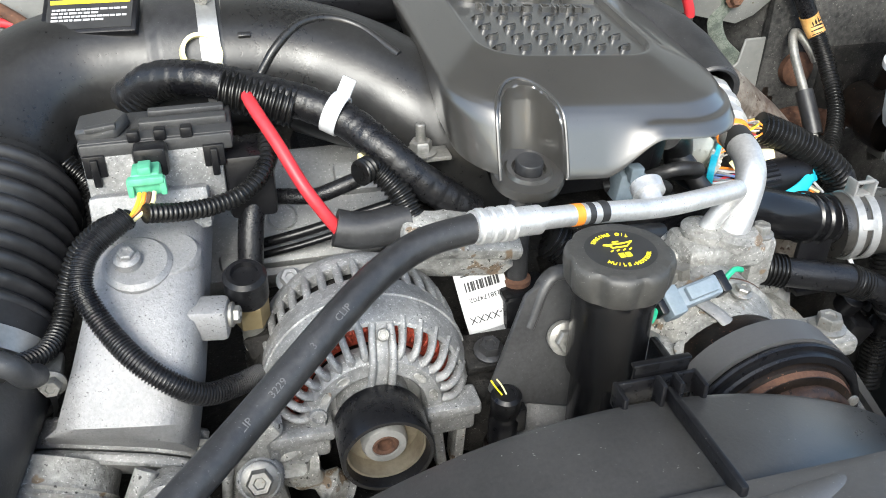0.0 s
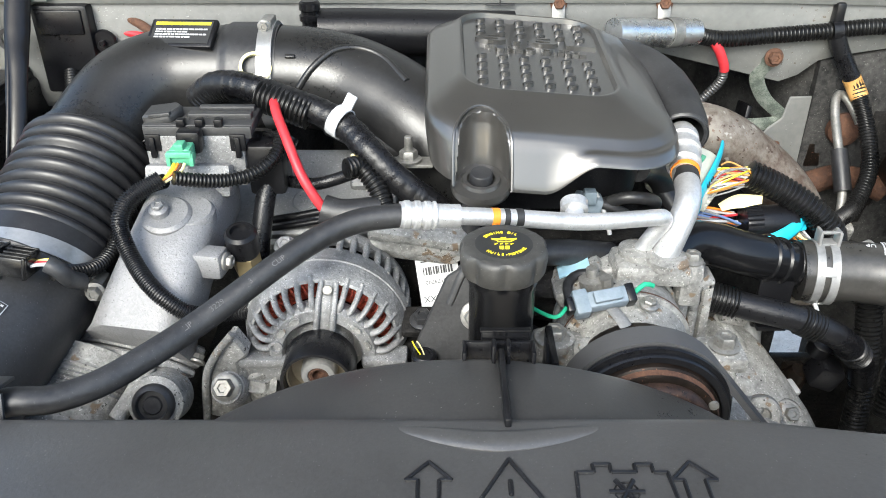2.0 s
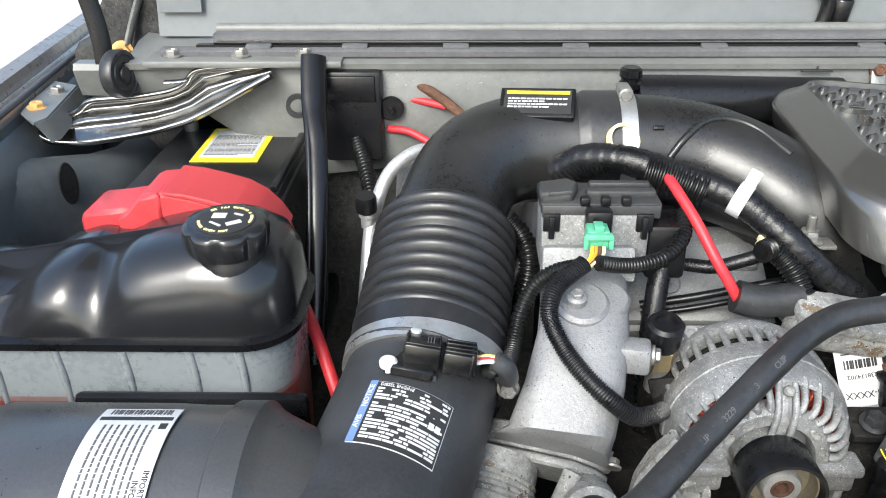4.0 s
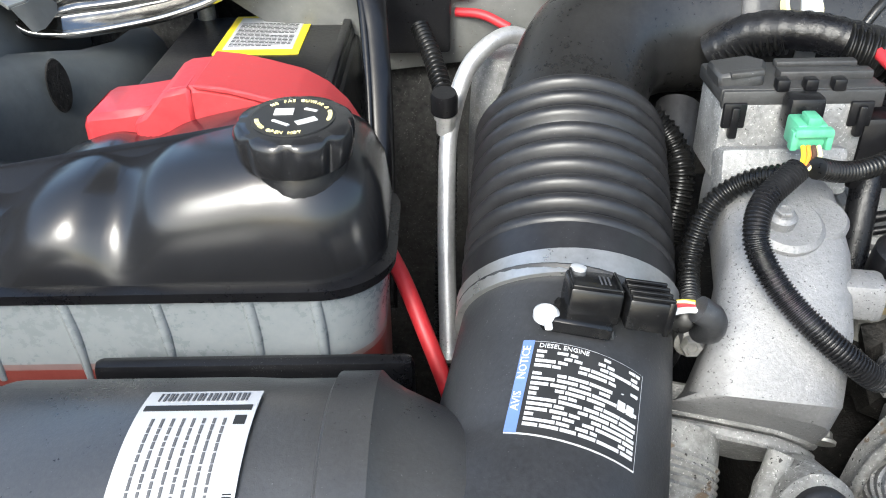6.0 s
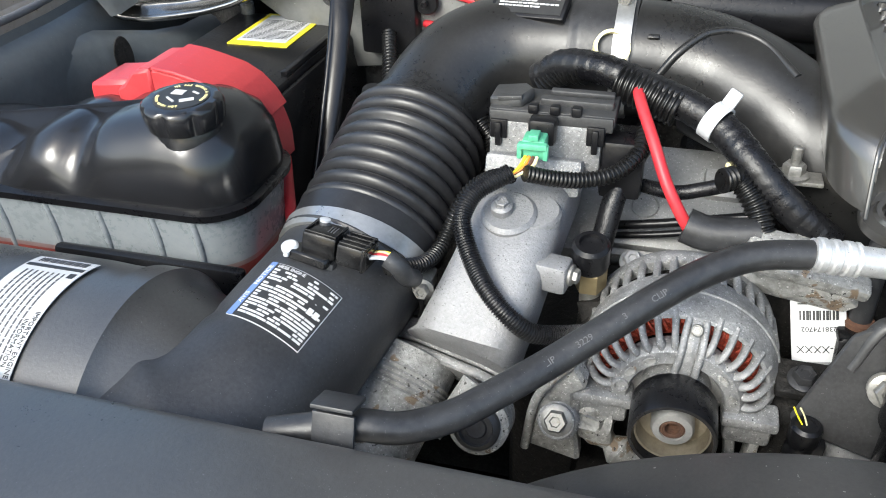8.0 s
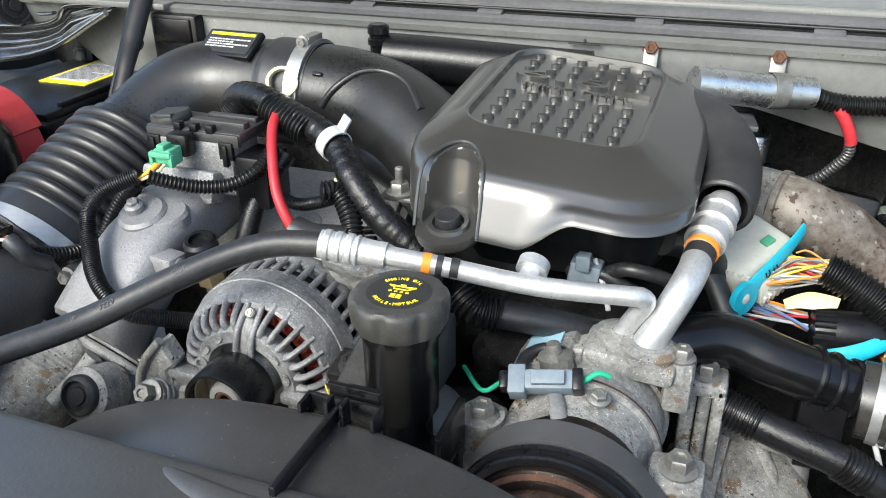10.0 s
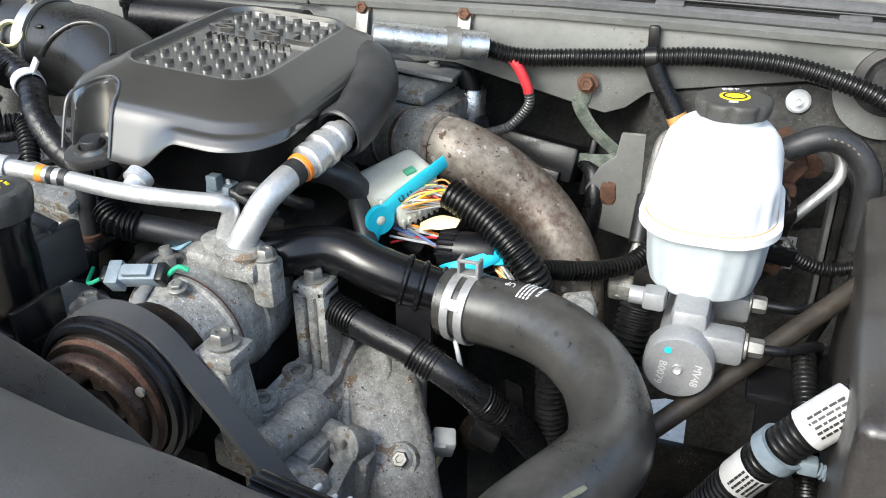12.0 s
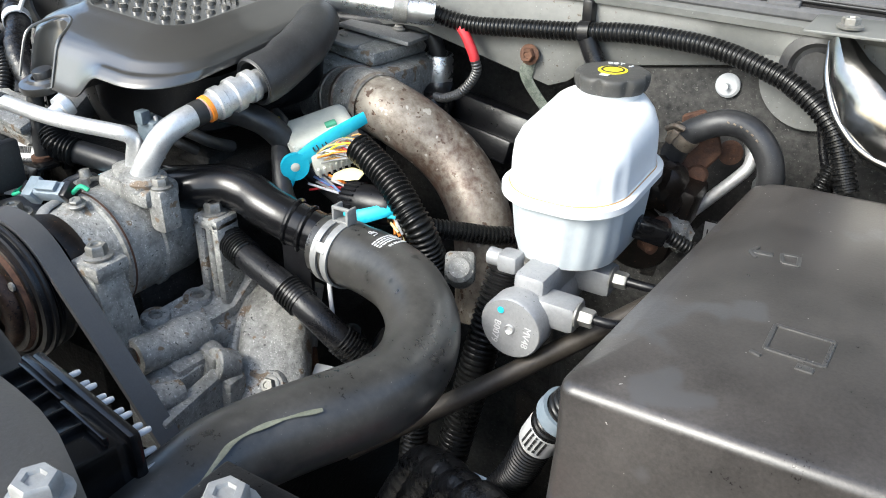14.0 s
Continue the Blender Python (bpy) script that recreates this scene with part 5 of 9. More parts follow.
part("shell", loft([cover_row(u) for u in np.linspace(0, len(COVER_ROWS) - 1, 43)]), COVER, cover, angle=40)
def pocket_edge(x, u):
    v = [float(np.interp(u, range(len(COVER_ROWS)), [row[k] for row in COVER_ROWS])) for k in (2, 5)]
    return (x, v[0] - 0.0006, v[1] + RT[0] * (x - 0.27) + RT[1] * (v[0] - 0.64) + 0.0006)
part("pocket_bead", tube([pocket_edge(0.1850, 2.5), pocket_edge(0.1850, 4), pocket_edge(0.1855, 5.5), pocket_edge(0.1870, 7), pocket_edge(0.1915, 8.2), pocket_edge(0.2000, 9.0), pocket_edge(0.2110, 9.35), pocket_edge(0.2220, 9.0), pocket_edge(0.2305, 8.2), pocket_edge(0.2350, 7), pocket_edge(0.2365, 5.5), pocket_edge(0.2370, 4), pocket_edge(0.2370, 2.5)], 0.0015, 8, 0.003), COVER, cover)
part("under_shell", loft([cover_ring(0.19, 0.36, 0.57, 0.79, 0.05, 1.16), cover_ring(0.182, 0.372, 0.567, 0.795, 0.050, 1.175, (-0.05, 0.05)), cover_ring(0.176, 0.378, 0.565, 0.795, 0.050, 1.236, (-0.07, 0.09))]), PLASTIC, cover)
def louvre():
    """A half-moon bump: upright at its curved front edge, sloping down to nothing behind."""
    rim = [(0.0050 * math.cos(radians(a)), 0.0040 * math.sin(radians(a))) for a in range(180, 361, 15)]
    top = [(x, y, 0.0040 + 0.0003 * math.cos(x * 300)) for x, y in rim]
    low = [(x * 1.08, y * 1.08, -0.001) for x, y in rim]
    back = [(x * 0.9, 0.0060 - abs(x) * 0.3, -0.0005) for x, y in rim]
    mid = [(x, 0.0003 + y * 0.2, 0.0034) for x, y in rim]
    return loft([low, top, mid, back], caps=False)
TM = Matrix.Translation((0.27, 0.64, 1.2770)) @ Matrix(((1, 0, 0, 0), (0, 1, 0, 0), (TT[0], TT[1], 1, 0), (0, 0, 0, 1)))
dot = louvre()
for y in (0.603, 0.624, 0.645, 0.666, 0.731, 0.751, 0.771):
    for j in range(6):
        part("dimple", turned(dot.copy(), TM @ pose(-0.0545 + 0.0215 * j + 0.02 * (y - 0.66), y - 0.64, 0.0, 0, 0, 24)), COVER, cover)
part("badge", merge(letters("6.6L", 0.044, TM @ pose(0.002, 0.071, 0.001) @ Matrix.Diagonal((1.75, 0.62, 1, 1)), 0.0040), letters("TURBO DIESEL", 0.0132, TM @ pose(0.002, 0.0455, 0.001) @ Matrix.Diagonal((1.22, 1, 1, 1)), 0.0036)), COVER, cover, "raised moulded lettering")
part("screw_ring", merge(lathe([(0.0, -0.006), (0.0265, -0.006), (0.0275, -0.002), (0.0262, 0.002), (0.018, 0.003), (0.0165, 0.006), (0.0130, 0.006), (0.0115, 0.002), (0, 0.002)], aim((0.210, 0.514, 1.2145), (0, -0.20, 1)), 40)), COVER, cover)
part("screw", lathe([(0.0105, 0), (0.0105, 0.009), (0.0095, 0.0105), (0, 0.0108)], aim((0.210, 0.514, 1.2165), (0, -0.20, 1)), 28), RUBBER, cover, "round dark screw head")
part("stem", lathe([(0.006, 0), (0.006, 0.09)], aim((0.207, 0.519, 1.115), (0, 0, 1)), 14), PLASTIC, cover)

# ---- air intake ----
intake = thing("intake_duct", (-0.1, 0.65, 1.18), "glossy black air intake elbow over the engine", "air duct")
part("elbow", tube([(-0.176, 0.600, 1.198), (-0.171, 0.632, 1.215), (-0.150, 0.672, 1.240), (-0.115, 0.694, 1.251), (-0.075, 0.70, 1.253), (-0.035, 0.70, 1.253)], 0.052, 40, 0.006), DUCT, intake)
part("outlet", tube([(0.005, 0.70, 1.252), (0.04, 0.698, 1.250), (0.08, 0.69, 1.243), (0.12, 0.67, 1.23), (0.16, 0.645, 1.208), (0.20, 0.63, 1.175), (0.24, 0.63, 1.13)], 0.053, 40, 0.006), DUCT, intake)
part("coupling", tube([(-0.052, 0.70, 1.253), (0.006, 0.70, 1.253)], lambda s, t: 0.0555 if 0.006 < s < t - 0.006 else 0.053, 44, 0.004), RUBBER, intake, "black rubber coupling")
part("clamp_band", tube([(-0.012, 0.70, 1.253), (0.003, 0.70, 1.253)], 0.0568, 44, 0.004), BAND, intake, "steel worm clamp")
part("clamp_screw", merge(rbox((0.012, 0.03, 0.008), pose(-0.005, 0.700, 1.311), 0.002), bolt((-0.006, 0.684, 1.310), (0, -1, 0), 0.005, 0.005)), STEEL, intake)
part("pull_ring", lathe([(0.013, -0.003), (0.016, -0.003), (0.016, 0.003), (0.013, 0.003), (0.013, -0.003)], aim((-0.012, 0.648, 1.278), (0.3, -0.8, 0.6)), 28, cap=False), CREAM, intake, "pale yellow plastic pull ring")
bellows = thing("intake_bellows", (-0.185, 0.54, 1.1), "ribbed black rubber intake bellows", "air duct")
part("folds", tube([(-0.176, 0.606, 1.200), (-0.183, 0.54, 1.172), (-0.189, 0.492, 1.151)], lambda s, t: 0.0575 + 0.0085 * abs(math.sin(math.pi * s / (t / 9.0))) ** 0.6, 56, 0.0016), BELLOW, bellows)
part("cuff", tube([(-0.189, 0.494, 1.152), (-0.192, 0.468, 1.141)], lambda s, t: 0.065 if s < t * 0.8 else 0.0655, 48, 0.003), BELLOW, bellows)
part("clamp_band", tube([(-0.1905, 0.478, 1.1455), (-0.1918, 0.464, 1.139)], 0.0672, 48, 0.004), BAND, bellows, "wide steel clamp band")
maf = thing("air_sensor_tube", (-0.21, 0.38, 1.05), "black plastic air sensor tube with a printed label", "air duct")
part("tube", tube([(-0.1915, 0.468, 1.140), (-0.20, 0.43, 1.131), (-0.2095, 0.39, 1.123), (-0.222, 0.345, 1.111), (-0.245, 0.308, 1.092), (-0.285, 0.285, 1.078), (-0.33, 0.280, 1.074)], lambda s, t: 0.062 + 0.024 * min(1.0, max(0.0, (s - 0.115) / 0.07)), 56, 0.005), CANVAS, maf)
canister = thing("air_cleaner", (-0.45, 0.30, 0.95), "round black plastic air cleaner canister with a white label", "air cleaner")
part("body", lathe([(0.06, -0.30), (0.085, -0.27), (0.100, -0.20), (0.107, -0.14), (0.109, -0.135), (0.109, -0.02), (0.108, 0.0), (0.108, 0.026), (0.1115, 0.028), (0.1115, 0.048), (0.107, 0.052), (0.102, 0.060), (0.090, 0.085), (0.076, 0.105), (0.0, 0.110)], aim((-0.345, 0.325, 1.082), (1, 0, 0)), 72), BAFFLE, canister)
part("flange", rbox((0.188, 0.012, 0.14), pose(-0.377, 0.446, 1.066), 0.008), PLASTIC, canister)

# ---- coolant tank ----
tank = thing("coolant_tank", (-0.46, 0.53, 1.0), "coolant tank with black top and milky lower half of red fluid", "coolant tank")
def tank_ring(z, ins, zw=0.0):
    out = []
    for x, y in outline(-0.655 + ins, -0.298 - ins, 0.466 + ins, 0.605 - ins, max(0.012, 0.045 - ins * 0.3), 14):
        out.append((x, y, z))
    dense = []
    for p, q in zip(out, out[1:] + out[:1]):
        k = max(1, int(math.dist(p[:2], q[:2]) / 0.006))
        dense += [(p[0] + (q[0] - p[0]) * i / k, p[1] + (q[1] - p[1]) * i / k) for i in range(k)]
    s = [0.0]
    for p, q in zip(dense, dense[1:] + dense[:1]):
        s.append(s[-1] + math.dist(p, q))
    ring, j = [], 0
    for i in range(180):
        u = s[-1] * i / 180
        while s[j + 1] < u:
            j += 1
        w = (u - s[j]) / max(1e-9, s[j + 1] - s[j])
        p, q = dense[j], dense[(j + 1) % len(dense)]
        x, y = p[0] + (q[0] - p[0]) * w, p[1] + (q[1] - p[1]) * w
        waist = math.exp(-((x + 0.452) / 0.018) ** 2) + 0.9 * math.exp(-((x + 0.535) / 0.02) ** 2)
        low = min(1.0, max(0.0, (-0.45 - x) / 0.10))
        if zw and y < 0.53:
            y += 0.50 * zw * waist
        ring.append((x, y, z - zw * 0.62 * waist - zw * 1.5 * low - zw * 0.5 * min(1.0, max(0.0, (-0.372 - x) / 0.05))))
    return ring
def tank_ridge(f, up):
    """The crown of the tank: its last ring drawn in to the middle line."""
    return [(x, 0.5355 + (y - 0.5355) * f, z + up) for x, y, z in tank_ring(1.2465, 0.040, 0.02)]
part("lower_half", loft([tank_ring(1.1125, 0.0057), tank_ring(1.135, 0.005), tank_ring(1.158, 0.003), tank_ring(1.164, 0.002)]), TANKLOW, tank)
part("level_edge", loft([tank_ring(1.1075, 0.0061), tank_ring(1.1128, 0.0058)]), COOLEDGE, tank, "pinkish edge of the coolant level")
part("coolant_level", loft([tank_ring(0.98, 0.02), tank_ring(1.0, 0.008), tank_ring(1.06, 0.0065), tank_ring(1.1080, 0.0062)]), COOLANT, tank, "red coolant showing through the milky wall")
part("seam", loft([tank_ring(1.163, 0.003), tank_ring(1.164, -0.003), tank_ring(1.171, -0.004), tank_ring(1.173, 0.002)]), PLASTIC, tank)
part("upper_half", loft([tank_ring(1.170, 0.002), tank_ring(1.184, 0.001, 0.006), tank_ring(1.212, 0.004, 0.014), tank_ring(1.230, 0.011, 0.02), tank_ring(1.242, 0.024, 0.02), tank_ring(1.2465, 0.040, 0.02), tank_ridge(0.5, 0.0006), tank_ridge(0.02, 0.001)]), TANKTOP, tank)
part("neck", lathe([(0.030, -0.02), (0.029, 0.004), (0.026, 0.008)], aim((-0.348, 0.505, 1.240), (0, 0, 1)), 32), TANKTOP, tank)
tcap = part("cap", fluted(0.035, 0.022, aim((-0.348, 0.502, 1.240), (0, -0.05, 1)), 8, 0.09), TANKTOP, tank, "black ribbed pressure cap with printed symbols")

# ---- battery ----
battery = thing("battery", (-0.42, 0.80, 1.0), "black battery with yellow and white label on top", "battery")
part("case", box(-0.52, -0.345, 0.66, 0.915, 1.0, 1.195, 0.006), PLASTIC, battery)
part("lid", box(-0.515, -0.35, 0.67, 0.905, 1.19, 1.204, 0.004), PLASTIC, battery)
part("label", box(-0.469, -0.392, 0.785, 0.900, 1.2035, 1.2052, 0), YELLOW, battery, "yellow edged warning label")
part("label_print", box(-0.462, -0.399, 0.797, 0.892, 1.2050, 1.2058, 0), WHITE, battery)
redc = thing("terminal_cover", (-0.43, 0.62, 1.17), "red plastic battery terminal cover", "terminal cover")
RX = Matrix(((1, 0, 0, 0), (0, 0, -1, 0), (0, 1, 0, 0), (0, 0, 0, 1)))
def red_block(poly, y0, y1, bev=0.003):
    """A solid with an upright outline in x and z, between two depths."""
    return slab(poly, y1 - y0, Matrix.Translation((0, y1, 0)) @ RX, bev)
part("cover", red_block([(-0.452, 1.196), (-0.452, 1.243), (-0.443, 1.2525), (-0.420, 1.2545), (-0.404, 1.2515), (-0.384, 1.2465), (-0.364, 1.2405), (-0.348, 1.231), (-0.335, 1.218), (-0.326, 1.202), (-0.320, 1.180), (-0.320, 1.150), (-0.338, 1.160), (-0.346, 1.190), (-0.362, 1.204), (-0.40, 1.2095), (-0.428, 1.2095), (-0.431, 1.196)], 0.574, 0.638, 0.004), RED, redc, angle=30)
part("end_block", merge(red_block([(-0.503, 1.196), (-0.503, 1.229), (-0.499, 1.234), (-0.476, 1.236), (-0.450, 1.240), (-0.450, 1.194), (-0.47, 1.192)], 0.578, 0.634, 0.004), rbox((0.024, 0.004, 0.003), pose(-0.489, 0.577, 1.215), 0.001)), RED, redc)
part("top_skin", red_block([(-0.424, 1.2535), (-0.424, 1.2565), (-0.404, 1.2540), (-0.384, 1.2490), (-0.362, 1.2425), (-0.346, 1.233), (-0.333, 1.219), (-0.324, 1.203), (-0.328, 1.203), (-0.348, 1.229), (-0.364, 1.238), (-0.40, 1.249)], 0.572, 0.640, 0.0012), RED, redc)
part("step_block", red_block([(-0.466, 1.20), (-0.466, 1.232), (-0.458, 1.236), (-0.445, 1.2505), (-0.426, 1.2545), (-0.426, 1.215), (-0.442, 1.212), (-0.442, 1.20)], 0.571, 0.600, 0.0025), RED, redc)
for x in (-0.418, -0.392, -0.366):
    part("tab", rbox((0.019, 0.006, 0.009), pose(x, 0.5705, 1.2185 + 0.06 * (-0.405 - x), -8, 2), 0.0015), RED, redc)
part("hinge_bar", rbox((0.098, 0.005, 0.004), pose(-0.388, 0.5712, 1.2115, 0, 3), 0.001), RED, redc)

relay = thing("relay_box", (-0.29, 0.88, 1.18), "black relay box on the firewall", "relay box")
part("body", box(-0.325, -0.255, 0.85, 0.90, 1.18, 1.29, 0.005), PLASTIC, relay)
strut = thing("support_brace", (-0.315, 0.66, 1.05), "glossy black painted flat support brace", "brace")
BRACE = [(-0.331, 0.850, 1.308), (-0.330, 0.835, 1.290), (-0.327, 0.812, 1.262), (-0.322, 0.788, 1.236), (-0.318, 0.756, 1.196), (-0.316, 0.722, 1.150), (-0.315, 0.68, 1.09), (-0.315, 0.64, 1.03)]
part("strap", tube(BRACE, lambda s, t: 0.0145 if s < 0.05 else 0.0145 - 0.0045 * min(1, (s - 0.05) / 0.06), 20, 0.005, flat=0.42, up=(0.30, -0.75, 0.6)), GLOSS, strut)
part("rolled_edge", tube([(x - 0.0105, y - 0.001, z + 0.001) for x, y, z in BRACE[1:]], 0.0042, 10, 0.006), GLOSS, strut)
part("eye", lathe([(0.009, -0.004), (0.014, -0.004), (0.014, 0.004), (0.009, 0.004), (0.009, -0.004)], aim((-0.352, 0.842, 1.252), (0.2, -1, 0)), 22, cap=False), RUBBER, strut)
hinge = thing("pressed_arm", (-0.52, 0.88, 1.22), "glossy pressed metal hood hinge with a rubber roller", "hinge")
def hinge_row(lo, up, deep):
    """Across the pressed arm: rolled lips at both edges, two valleys and a rounded rib between them."""
    front = []
    for s in np.linspace(0, 1, 33):
        x, z = lo[0] + (up[0] - lo[0]) * s, lo[1] + (up[1] - lo[1]) * s
        dent = math.sin(math.pi * s) ** 0.7 * (0.62 - 0.30 * math.cos(4 * math.pi * s)) if 0.04 < s < 0.96 else 0.0
        front.append((x, 0.832 + deep * 0.015 * dent + 0.030 * s, z))
    return front + [(x, y + 0.004, z) for x, y, z in front[::-1]]
arm_low = [(-0.662, 1.222), (-0.645, 1.212), (-0.612, 1.2105), (-0.575, 1.2150), (-0.528, 1.2235), (-0.500, 1.231), (-0.476, 1.239), (-0.445, 1.254), (-0.412, 1.272), (-0.378, 1.290)]
arm_up = [(-0.650, 1.232), (-0.622, 1.239), (-0.603, 1.252), (-0.556, 1.256), (-0.520, 1.261), (-0.503, 1.265), (-0.488, 1.272), (-0.472, 1.288), (-0.432, 1.2925), (-0.385, 1.2935)]
arm_deep = [0.2, 0.7, 1.0, 1.0, 1.0, 1.0, 1.0, 0.9, 0.7, 0.3]
part("arm", loft([hinge_row(lo, up, d) for lo, up, d in zip(arm_low, arm_up, arm_deep)]), HINGE, hinge, angle=60)
part("lower_lip", tube([(x, 0.832, z) for x, z in arm_low], 0.0042, 12, 0.005), HINGE, hinge)
part("upper_lip", tube([(x, 0.862, z) for x, z in arm_up], 0.0034, 12, 0.005), HINGE, hinge)
part("slot", tube([(-0.505, 0.846, 1.279), (-0.487, 0.846, 1.280), (-0.478, 0.846, 1.282)], 0.0048, 12, 0.004, flat=0.5), HINGE, hinge)
part("bolted_plate", box(-0.53, -0.30, 0.850, 0.95, 1.294, 1.302, 0.002), BODY, hinge)
for x in (-0.50, -0.42, -0.345):
    part("bolt", bolt((x, 0.872, 1.303), (0, 0, 1), 0.008, 0.008), STEEL, hinge)
roller_at = aim((-0.560, 0.856, 1.286), (0.97, -0.24, 0.06))
part("roller", lathe([(0.006, -0.008), (0.0265, -0.008), (0.028, -0.006), (0.028, 0.006), (0.0265, 0.008), (0.023, 0.008), (0.022, 0.0065), (0.019, 0.0065), (0.018, 0.008), (0.014, 0.008), (0.013, 0.0055), (0.009, 0.0055), (0.008, 0.009), (0, 0.009)], roller_at, 36), RUBBER, hinge, "grey rubber roller")
part("rod", tube([(-0.580, 0.868, 1.295), (-0.581, 0.870, 1.33), (-0.590, 0.872, 1.38), (-0.61, 0.86, 1.50), (-0.66, 0.78, 1.90)], 0.0105, 12, 0.02, flat=0.35, up=(0.4, -0.9, 0.2)), PLASTIC, hinge)
part("foot_plate", slab([(-0.636, 0.782), (-0.628, 0.80), (-0.650, 0.935), (-0.690, 0.957), (-0.678, 0.86), (-0.668, 0.82)], 0.004, pose(0, 0, 1.247), 0.001), BODY, hinge, "pale painted foot plate")
part("foot_flange", loft([[(-0.634, 0.782, 1.249), (-0.627, 0.80, 1.249), (-0.649, 0.935, 1.249), (-0.651, 0.937, 1.249), (-0.632, 0.80, 1.249)], [(-0.622, 0.787, 1.226), (-0.617, 0.80, 1.226), (-0.640, 0.935, 1.226), (-0.643, 0.937, 1.226), (-0.622, 0.80, 1.226)]]), BODY, hinge)
part("foot_bolt", bolt((-0.660, 0.900, 1.251), (0.1, 0, 1), 0.009, 0.008), STEEL, hinge)
part("foot_bolt", bolt((-0.657, 0.838, 1.251), (0.1, 0, 1), 0.008, 0.007), TAN, hinge, "brassy zinc bolt")
rh = thing("pressed_arm", (1.0, 0.85, 1.2), "polished pressed metal hood hinge beside the firewall", "hinge")
part("arm", loft([[(c[0] + s * w * 0.55, c[1] + d, c[2] + s * w * 0.5 + 0.010 * (1 - s * s)) for s, d in ((-1, 0.0), (-0.6, -0.010), (0, -0.014), (0.6, -0.010), (1, 0.0), (0.6, 0.003), (0, 0.002), (-0.6, 0.003))] for c, w in (((0.908, 0.850, 1.282), 0.016), ((0.922, 0.832, 1.258), 0.030), ((0.948, 0.812, 1.232), 0.044), ((0.985, 0.800, 1.214), 0.052), ((1.05, 0.795, 1.205), 0.056))]), HINGE, rh)
part("rolled_edge", tube([(0.903, 0.848, 1.280), (0.910, 0.828, 1.250), (0.930, 0.808, 1.219), (0.966, 0.796, 1.196), (1.04, 0.79, 1.186)], 0.004, 10, 0.004), HINGE, rh)
part("bolted_plate", box(0.885, 1.10, 0.795, 0.87, 1.297, 1.300, 0.001), BODY, rh)
part("bolt", bolt((0.919, 0.813, 1.303), (0, 0, 1), 0.008, 0.008), STEEL, rh)

# ---- firewall pipes ----
single("foil_sleeve", tube([(0.369, 0.780, 1.276), (0.424, 0.810, 1.267), (0.480, 0.841, 1.259)], 0.0165, 22, 0.004), CHROME, "crinkled foil heat sleeve round a cable", "sleeve")
hose("wiring_loom", [(0.475, 0.84, 1.259), (0.50, 0.85, 1.25), (0.53, 0.855, 1.247), (0.579, 0.858, 1.25), (0.640, 0.86, 1.254), (0.698, 0.86, 1.260), (0.750, 0.856, 1.262), (0.798, 0.85, 1.26), (0.843, 0.84, 1.252), (0.886, 0.83, 1.238), (0.925, 0.815, 1.21), (0.95, 0.80, 1.16)], 0.0095, LOOM, "corrugated black wiring loom along the firewall", "wiring", 0.005)
hose("vapour_canister", [(0.030, 0.815, 1.268), (0.09, 0.818, 1.267), (0.18, 0.822, 1.264), (0.26, 0.825, 1.262)], 0.027, PLASTIC, "black tube along the firewall behind the duct", "pipe")

# ---- right bank ----
hose("exhaust_downpipe", [(0.40, 0.775, 1.160), (0.44, 0.755, 1.170), (0.478, 0.742, 1.170), (0.512, 0.748, 1.154), (0.537, 0.756, 1.135), (0.560, 0.757, 1.117), (0.580, 0.752, 1.099), (0.600, 0.743, 1.075), (0.615, 0.733, 1.04), (0.625, 0.72, 0.96)], 0.034, RUSTY, "rusty mottled steel turbo downpipe", "exhaust pipe", n=32)
hose("water_outlet", [(0.549, 0.567, 1.094), (0.518, 0.561, 1.104), (0.494, 0.555, 1.113), (0.468, 0.553, 1.121), (0.444, 0.555, 1.128), (0.420, 0.550, 1.132), (0.385, 0.53, 1.13), (0.34, 0.53, 1.12)], 0.022, GLOSS, "glossy black metal coolant outlet pipe", "pipe", n=28)
hose("radiator_hose", [(0.538, 0.562, 1.0935), (0.569, 0.558, 1.0945), (0.608, 0.551, 1.096), (0.649, 0.534, 1.096), (0.684, 0.505, 1.090), (0.702, 0.473, 1.084), (0.710, 0.442, 1.083), (0.711, 0.412, 1.086), (0.702, 0.380, 1.089), (0.688, 0.349, 1.090), (0.675, 0.320, 1.090), (0.668, 0.292, 1.090), (0.667, 0.262, 1.088), (0.668, 0.215, 1.082)], 0.031, HOSE, "large black rubber radiator hose", n=32)
hose("wiring_loom", [(0.505, 0.655, 1.158), (0.519, 0.652, 1.153), (0.545, 0.646, 1.141), (0.567, 0.638, 1.128), (0.585, 0.631, 1.114), (0.600, 0.630, 1.095), (0.611, 0.641, 1.05)], 0.0145, LOOM, "thick corrugated loom from the ivory connector", "wiring", 0.0052)
rib_harness = hose("taped_harness", [(0.40, 0.54, 1.09), (0.434, 0.532, 1.084), (0.482, 0.519, 1.076), (0.526, 0.511, 1.068), (0.563, 0.508, 1.052), (0.590, 0.514, 1.028), (0.612, 0.530, 1.000), (0.63, 0.55, 0.96)], 0.0134, TAPE, "black taped harness running below the hose", "wiring", n=22)
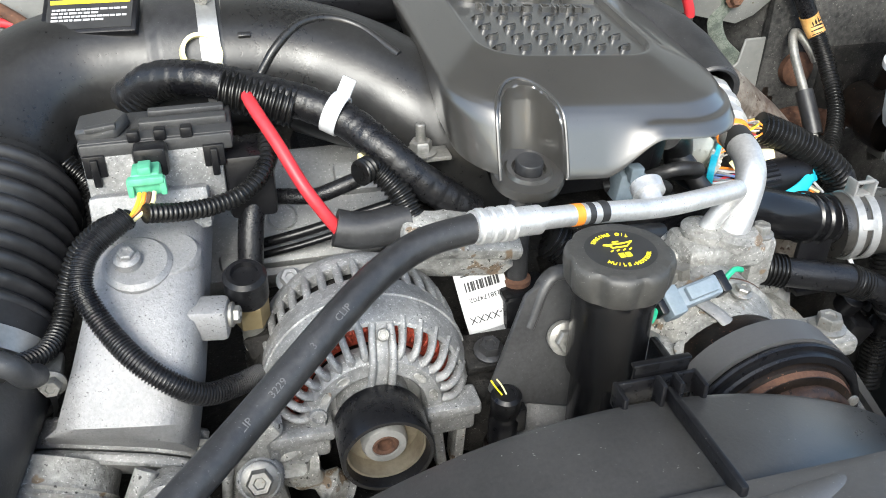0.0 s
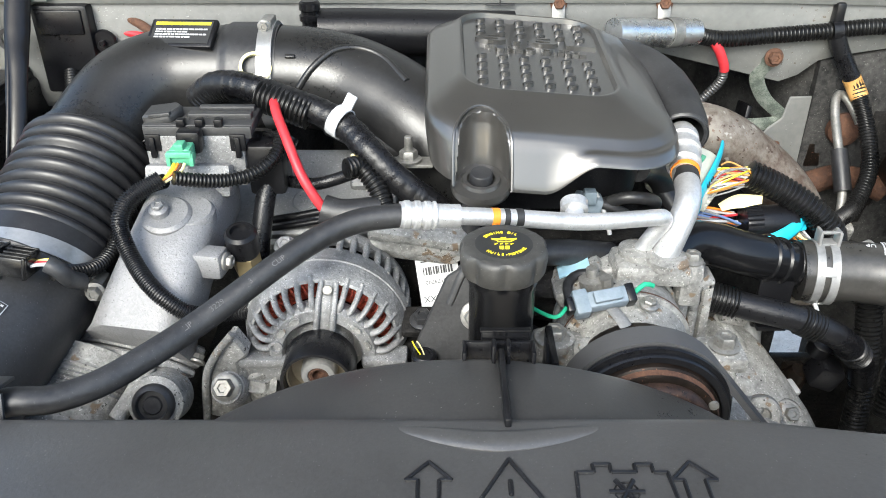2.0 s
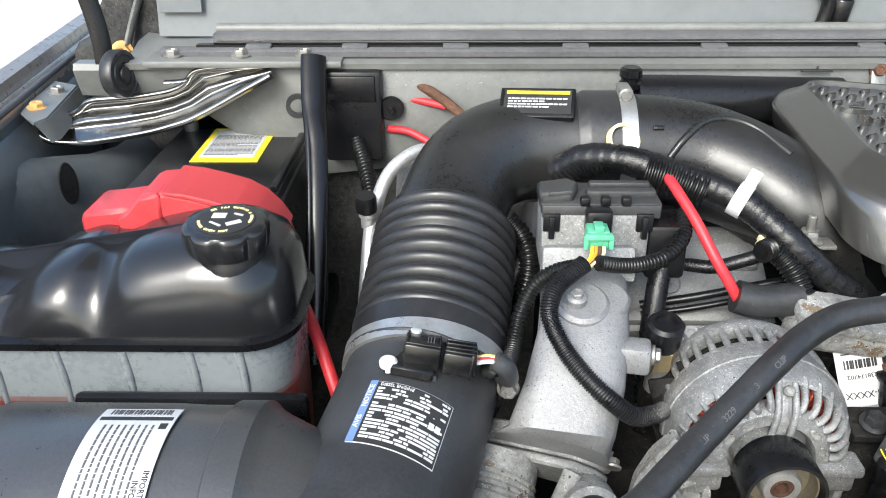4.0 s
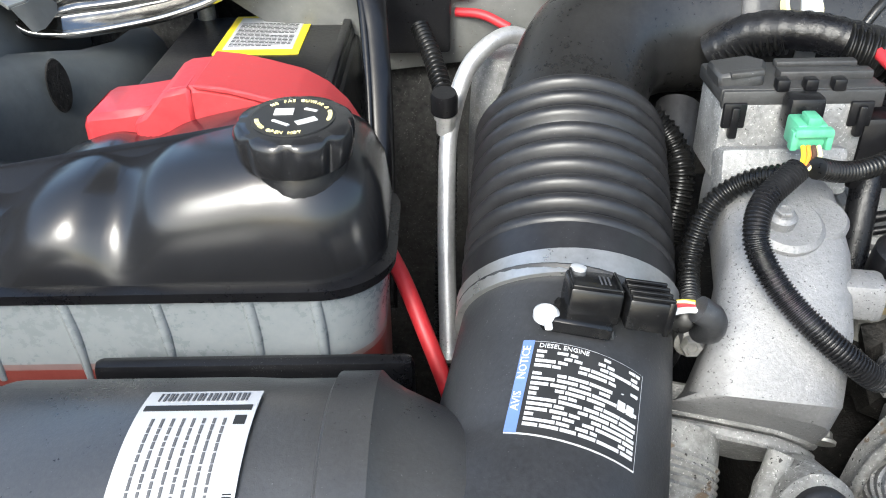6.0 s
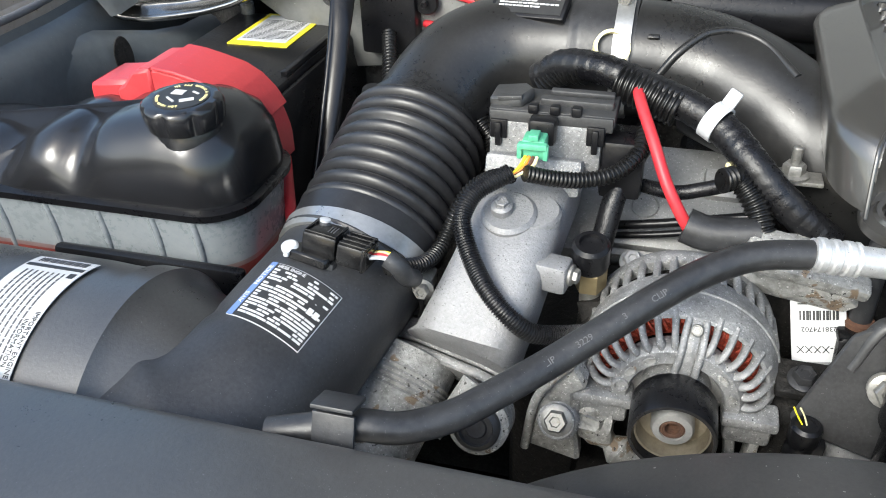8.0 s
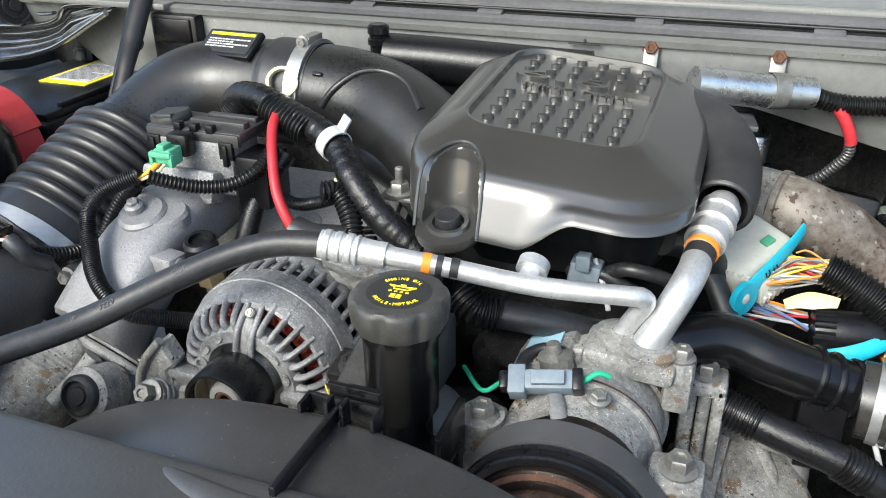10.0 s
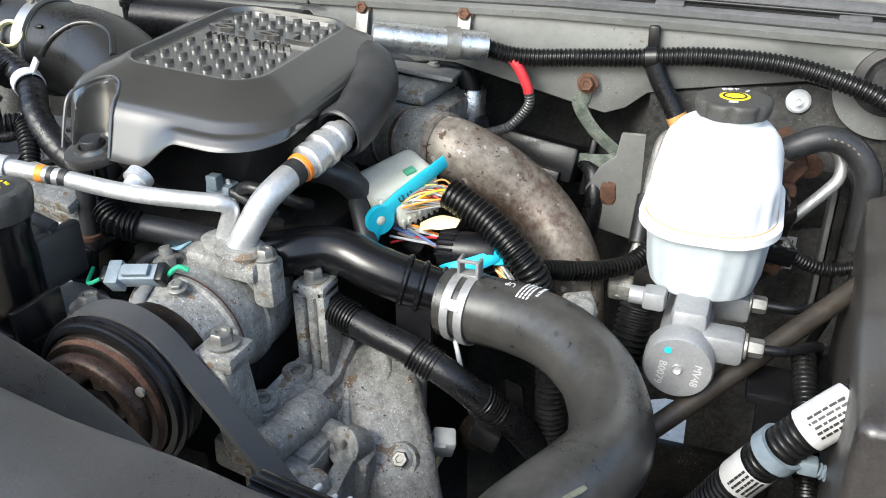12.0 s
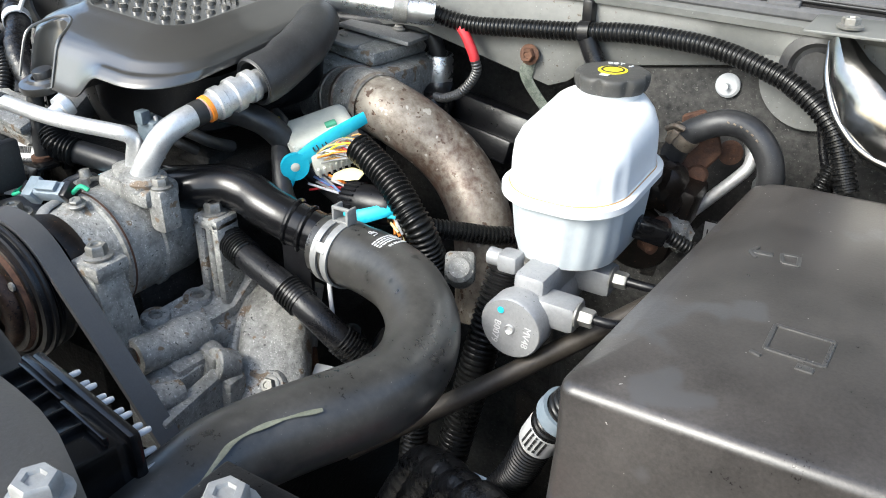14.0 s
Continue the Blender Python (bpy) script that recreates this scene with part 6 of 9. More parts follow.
for k in ((0.434, 0.532, 1.084), (0.482, 0.519, 1.076)), ((0.526, 0.511, 1.068), (0.558, 0.508, 1.054)), ((0.586, 0.513, 1.032), (0.606, 0.524, 1.010)):
    p, q = Vector(k[0]), Vector(k[1])
    part("loom_section", loom_tube([p, p.lerp(q, 0.35), p.lerp(q, 0.7)], 0.0145, 0.0036, 0.07, 18), LOOM, rib_harness, "bare corrugated stretch")
head = thing("cylinder_head", (0.50, 0.51, 0.86), "pitted cast aluminium head cover with a raised flange", "engine casting")
HP = [((0.455, 0.590, 1.000), 0.056, 0.050), ((0.468, 0.562, 1.003), 0.064, 0.054), ((0.482, 0.538, 0.990), 0.070, 0.056), ((0.499, 0.514, 0.970), 0.072, 0.058), ((0.518, 0.489, 0.948), 0.068, 0.058), ((0.533, 0.470, 0.926), 0.064, 0.056), ((0.541, 0.460, 0.896), 0.064, 0.05)]
hump_rows = []
for k, (c, w, h) in enumerate(HP):
    ax = Vector(HP[min(k + 1, 6)][0]) - Vector(HP[max(k - 1, 0)][0])
    hump_rows.append([Vector(p) * (1 + 0.002 * noise.noise(Vector(p) * 60)) for p in boxring(c, w, h, ax, n=36)])
part("hump", loft(hump_rows), DULL, head)
part("apron", loft([[(x - 0.050, y - 0.012, z - 0.060), (x - 0.044, y - 0.012, z - 0.046), (x - 0.022, y - 0.004, z + 0.006), (x - 0.010, y, z + 0.010), (x, y + 0.006, z - 0.05)] for x, y, z in ((0.448, 0.585, 1.016), (0.456, 0.556, 1.016), (0.464, 0.530, 1.004), (0.474, 0.504, 0.984), (0.488, 0.478, 0.960), (0.500, 0.462, 0.935))]), DULL, head, angle=25)
part("flange_edge", tube([(0.434, 0.585, 1.020), (0.441, 0.556, 1.023), (0.449, 0.530, 1.012), (0.459, 0.504, 0.993), (0.474, 0.478, 0.970), (0.490, 0.460, 0.942), (0.505, 0.452, 0.91)], 0.0042, 12, 0.004), DULL, head, "raised cast flange edge")
part("side_rib", tube([(0.468, 0.570, 1.032), (0.482, 0.545, 1.022), (0.495, 0.520, 1.004), (0.510, 0.498, 0.985)], 0.006, 12, 0.004, flat=0.7), DULL, head)
part("bolt_lobe", merge(lathe([(0.019, -0.05), (0.0185, -0.004), (0.016, 0.0), (0.011, 0.001), (0.010, -0.004), (0, -0.004)], aim((0.523, 0.478, 0.972), (0.10, -0.75, 0.65)), 30)), DULL, head)
part("bolt", bolt((0.525, 0.479, 0.974), (0.10, -0.75, 0.65), 0.0075, 0.008), STEEL, head)
part("upper_lug", merge(rbox((0.03, 0.03, 0.014), pose(0.481, 0.568, 1.034, -10, 12), 0.005), bolt((0.480, 0.566, 1.041), (0, -0.2, 1), 0.0065, 0.006)), DULL, head)

# ---- brake unit ----
brake = thing("master_cylinder", (0.745, 0.62, 1.05), "cast aluminium brake master cylinder with a white reservoir", "brake cylinder")
part("cylinder", merge(lathe([(0.0, 0), (0.027, 0), (0.0285, 0.002), (0.0285, 0.022), (0.026, 0.03), (0.022, 0.035), (0.022, 0.16), (0.0, 0.16)], aim((0.744, 0.547, 1.080), (0, 1, 0)), 44), rbox((0.03, 0.12, 0.03), pose(0.747, 0.63, 1.105), 0.006), rbox((0.05, 0.028, 0.026), pose(0.768, 0.578, 1.092), 0.006), rbox((0.05, 0.028, 0.026), pose(0.770, 0.65, 1.092), 0.006)), SMOOTHALU, brake)
for y in (0.574, 0.648):
    part("line_nut", bolt((0.793, y, 1.096), (1, 0, 0), 0.008, 0.014), STEEL, brake)
def res_ring(z, ins, dz=0.0, y0=0.592, y1=0.742, rip=0.0):
    """An outline of the reservoir; rip: shallow upright flutes in its wall."""
    base = outline(0.694 + ins, 0.804 - ins, y0 + ins, y1 - ins, min(0.046, 0.052 - ins), 26)
    out = []
    for i, (x, y) in enumerate(base):
        k = rip * (0.5 + 0.5 * math.cos(i * 2 * math.pi / 6.5))
        d = Vector((0.749 - x, 0.667 - y)).normalized() * k
        out.append((x + d.x, y + d.y, z + dz * (y - 0.667) / 0.075))
    return out
part("reservoir_base", loft([res_ring(1.112, 0.018), res_ring(1.116, 0.010), res_ring(1.130, 0.006, rip=0.0016), res_ring(1.168, 0.003, rip=0.0016), res_ring(1.179, 0.003)]), MILKLOW, brake, "bluish white lower half of the reservoir")
part("reservoir_seam", loft([res_ring(1.175, 0.0, 0.004), res_ring(1.176, -0.0035, 0.004), res_ring(1.182, -0.0035, 0.004), res_ring(1.184, 0.002, 0.004)]), MILK, brake)
part("seam_dirt", loft([res_ring(1.1822, -0.0028, 0.004), res_ring(1.1832, 0.0008, 0.004), res_ring(1.1846, 0.0014, 0.004)], caps=False), TAN, brake, "brown dirt in the seam")
part("reservoir_top", loft([res_ring(1.180, 0.002, 0.004, rip=0.0020), res_ring(1.203, 0.002, 0.004, rip=0.0020), res_ring(1.212, 0.0025, 0.006, rip=0.0010), res_ring(1.219, 0.0035, 0.008), res_ring(1.2285, 0.007, 0.011), res_ring(1.2345, 0.013, 0.014), res_ring(1.2375, 0.019, 0.015), res_ring(1.2395, 0.027, 0.015), res_ring(1.2415, 0.040, 0.015)]), MILK, brake)
part("neck", lathe([(0.026, 0), (0.026, 0.012)], aim((0.753, 0.702, 1.238), (0, 0, 1)), 32), MILK, brake)
rcap = part("cap", fluted(0.0335, 0.015, aim((0.753, 0.702, 1.250), (0, 0, 1)), 8, 0.09), CAPGREY, brake, "dusty dark ribbed brake fluid cap")
part("yellow_disc", lathe([(0.013, 0), (0.013, 0.0008), (0, 0.001)], pose(0.753, 0.702, 1.265), 32), YELLOW, rcap, "yellow ringed symbol")

fuse = thing("fuse_box", (1.0, 0.55, 0.98), "large black plastic fuse box lid with moulded symbols", "fuse box")
rings = []
for z, ins in ((1.00, -0.004), (1.120, 0.0), (1.1605, 0.0), (1.1650, 0.0006), (1.1682, 0.003), (1.1705, 0.016), (1.1720, 0.021), (1.1735, 0.030), (1.176, 0.060)):
    ring = []
    for x, y in outline(0.853 + ins, 1.055 - ins * 0.1, 0.392 + ins * 2.2, 0.748 - ins * 0.15, 0.010, 6):
        back = (y - 0.392) / 0.356
        ring.append((x + (0.0255 * back - 0.45 * ins * back) * min(1.0, (1.055 - x) / 0.2), y, z + 0.02 * (x - 0.9) + 0.004 * back))
    rings.append(ring)
part("lid", loft(rings), FUSELID, fuse, angle=50)
hose("booster_hose", [(0.79, 0.79, 1.165), (0.800, 0.787, 1.188), (0.818, 0.788, 1.201), (0.837, 0.791, 1.208), (0.857, 0.794, 1.204), (0.874, 0.793, 1.189), (0.884, 0.792, 1.163), (0.885, 0.79, 1.1)], 0.0125, RUBBER, "black reinforced brake booster hose")
hose("steel_line", [(0.812, 0.800, 1.196), (0.830, 0.812, 1.198), (0.850, 0.818, 1.190), (0.859, 0.817, 1.175), (0.859, 0.814, 1.161), (0.852, 0.812, 1.150), (0.832, 0.808, 1.126), (0.805, 0.803, 1.094)], 0.0062, PIPE, "plain pale grey hydraulic line", "pipe")

# ---- air sensor, labels and small fittings on the intake ----
MP, MA = Vector((-0.2095, 0.39, 1.123)), Vector((0.0225, 0.085, 0.020))
def on_maf(bm):
    bmesh.ops.translate(bm, verts=bm.verts[:], vec=(0.0015, 0.0045, 0))
    return on_cylinder(bm, MP, MA, (0, 0, 1), 0.0622)
part("label_border", on_maf(sheet(-0.0185, 0.0450, -0.0435, 0.0112, 0.0006)), WHITE, maf, "pale label border")
part("label", on_maf(sheet(-0.0125, 0.0442, -0.0428, 0.0105, 0.0011)), INK, maf, "black warning label with white print")
part("small_print", on_maf(merge(print_rows(-0.0105, 0.0425, 0.0045, 0.0029, 4, 0.0017, 5, 0.0011, long=3), print_rows(-0.0105, 0.028, -0.0090, 0.0029, 2, 0.0017, 6, 0.0011, long=3), print_rows(-0.0105, 0.0425, -0.0150, 0.0029, 9, 0.0017, 7, 0.0011, long=3), rbox((0.048, 0.0005, 0.0004), pose(0.010, -0.0068, 0.0013), 0))), WHITE, maf)
part("heading", on_maf(merge(letters("DIESEL ENGINE", 0.0036, pose(-0.010, 0.0080, 0.0013), 0.0002, "LEFT"), print_rows(0.022, 0.0425, 0.008, 0.003, 1, 0.0016, 8, 0.0011, long=3))), WHITE, maf)
part("label_edge", on_maf(sheet(-0.0183, -0.0125, -0.0432, 0.011, 0.0014, 4, 6)), BLUEPRINT, maf, "blue printed edge")
part("edge_word", on_maf(merge(letters("NOTICE", 0.0056, pose(-0.0154, -0.0030, 0.0016, 0, 0, 90), 0.0002), letters("AVIS", 0.0056, pose(-0.0154, -0.026, 0.0016, 0, 0, 90), 0.0002))), WHITE, maf)
part("book_symbol", on_maf(merge(rbox((0.0040, 0.0052, 0.0005), pose(0.0335, -0.014, 0.0014), 0.0), rbox((0.0040, 0.0052, 0.0005), pose(0.0385, -0.014, 0.0014), 0.0))), WHITE, maf)
sensor = thing("air_flow_sensor", (-0.19, 0.418, 1.185), "black air flow sensor screwed into the intake tube", "sensor")
SF = Matrix.Translation((-0.190, 0.4120, 1.1985)) @ Euler((radians(-10), radians(8), radians(-3))).to_matrix().to_4x4()
part("base", slab([(-0.025, -0.014), (0.010, -0.017), (0.012, 0.008), (0.006, 0.024), (-0.014, 0.024), (-0.018, 0.004), (-0.026, -0.004)], 0.008, SF @ pose(0, 0, -0.014), 0.0015), GLOSS, sensor)
part("foot", rbox((0.034, 0.030, 0.012), SF @ pose(-0.003, 0.004, -0.016), 0.004), CANVAS, sensor)
part("body", merge(rbox((0.027, 0.026, 0.018), SF @ pose(0, 0.002, 0.001), 0.002), rbox((0.025, 0.0016, 0.002), SF @ pose(0, -0.009, 0.0105), 0.0006), rbox((0.0016, 0.022, 0.002), SF @ pose(-0.0115, 0.002, 0.0105), 0.0006), rbox((0.0016, 0.024, 0.002), SF @ pose(0.012, 0.002, 0.0105), 0.0006)), GLOSS, sensor)
part("plug", merge(rbox((0.024, 0.025, 0.017), SF @ pose(0.0275, -0.002, 0.001), 0.002), rbox((0.003, 0.026, 0.019), SF @ pose(0.0365, -0.002, 0.001), 0.001)), GLOSS, sensor)
for y in (-0.012, -0.0055, 0.0015, 0.008):
    part("plug_ridge", rbox((0.022, 0.0022, 0.0022), SF @ pose(0.0275, y, 0.0102), 0.0007), GLOSS, sensor)
part("plug_print", merge(*[rbox((0.0008, 0.010, 0.0004), SF @ pose(0.003 + 0.0022 * k, 0.003, 0.0103), 0) for k in range(3)]), SEAL, sensor)
part("screw", merge(lathe([(0.0066, 0), (0.0066, 0.003), (0.0050, 0.0044), (0, 0.0044)], aim((-0.214, 0.404, 1.1945), (0.05, -0.15, 1)), 20), rbox((0.004, 0.006, 0.003), pose(-0.2135, 0.397, 1.1945), 0.001)), PALE, sensor)
part("screw", lathe([(0.0042, 0), (0.0042, 0.0025), (0, 0.0034)], SF @ pose(-0.007, 0.0145, 0.009), 18), PALE, sensor)
wires("wire", sensor, [SF @ Vector((0.039, -0.008 + 0.003 * i, 0.002)) for i in range(5)], [(-0.134, 0.404 + 0.0015 * i, 1.196) for i in range(5)], 0.002, 0.0013, (WHITE, PALE, RED, CREAM, YELLOW))
part("tape_end", tube([(-0.138, 0.404, 1.198), (-0.130, 0.404, 1.192), (-0.127, 0.410, 1.180), (-0.126, 0.425, 1.168)], 0.0072, 14, 0.004), CANVAS, sensor)
part("clamp_screw", merge(rbox((0.012, 0.022, 0.016), pose(-0.126, 0.455, 1.146, 0, 15), 0.003), bolt((-0.125, 0.443, 1.146), (0, -1, 0.1), 0.0065, 0.008)), STEEL, bellows)
part("grommet_ring", lathe([(0.0655, -0.004), (0.0675, 0.0), (0.0655, 0.004)], aim((-0.1925, 0.461, 1.1385), (0.02, 0.085, 0.03)), 56, cap=False), RUBBER, bellows)

plate = part("data_plate", rbox((0.072, 0.036, 0.007), Matrix.Translation((-0.090, 0.682, 1.302)) @ Euler((radians(34), radians(-2), radians(-10))).to_matrix().to_4x4(), 0.002), PLASTIC, intake, "raised black plate with printed sticker")
PF = Matrix.Translation((-0.090, 0.6802, 1.3053)) @ Euler((radians(34), radians(-2), radians(-10))).to_matrix().to_4x4()
part("sticker", rbox((0.064, 0.029, 0.0008), PF, 0), INK, plate)
part("sticker_print", merge(turned(print_rows(-0.028, 0.028, 0.003, 0.0033, 4, 0.0016, 4, 0.0006), PF)), WHITE, plate)
part("sticker_band", rbox((0.060, 0.0035, 0.0006), PF @ pose(0, 0.0105, 0.0006), 0), YELLOW, plate)
OA = [(0.005, 0.70, 1.252), (0.04, 0.698, 1.250), (0.08, 0.69, 1.243), (0.12, 0.67, 1.23), (0.16, 0.63, 1.205)]
def on_outlet(x, phi):
    """A point on the skin of the outlet duct: phi degrees up from the front."""
    c = [float(np.interp(x, [p[0] for p in OA], [p[k] for p in OA])) for k in (1, 2)]
    return (x, c[0] - 0.0532 * math.cos(radians(phi)), c[1] + 0.0532 * math.sin(radians(phi)))
part("mould_rib", tube([on_outlet(x, p) for x, p in ((0.030, 8), (0.045, 32), (0.066, 58), (0.090, 75), (0.115, 80), (0.140, 74))], 0.0036, 10, 0.004), DUCT, intake)
part("index_mark", rbox((0.010, 0.004, 0.003), pose(0.022, 0.658, 1.287, 40), 0.0008), DUCT, intake)
part("inlet_collar", tube([(-0.1775, 0.596, 1.196), (-0.1735, 0.616, 1.206)], 0.0572, 44, 0.004), DUCT, intake)
part("drain_tube", tube([(0.06, 0.662, 1.215), (0.10, 0.632, 1.21), (0.15, 0.61, 1.20), (0.19, 0.60, 1.19)], 0.016, 16, 0.006), DUCT, intake)

CP = Vector((-0.345, 0.325, 1.082))
def on_can(bm):
    return on_cylinder(bm, CP, (1, 0, 0), (0, 0, 1), 0.1092)
part("label", on_can(sheet(-0.036, 0.085, -0.056, -0.004, 0.0012, 24, 4)), WHITE, canister, "white information label with black print")
for k in range(19):
    part("barcode_bar", on_can(sheet(-0.033, -0.026, -0.050 + 0.0022 * k, -0.050 + 0.0022 * k + 0.0012 * (0.6 + 0.6 * ((k * 7) % 3) / 2), 0.0017, 3, 1)), SEAL, canister)
part("small_print", on_can(print_rows(-0.012, 0.08, -0.016, 0.0045, 8, 0.0012, 11, 0.0012)), SEAL, canister)
part("heading", on_can(letters("IMPORTANT ENGINE", 0.0052, pose(0.052, -0.0075, 0.0014), 0.0002)), INK, canister)
part("heading", on_can(letters("INFORMATION", 0.0052, pose(0.052, -0.0125, 0.0014), 0.0002)), INK, canister)
part("rule", on_can(sheet(-0.022, -0.018, -0.054, -0.006, 0.0016, 2, 2)), INK, canister)
part("emblem", on_can(sheet(-0.014, -0.008, -0.012, -0.007, 0.0016, 2, 2)), INK, canister)

# ---- tank, battery and left side ----
TC = aim((-0.348, 0.502, 1.2627), (0, -0.05, 1))
part("disc", lathe([(0.0235, -0.0006), (0.0235, 0.0004), (0, 0.0006)], TC, 40), INK, tcap)
part("ring_print", merge(arc_words("NE PAS OUVRIR A CHAUD", 0.0205, 60, 0.0036, TC @ pose(0, 0, 0.0008), False), arc_words("NEVER OPEN HOT", 0.0205, 240, 0.0036, TC @ pose(0, 0, 0.0008), True)), CREAM, tcap)
part("symbol", merge(rbox((0.011, 0.008, 0.0006), TC @ pose(-0.006, 0.006, 0.0008), 0), rbox((0.012, 0.005, 0.0006), TC @ pose(0.008, -0.006, 0.0008, 0, 0, 30), 0), rbox((0.008, 0.002, 0.0006), TC @ pose(0.009, 0.008, 0.0008, 0, 0, -25), 0), rbox((0.012, 0.002, 0.0006), TC @ pose(-0.006, -0.008, 0.0008, 0, 0, -35), 0)), WHITE, tcap)
for i, x in enumerate((-0.60, -0.545, -0.49, -0.435, -0.38, -0.34)):
    part("mould_rib", tube([(x - 0.002, 0.4705, 1.162), (x, 0.4715, 1.13), (x, 0.4735, 1.10)], lambda s, t: 0.0042 - 0.0015 * s / t, 10, 0.008), TANKLOW, tank)
part("level_mark", rbox((0.024, 0.0012, 0.003), pose(-0.335, 0.4690, 1.105, 0, 20), 0), PALE, tank)
part("post", merge(lathe([(0.009, 0), (0.009, 0.012), (0.007, 0.014), (0, 0.014)], pose(-0.50, 0.90, 1.204), 20), bolt((-0.50, 0.90, 1.217), (0, 0, 1), 0.006, 0.006)), STEEL, battery)
part("fine_print", turned(print_rows(-0.028, 0.028, 0.034, 0.0042, 17, 0.0011, 21, 0.0), pose(-0.4305, 0.838, 1.2058)), INK, battery)
part("side_label", box(-0.47, -0.40, 0.668, 0.684, 1.2035, 1.2050, 0), INK, battery)
part("side_label_mark", box(-0.468, -0.445, 0.670, 0.682, 1.2048, 1.2056, 0), WHITE, battery)
part("vent_ridge", box(-0.36, -0.352, 0.70, 0.90, 1.203, 1.210, 0.002), PLASTIC, battery)
tray = single("battery_tray", merge(box(-0.55, -0.33, 0.64, 0.93, 0.96, 0.998, 0.006), box(-0.552, -0.540, 0.64, 0.93, 0.96, 1.06, 0.004)), PLASTIC, "black plastic battery tray", "tray")
part("lid_rib", box(-0.318, -0.262, 0.846, 0.852, 1.255, 1.285, 0.002), PLASTIC, relay)
part("lug", merge(lathe([(0.013, -0.004), (0.015, 0.0), (0.013, 0.004)], aim((-0.245, 0.862, 1.243), (0, -1, 0)), 24), bolt((-0.245, 0.856, 1.243), (0, -1, 0), 0.004, 0.008, False)), PLASTIC, relay)
hose("red_cable", [(-0.25, 0.88, 1.268), (-0.215, 0.875, 1.268), (-0.185, 0.86, 1.255), (-0.16, 0.84, 1.24)], 0.006, RUST, "brownish red cable leaving the relay box", "cable")
hose("red_cable", [(-0.25, 0.88, 1.252), (-0.215, 0.872, 1.25), (-0.18, 0.86, 1.246)], 0.0045, REDW, "bright red cable leaving the relay box", "cable")
hose("red_cable", [(-0.25, 0.87, 1.215), (-0.225, 0.86, 1.215), (-0.20, 0.85, 1.205)], 0.0045, REDW, "short red cable below the relay box", "cable")
hose("red_cable", [(-0.335, 0.64, 1.14), (-0.30, 0.57, 1.120), (-0.278, 0.53, 1.085), (-0.262, 0.505, 1.05), (-0.25, 0.49, 1.01)], 0.006, REDW, "red battery cable running down beside the tank", "cable")
hose("wiring_loom", [(-0.285, 0.84, 1.21), (-0.272, 0.80, 1.19), (-0.262, 0.76, 1.16), (-0.262, 0.70, 1.10), (-0.265, 0.66, 1.04), (-0.265, 0.62, 0.98)], 0.0085, LOOM, "corrugated black loom behind the bellows", "wiring", 0.0048)
charge = thing("service_pipe", (-0.25, 0.70, 1.1), "thin aluminium pipe with a black service cap", "pipe")
part("pipe", tube([(-0.17, 0.79, 1.20), (-0.205, 0.775, 1.222), (-0.240, 0.75, 1.205), (-0.258, 0.725, 1.16), (-0.262, 0.69, 1.12), (-0.263, 0.64, 1.07), (-0.262, 0.58, 1.02)], 0.0075, 16, 0.005), PIPE, charge)
part("valve", lathe([(0.008, 0), (0.008, 0.014), (0.010, 0.015), (0.010, 0.02)], aim((-0.262, 0.722, 1.155), (0, -0.2, 1)), 20), PIPE, charge)
part("valve_cap", lathe([(0.0115, 0), (0.0115, 0.014), (0.010, 0.018), (0, 0.018)], aim((-0.263, 0.718, 1.176), (0, -0.2, 1)), 24), PLASTIC, charge, "black knurled cap")
hose("accumulator", [(-0.20, 0.80, 1.20), (-0.205, 0.80, 1.12), (-0.205, 0.80, 1.0)], 0.035, ALU, "dull aluminium canister behind the duct", "canister", n=28)
hose("wiring_loom", [(-0.12, 0.61, 1.215), (-0.105, 0.60, 1.20), (-0.10, 0.58, 1.18), (-0.11, 0.56, 1.14)], 0.009, LOOM, "short corrugated loom beside the bellows", "wiring", 0.0045)
hose("breather_hose", [(-0.14, 0.60, 1.12), (-0.10, 0.62, 1.17), (-0.085, 0.66, 1.20)], 0.017, RUBBER, "black breather hose between bellows and module")

# ---- harness clips and centre clutter ----
clip = thing("harness_clip", (0.081, 0.57, 1.245), "white plastic band clip on the taped harness", "clip")
HC = aim((0.079, 0.576, 1.249), (0.75, -0.45, -0.30))
part("band", lathe([(0.0142, -0.006), (0.0155, -0.006), (0.0155, 0.006), (0.0142, 0.006), (0.0142, -0.006)], HC, 28, cap=False), PALE, clip)
part("tail", rbox((0.011, 0.016, 0.003), HC @ pose(0.008, 0.019, 0.0, 0, 90, -25), 0.001), PALE, clip)
part("corrugated_sleeve", loom_tube([(0.00, 0.60, 1.266), (0.02, 0.594, 1.262), (0.05, 0.585, 1.253)], 0.0142, 0.0048, n=18), LOOM, thick_harness, "bare corrugated sleeve")
part("corrugated_sleeve", loom_tube([(-0.068, 0.642, 1.246), (-0.050, 0.634, 1.262), (-0.030, 0.623, 1.268)], 0.0135, 0.0048, n=18), LOOM, thick_harness, "bare corrugated end")
hose("wiring_loom", [(0.088, 0.530, 1.222), (0.10, 0.538, 1.220), (0.115, 0.528, 1.205), (0.125, 0.515, 1.185), (0.14, 0.505, 1.16)], 0.009, LOOM, "corrugated loom under the thick harness", "wiring", 0.0042)
hose("taped_branch", [(0.03, 0.56, 1.195), (0.055, 0.548, 1.198), (0.075, 0.548, 1.203), (0.095, 0.545, 1.212)], 0.006, TAPE, "taped wire branch over the grey cover", "wiring")
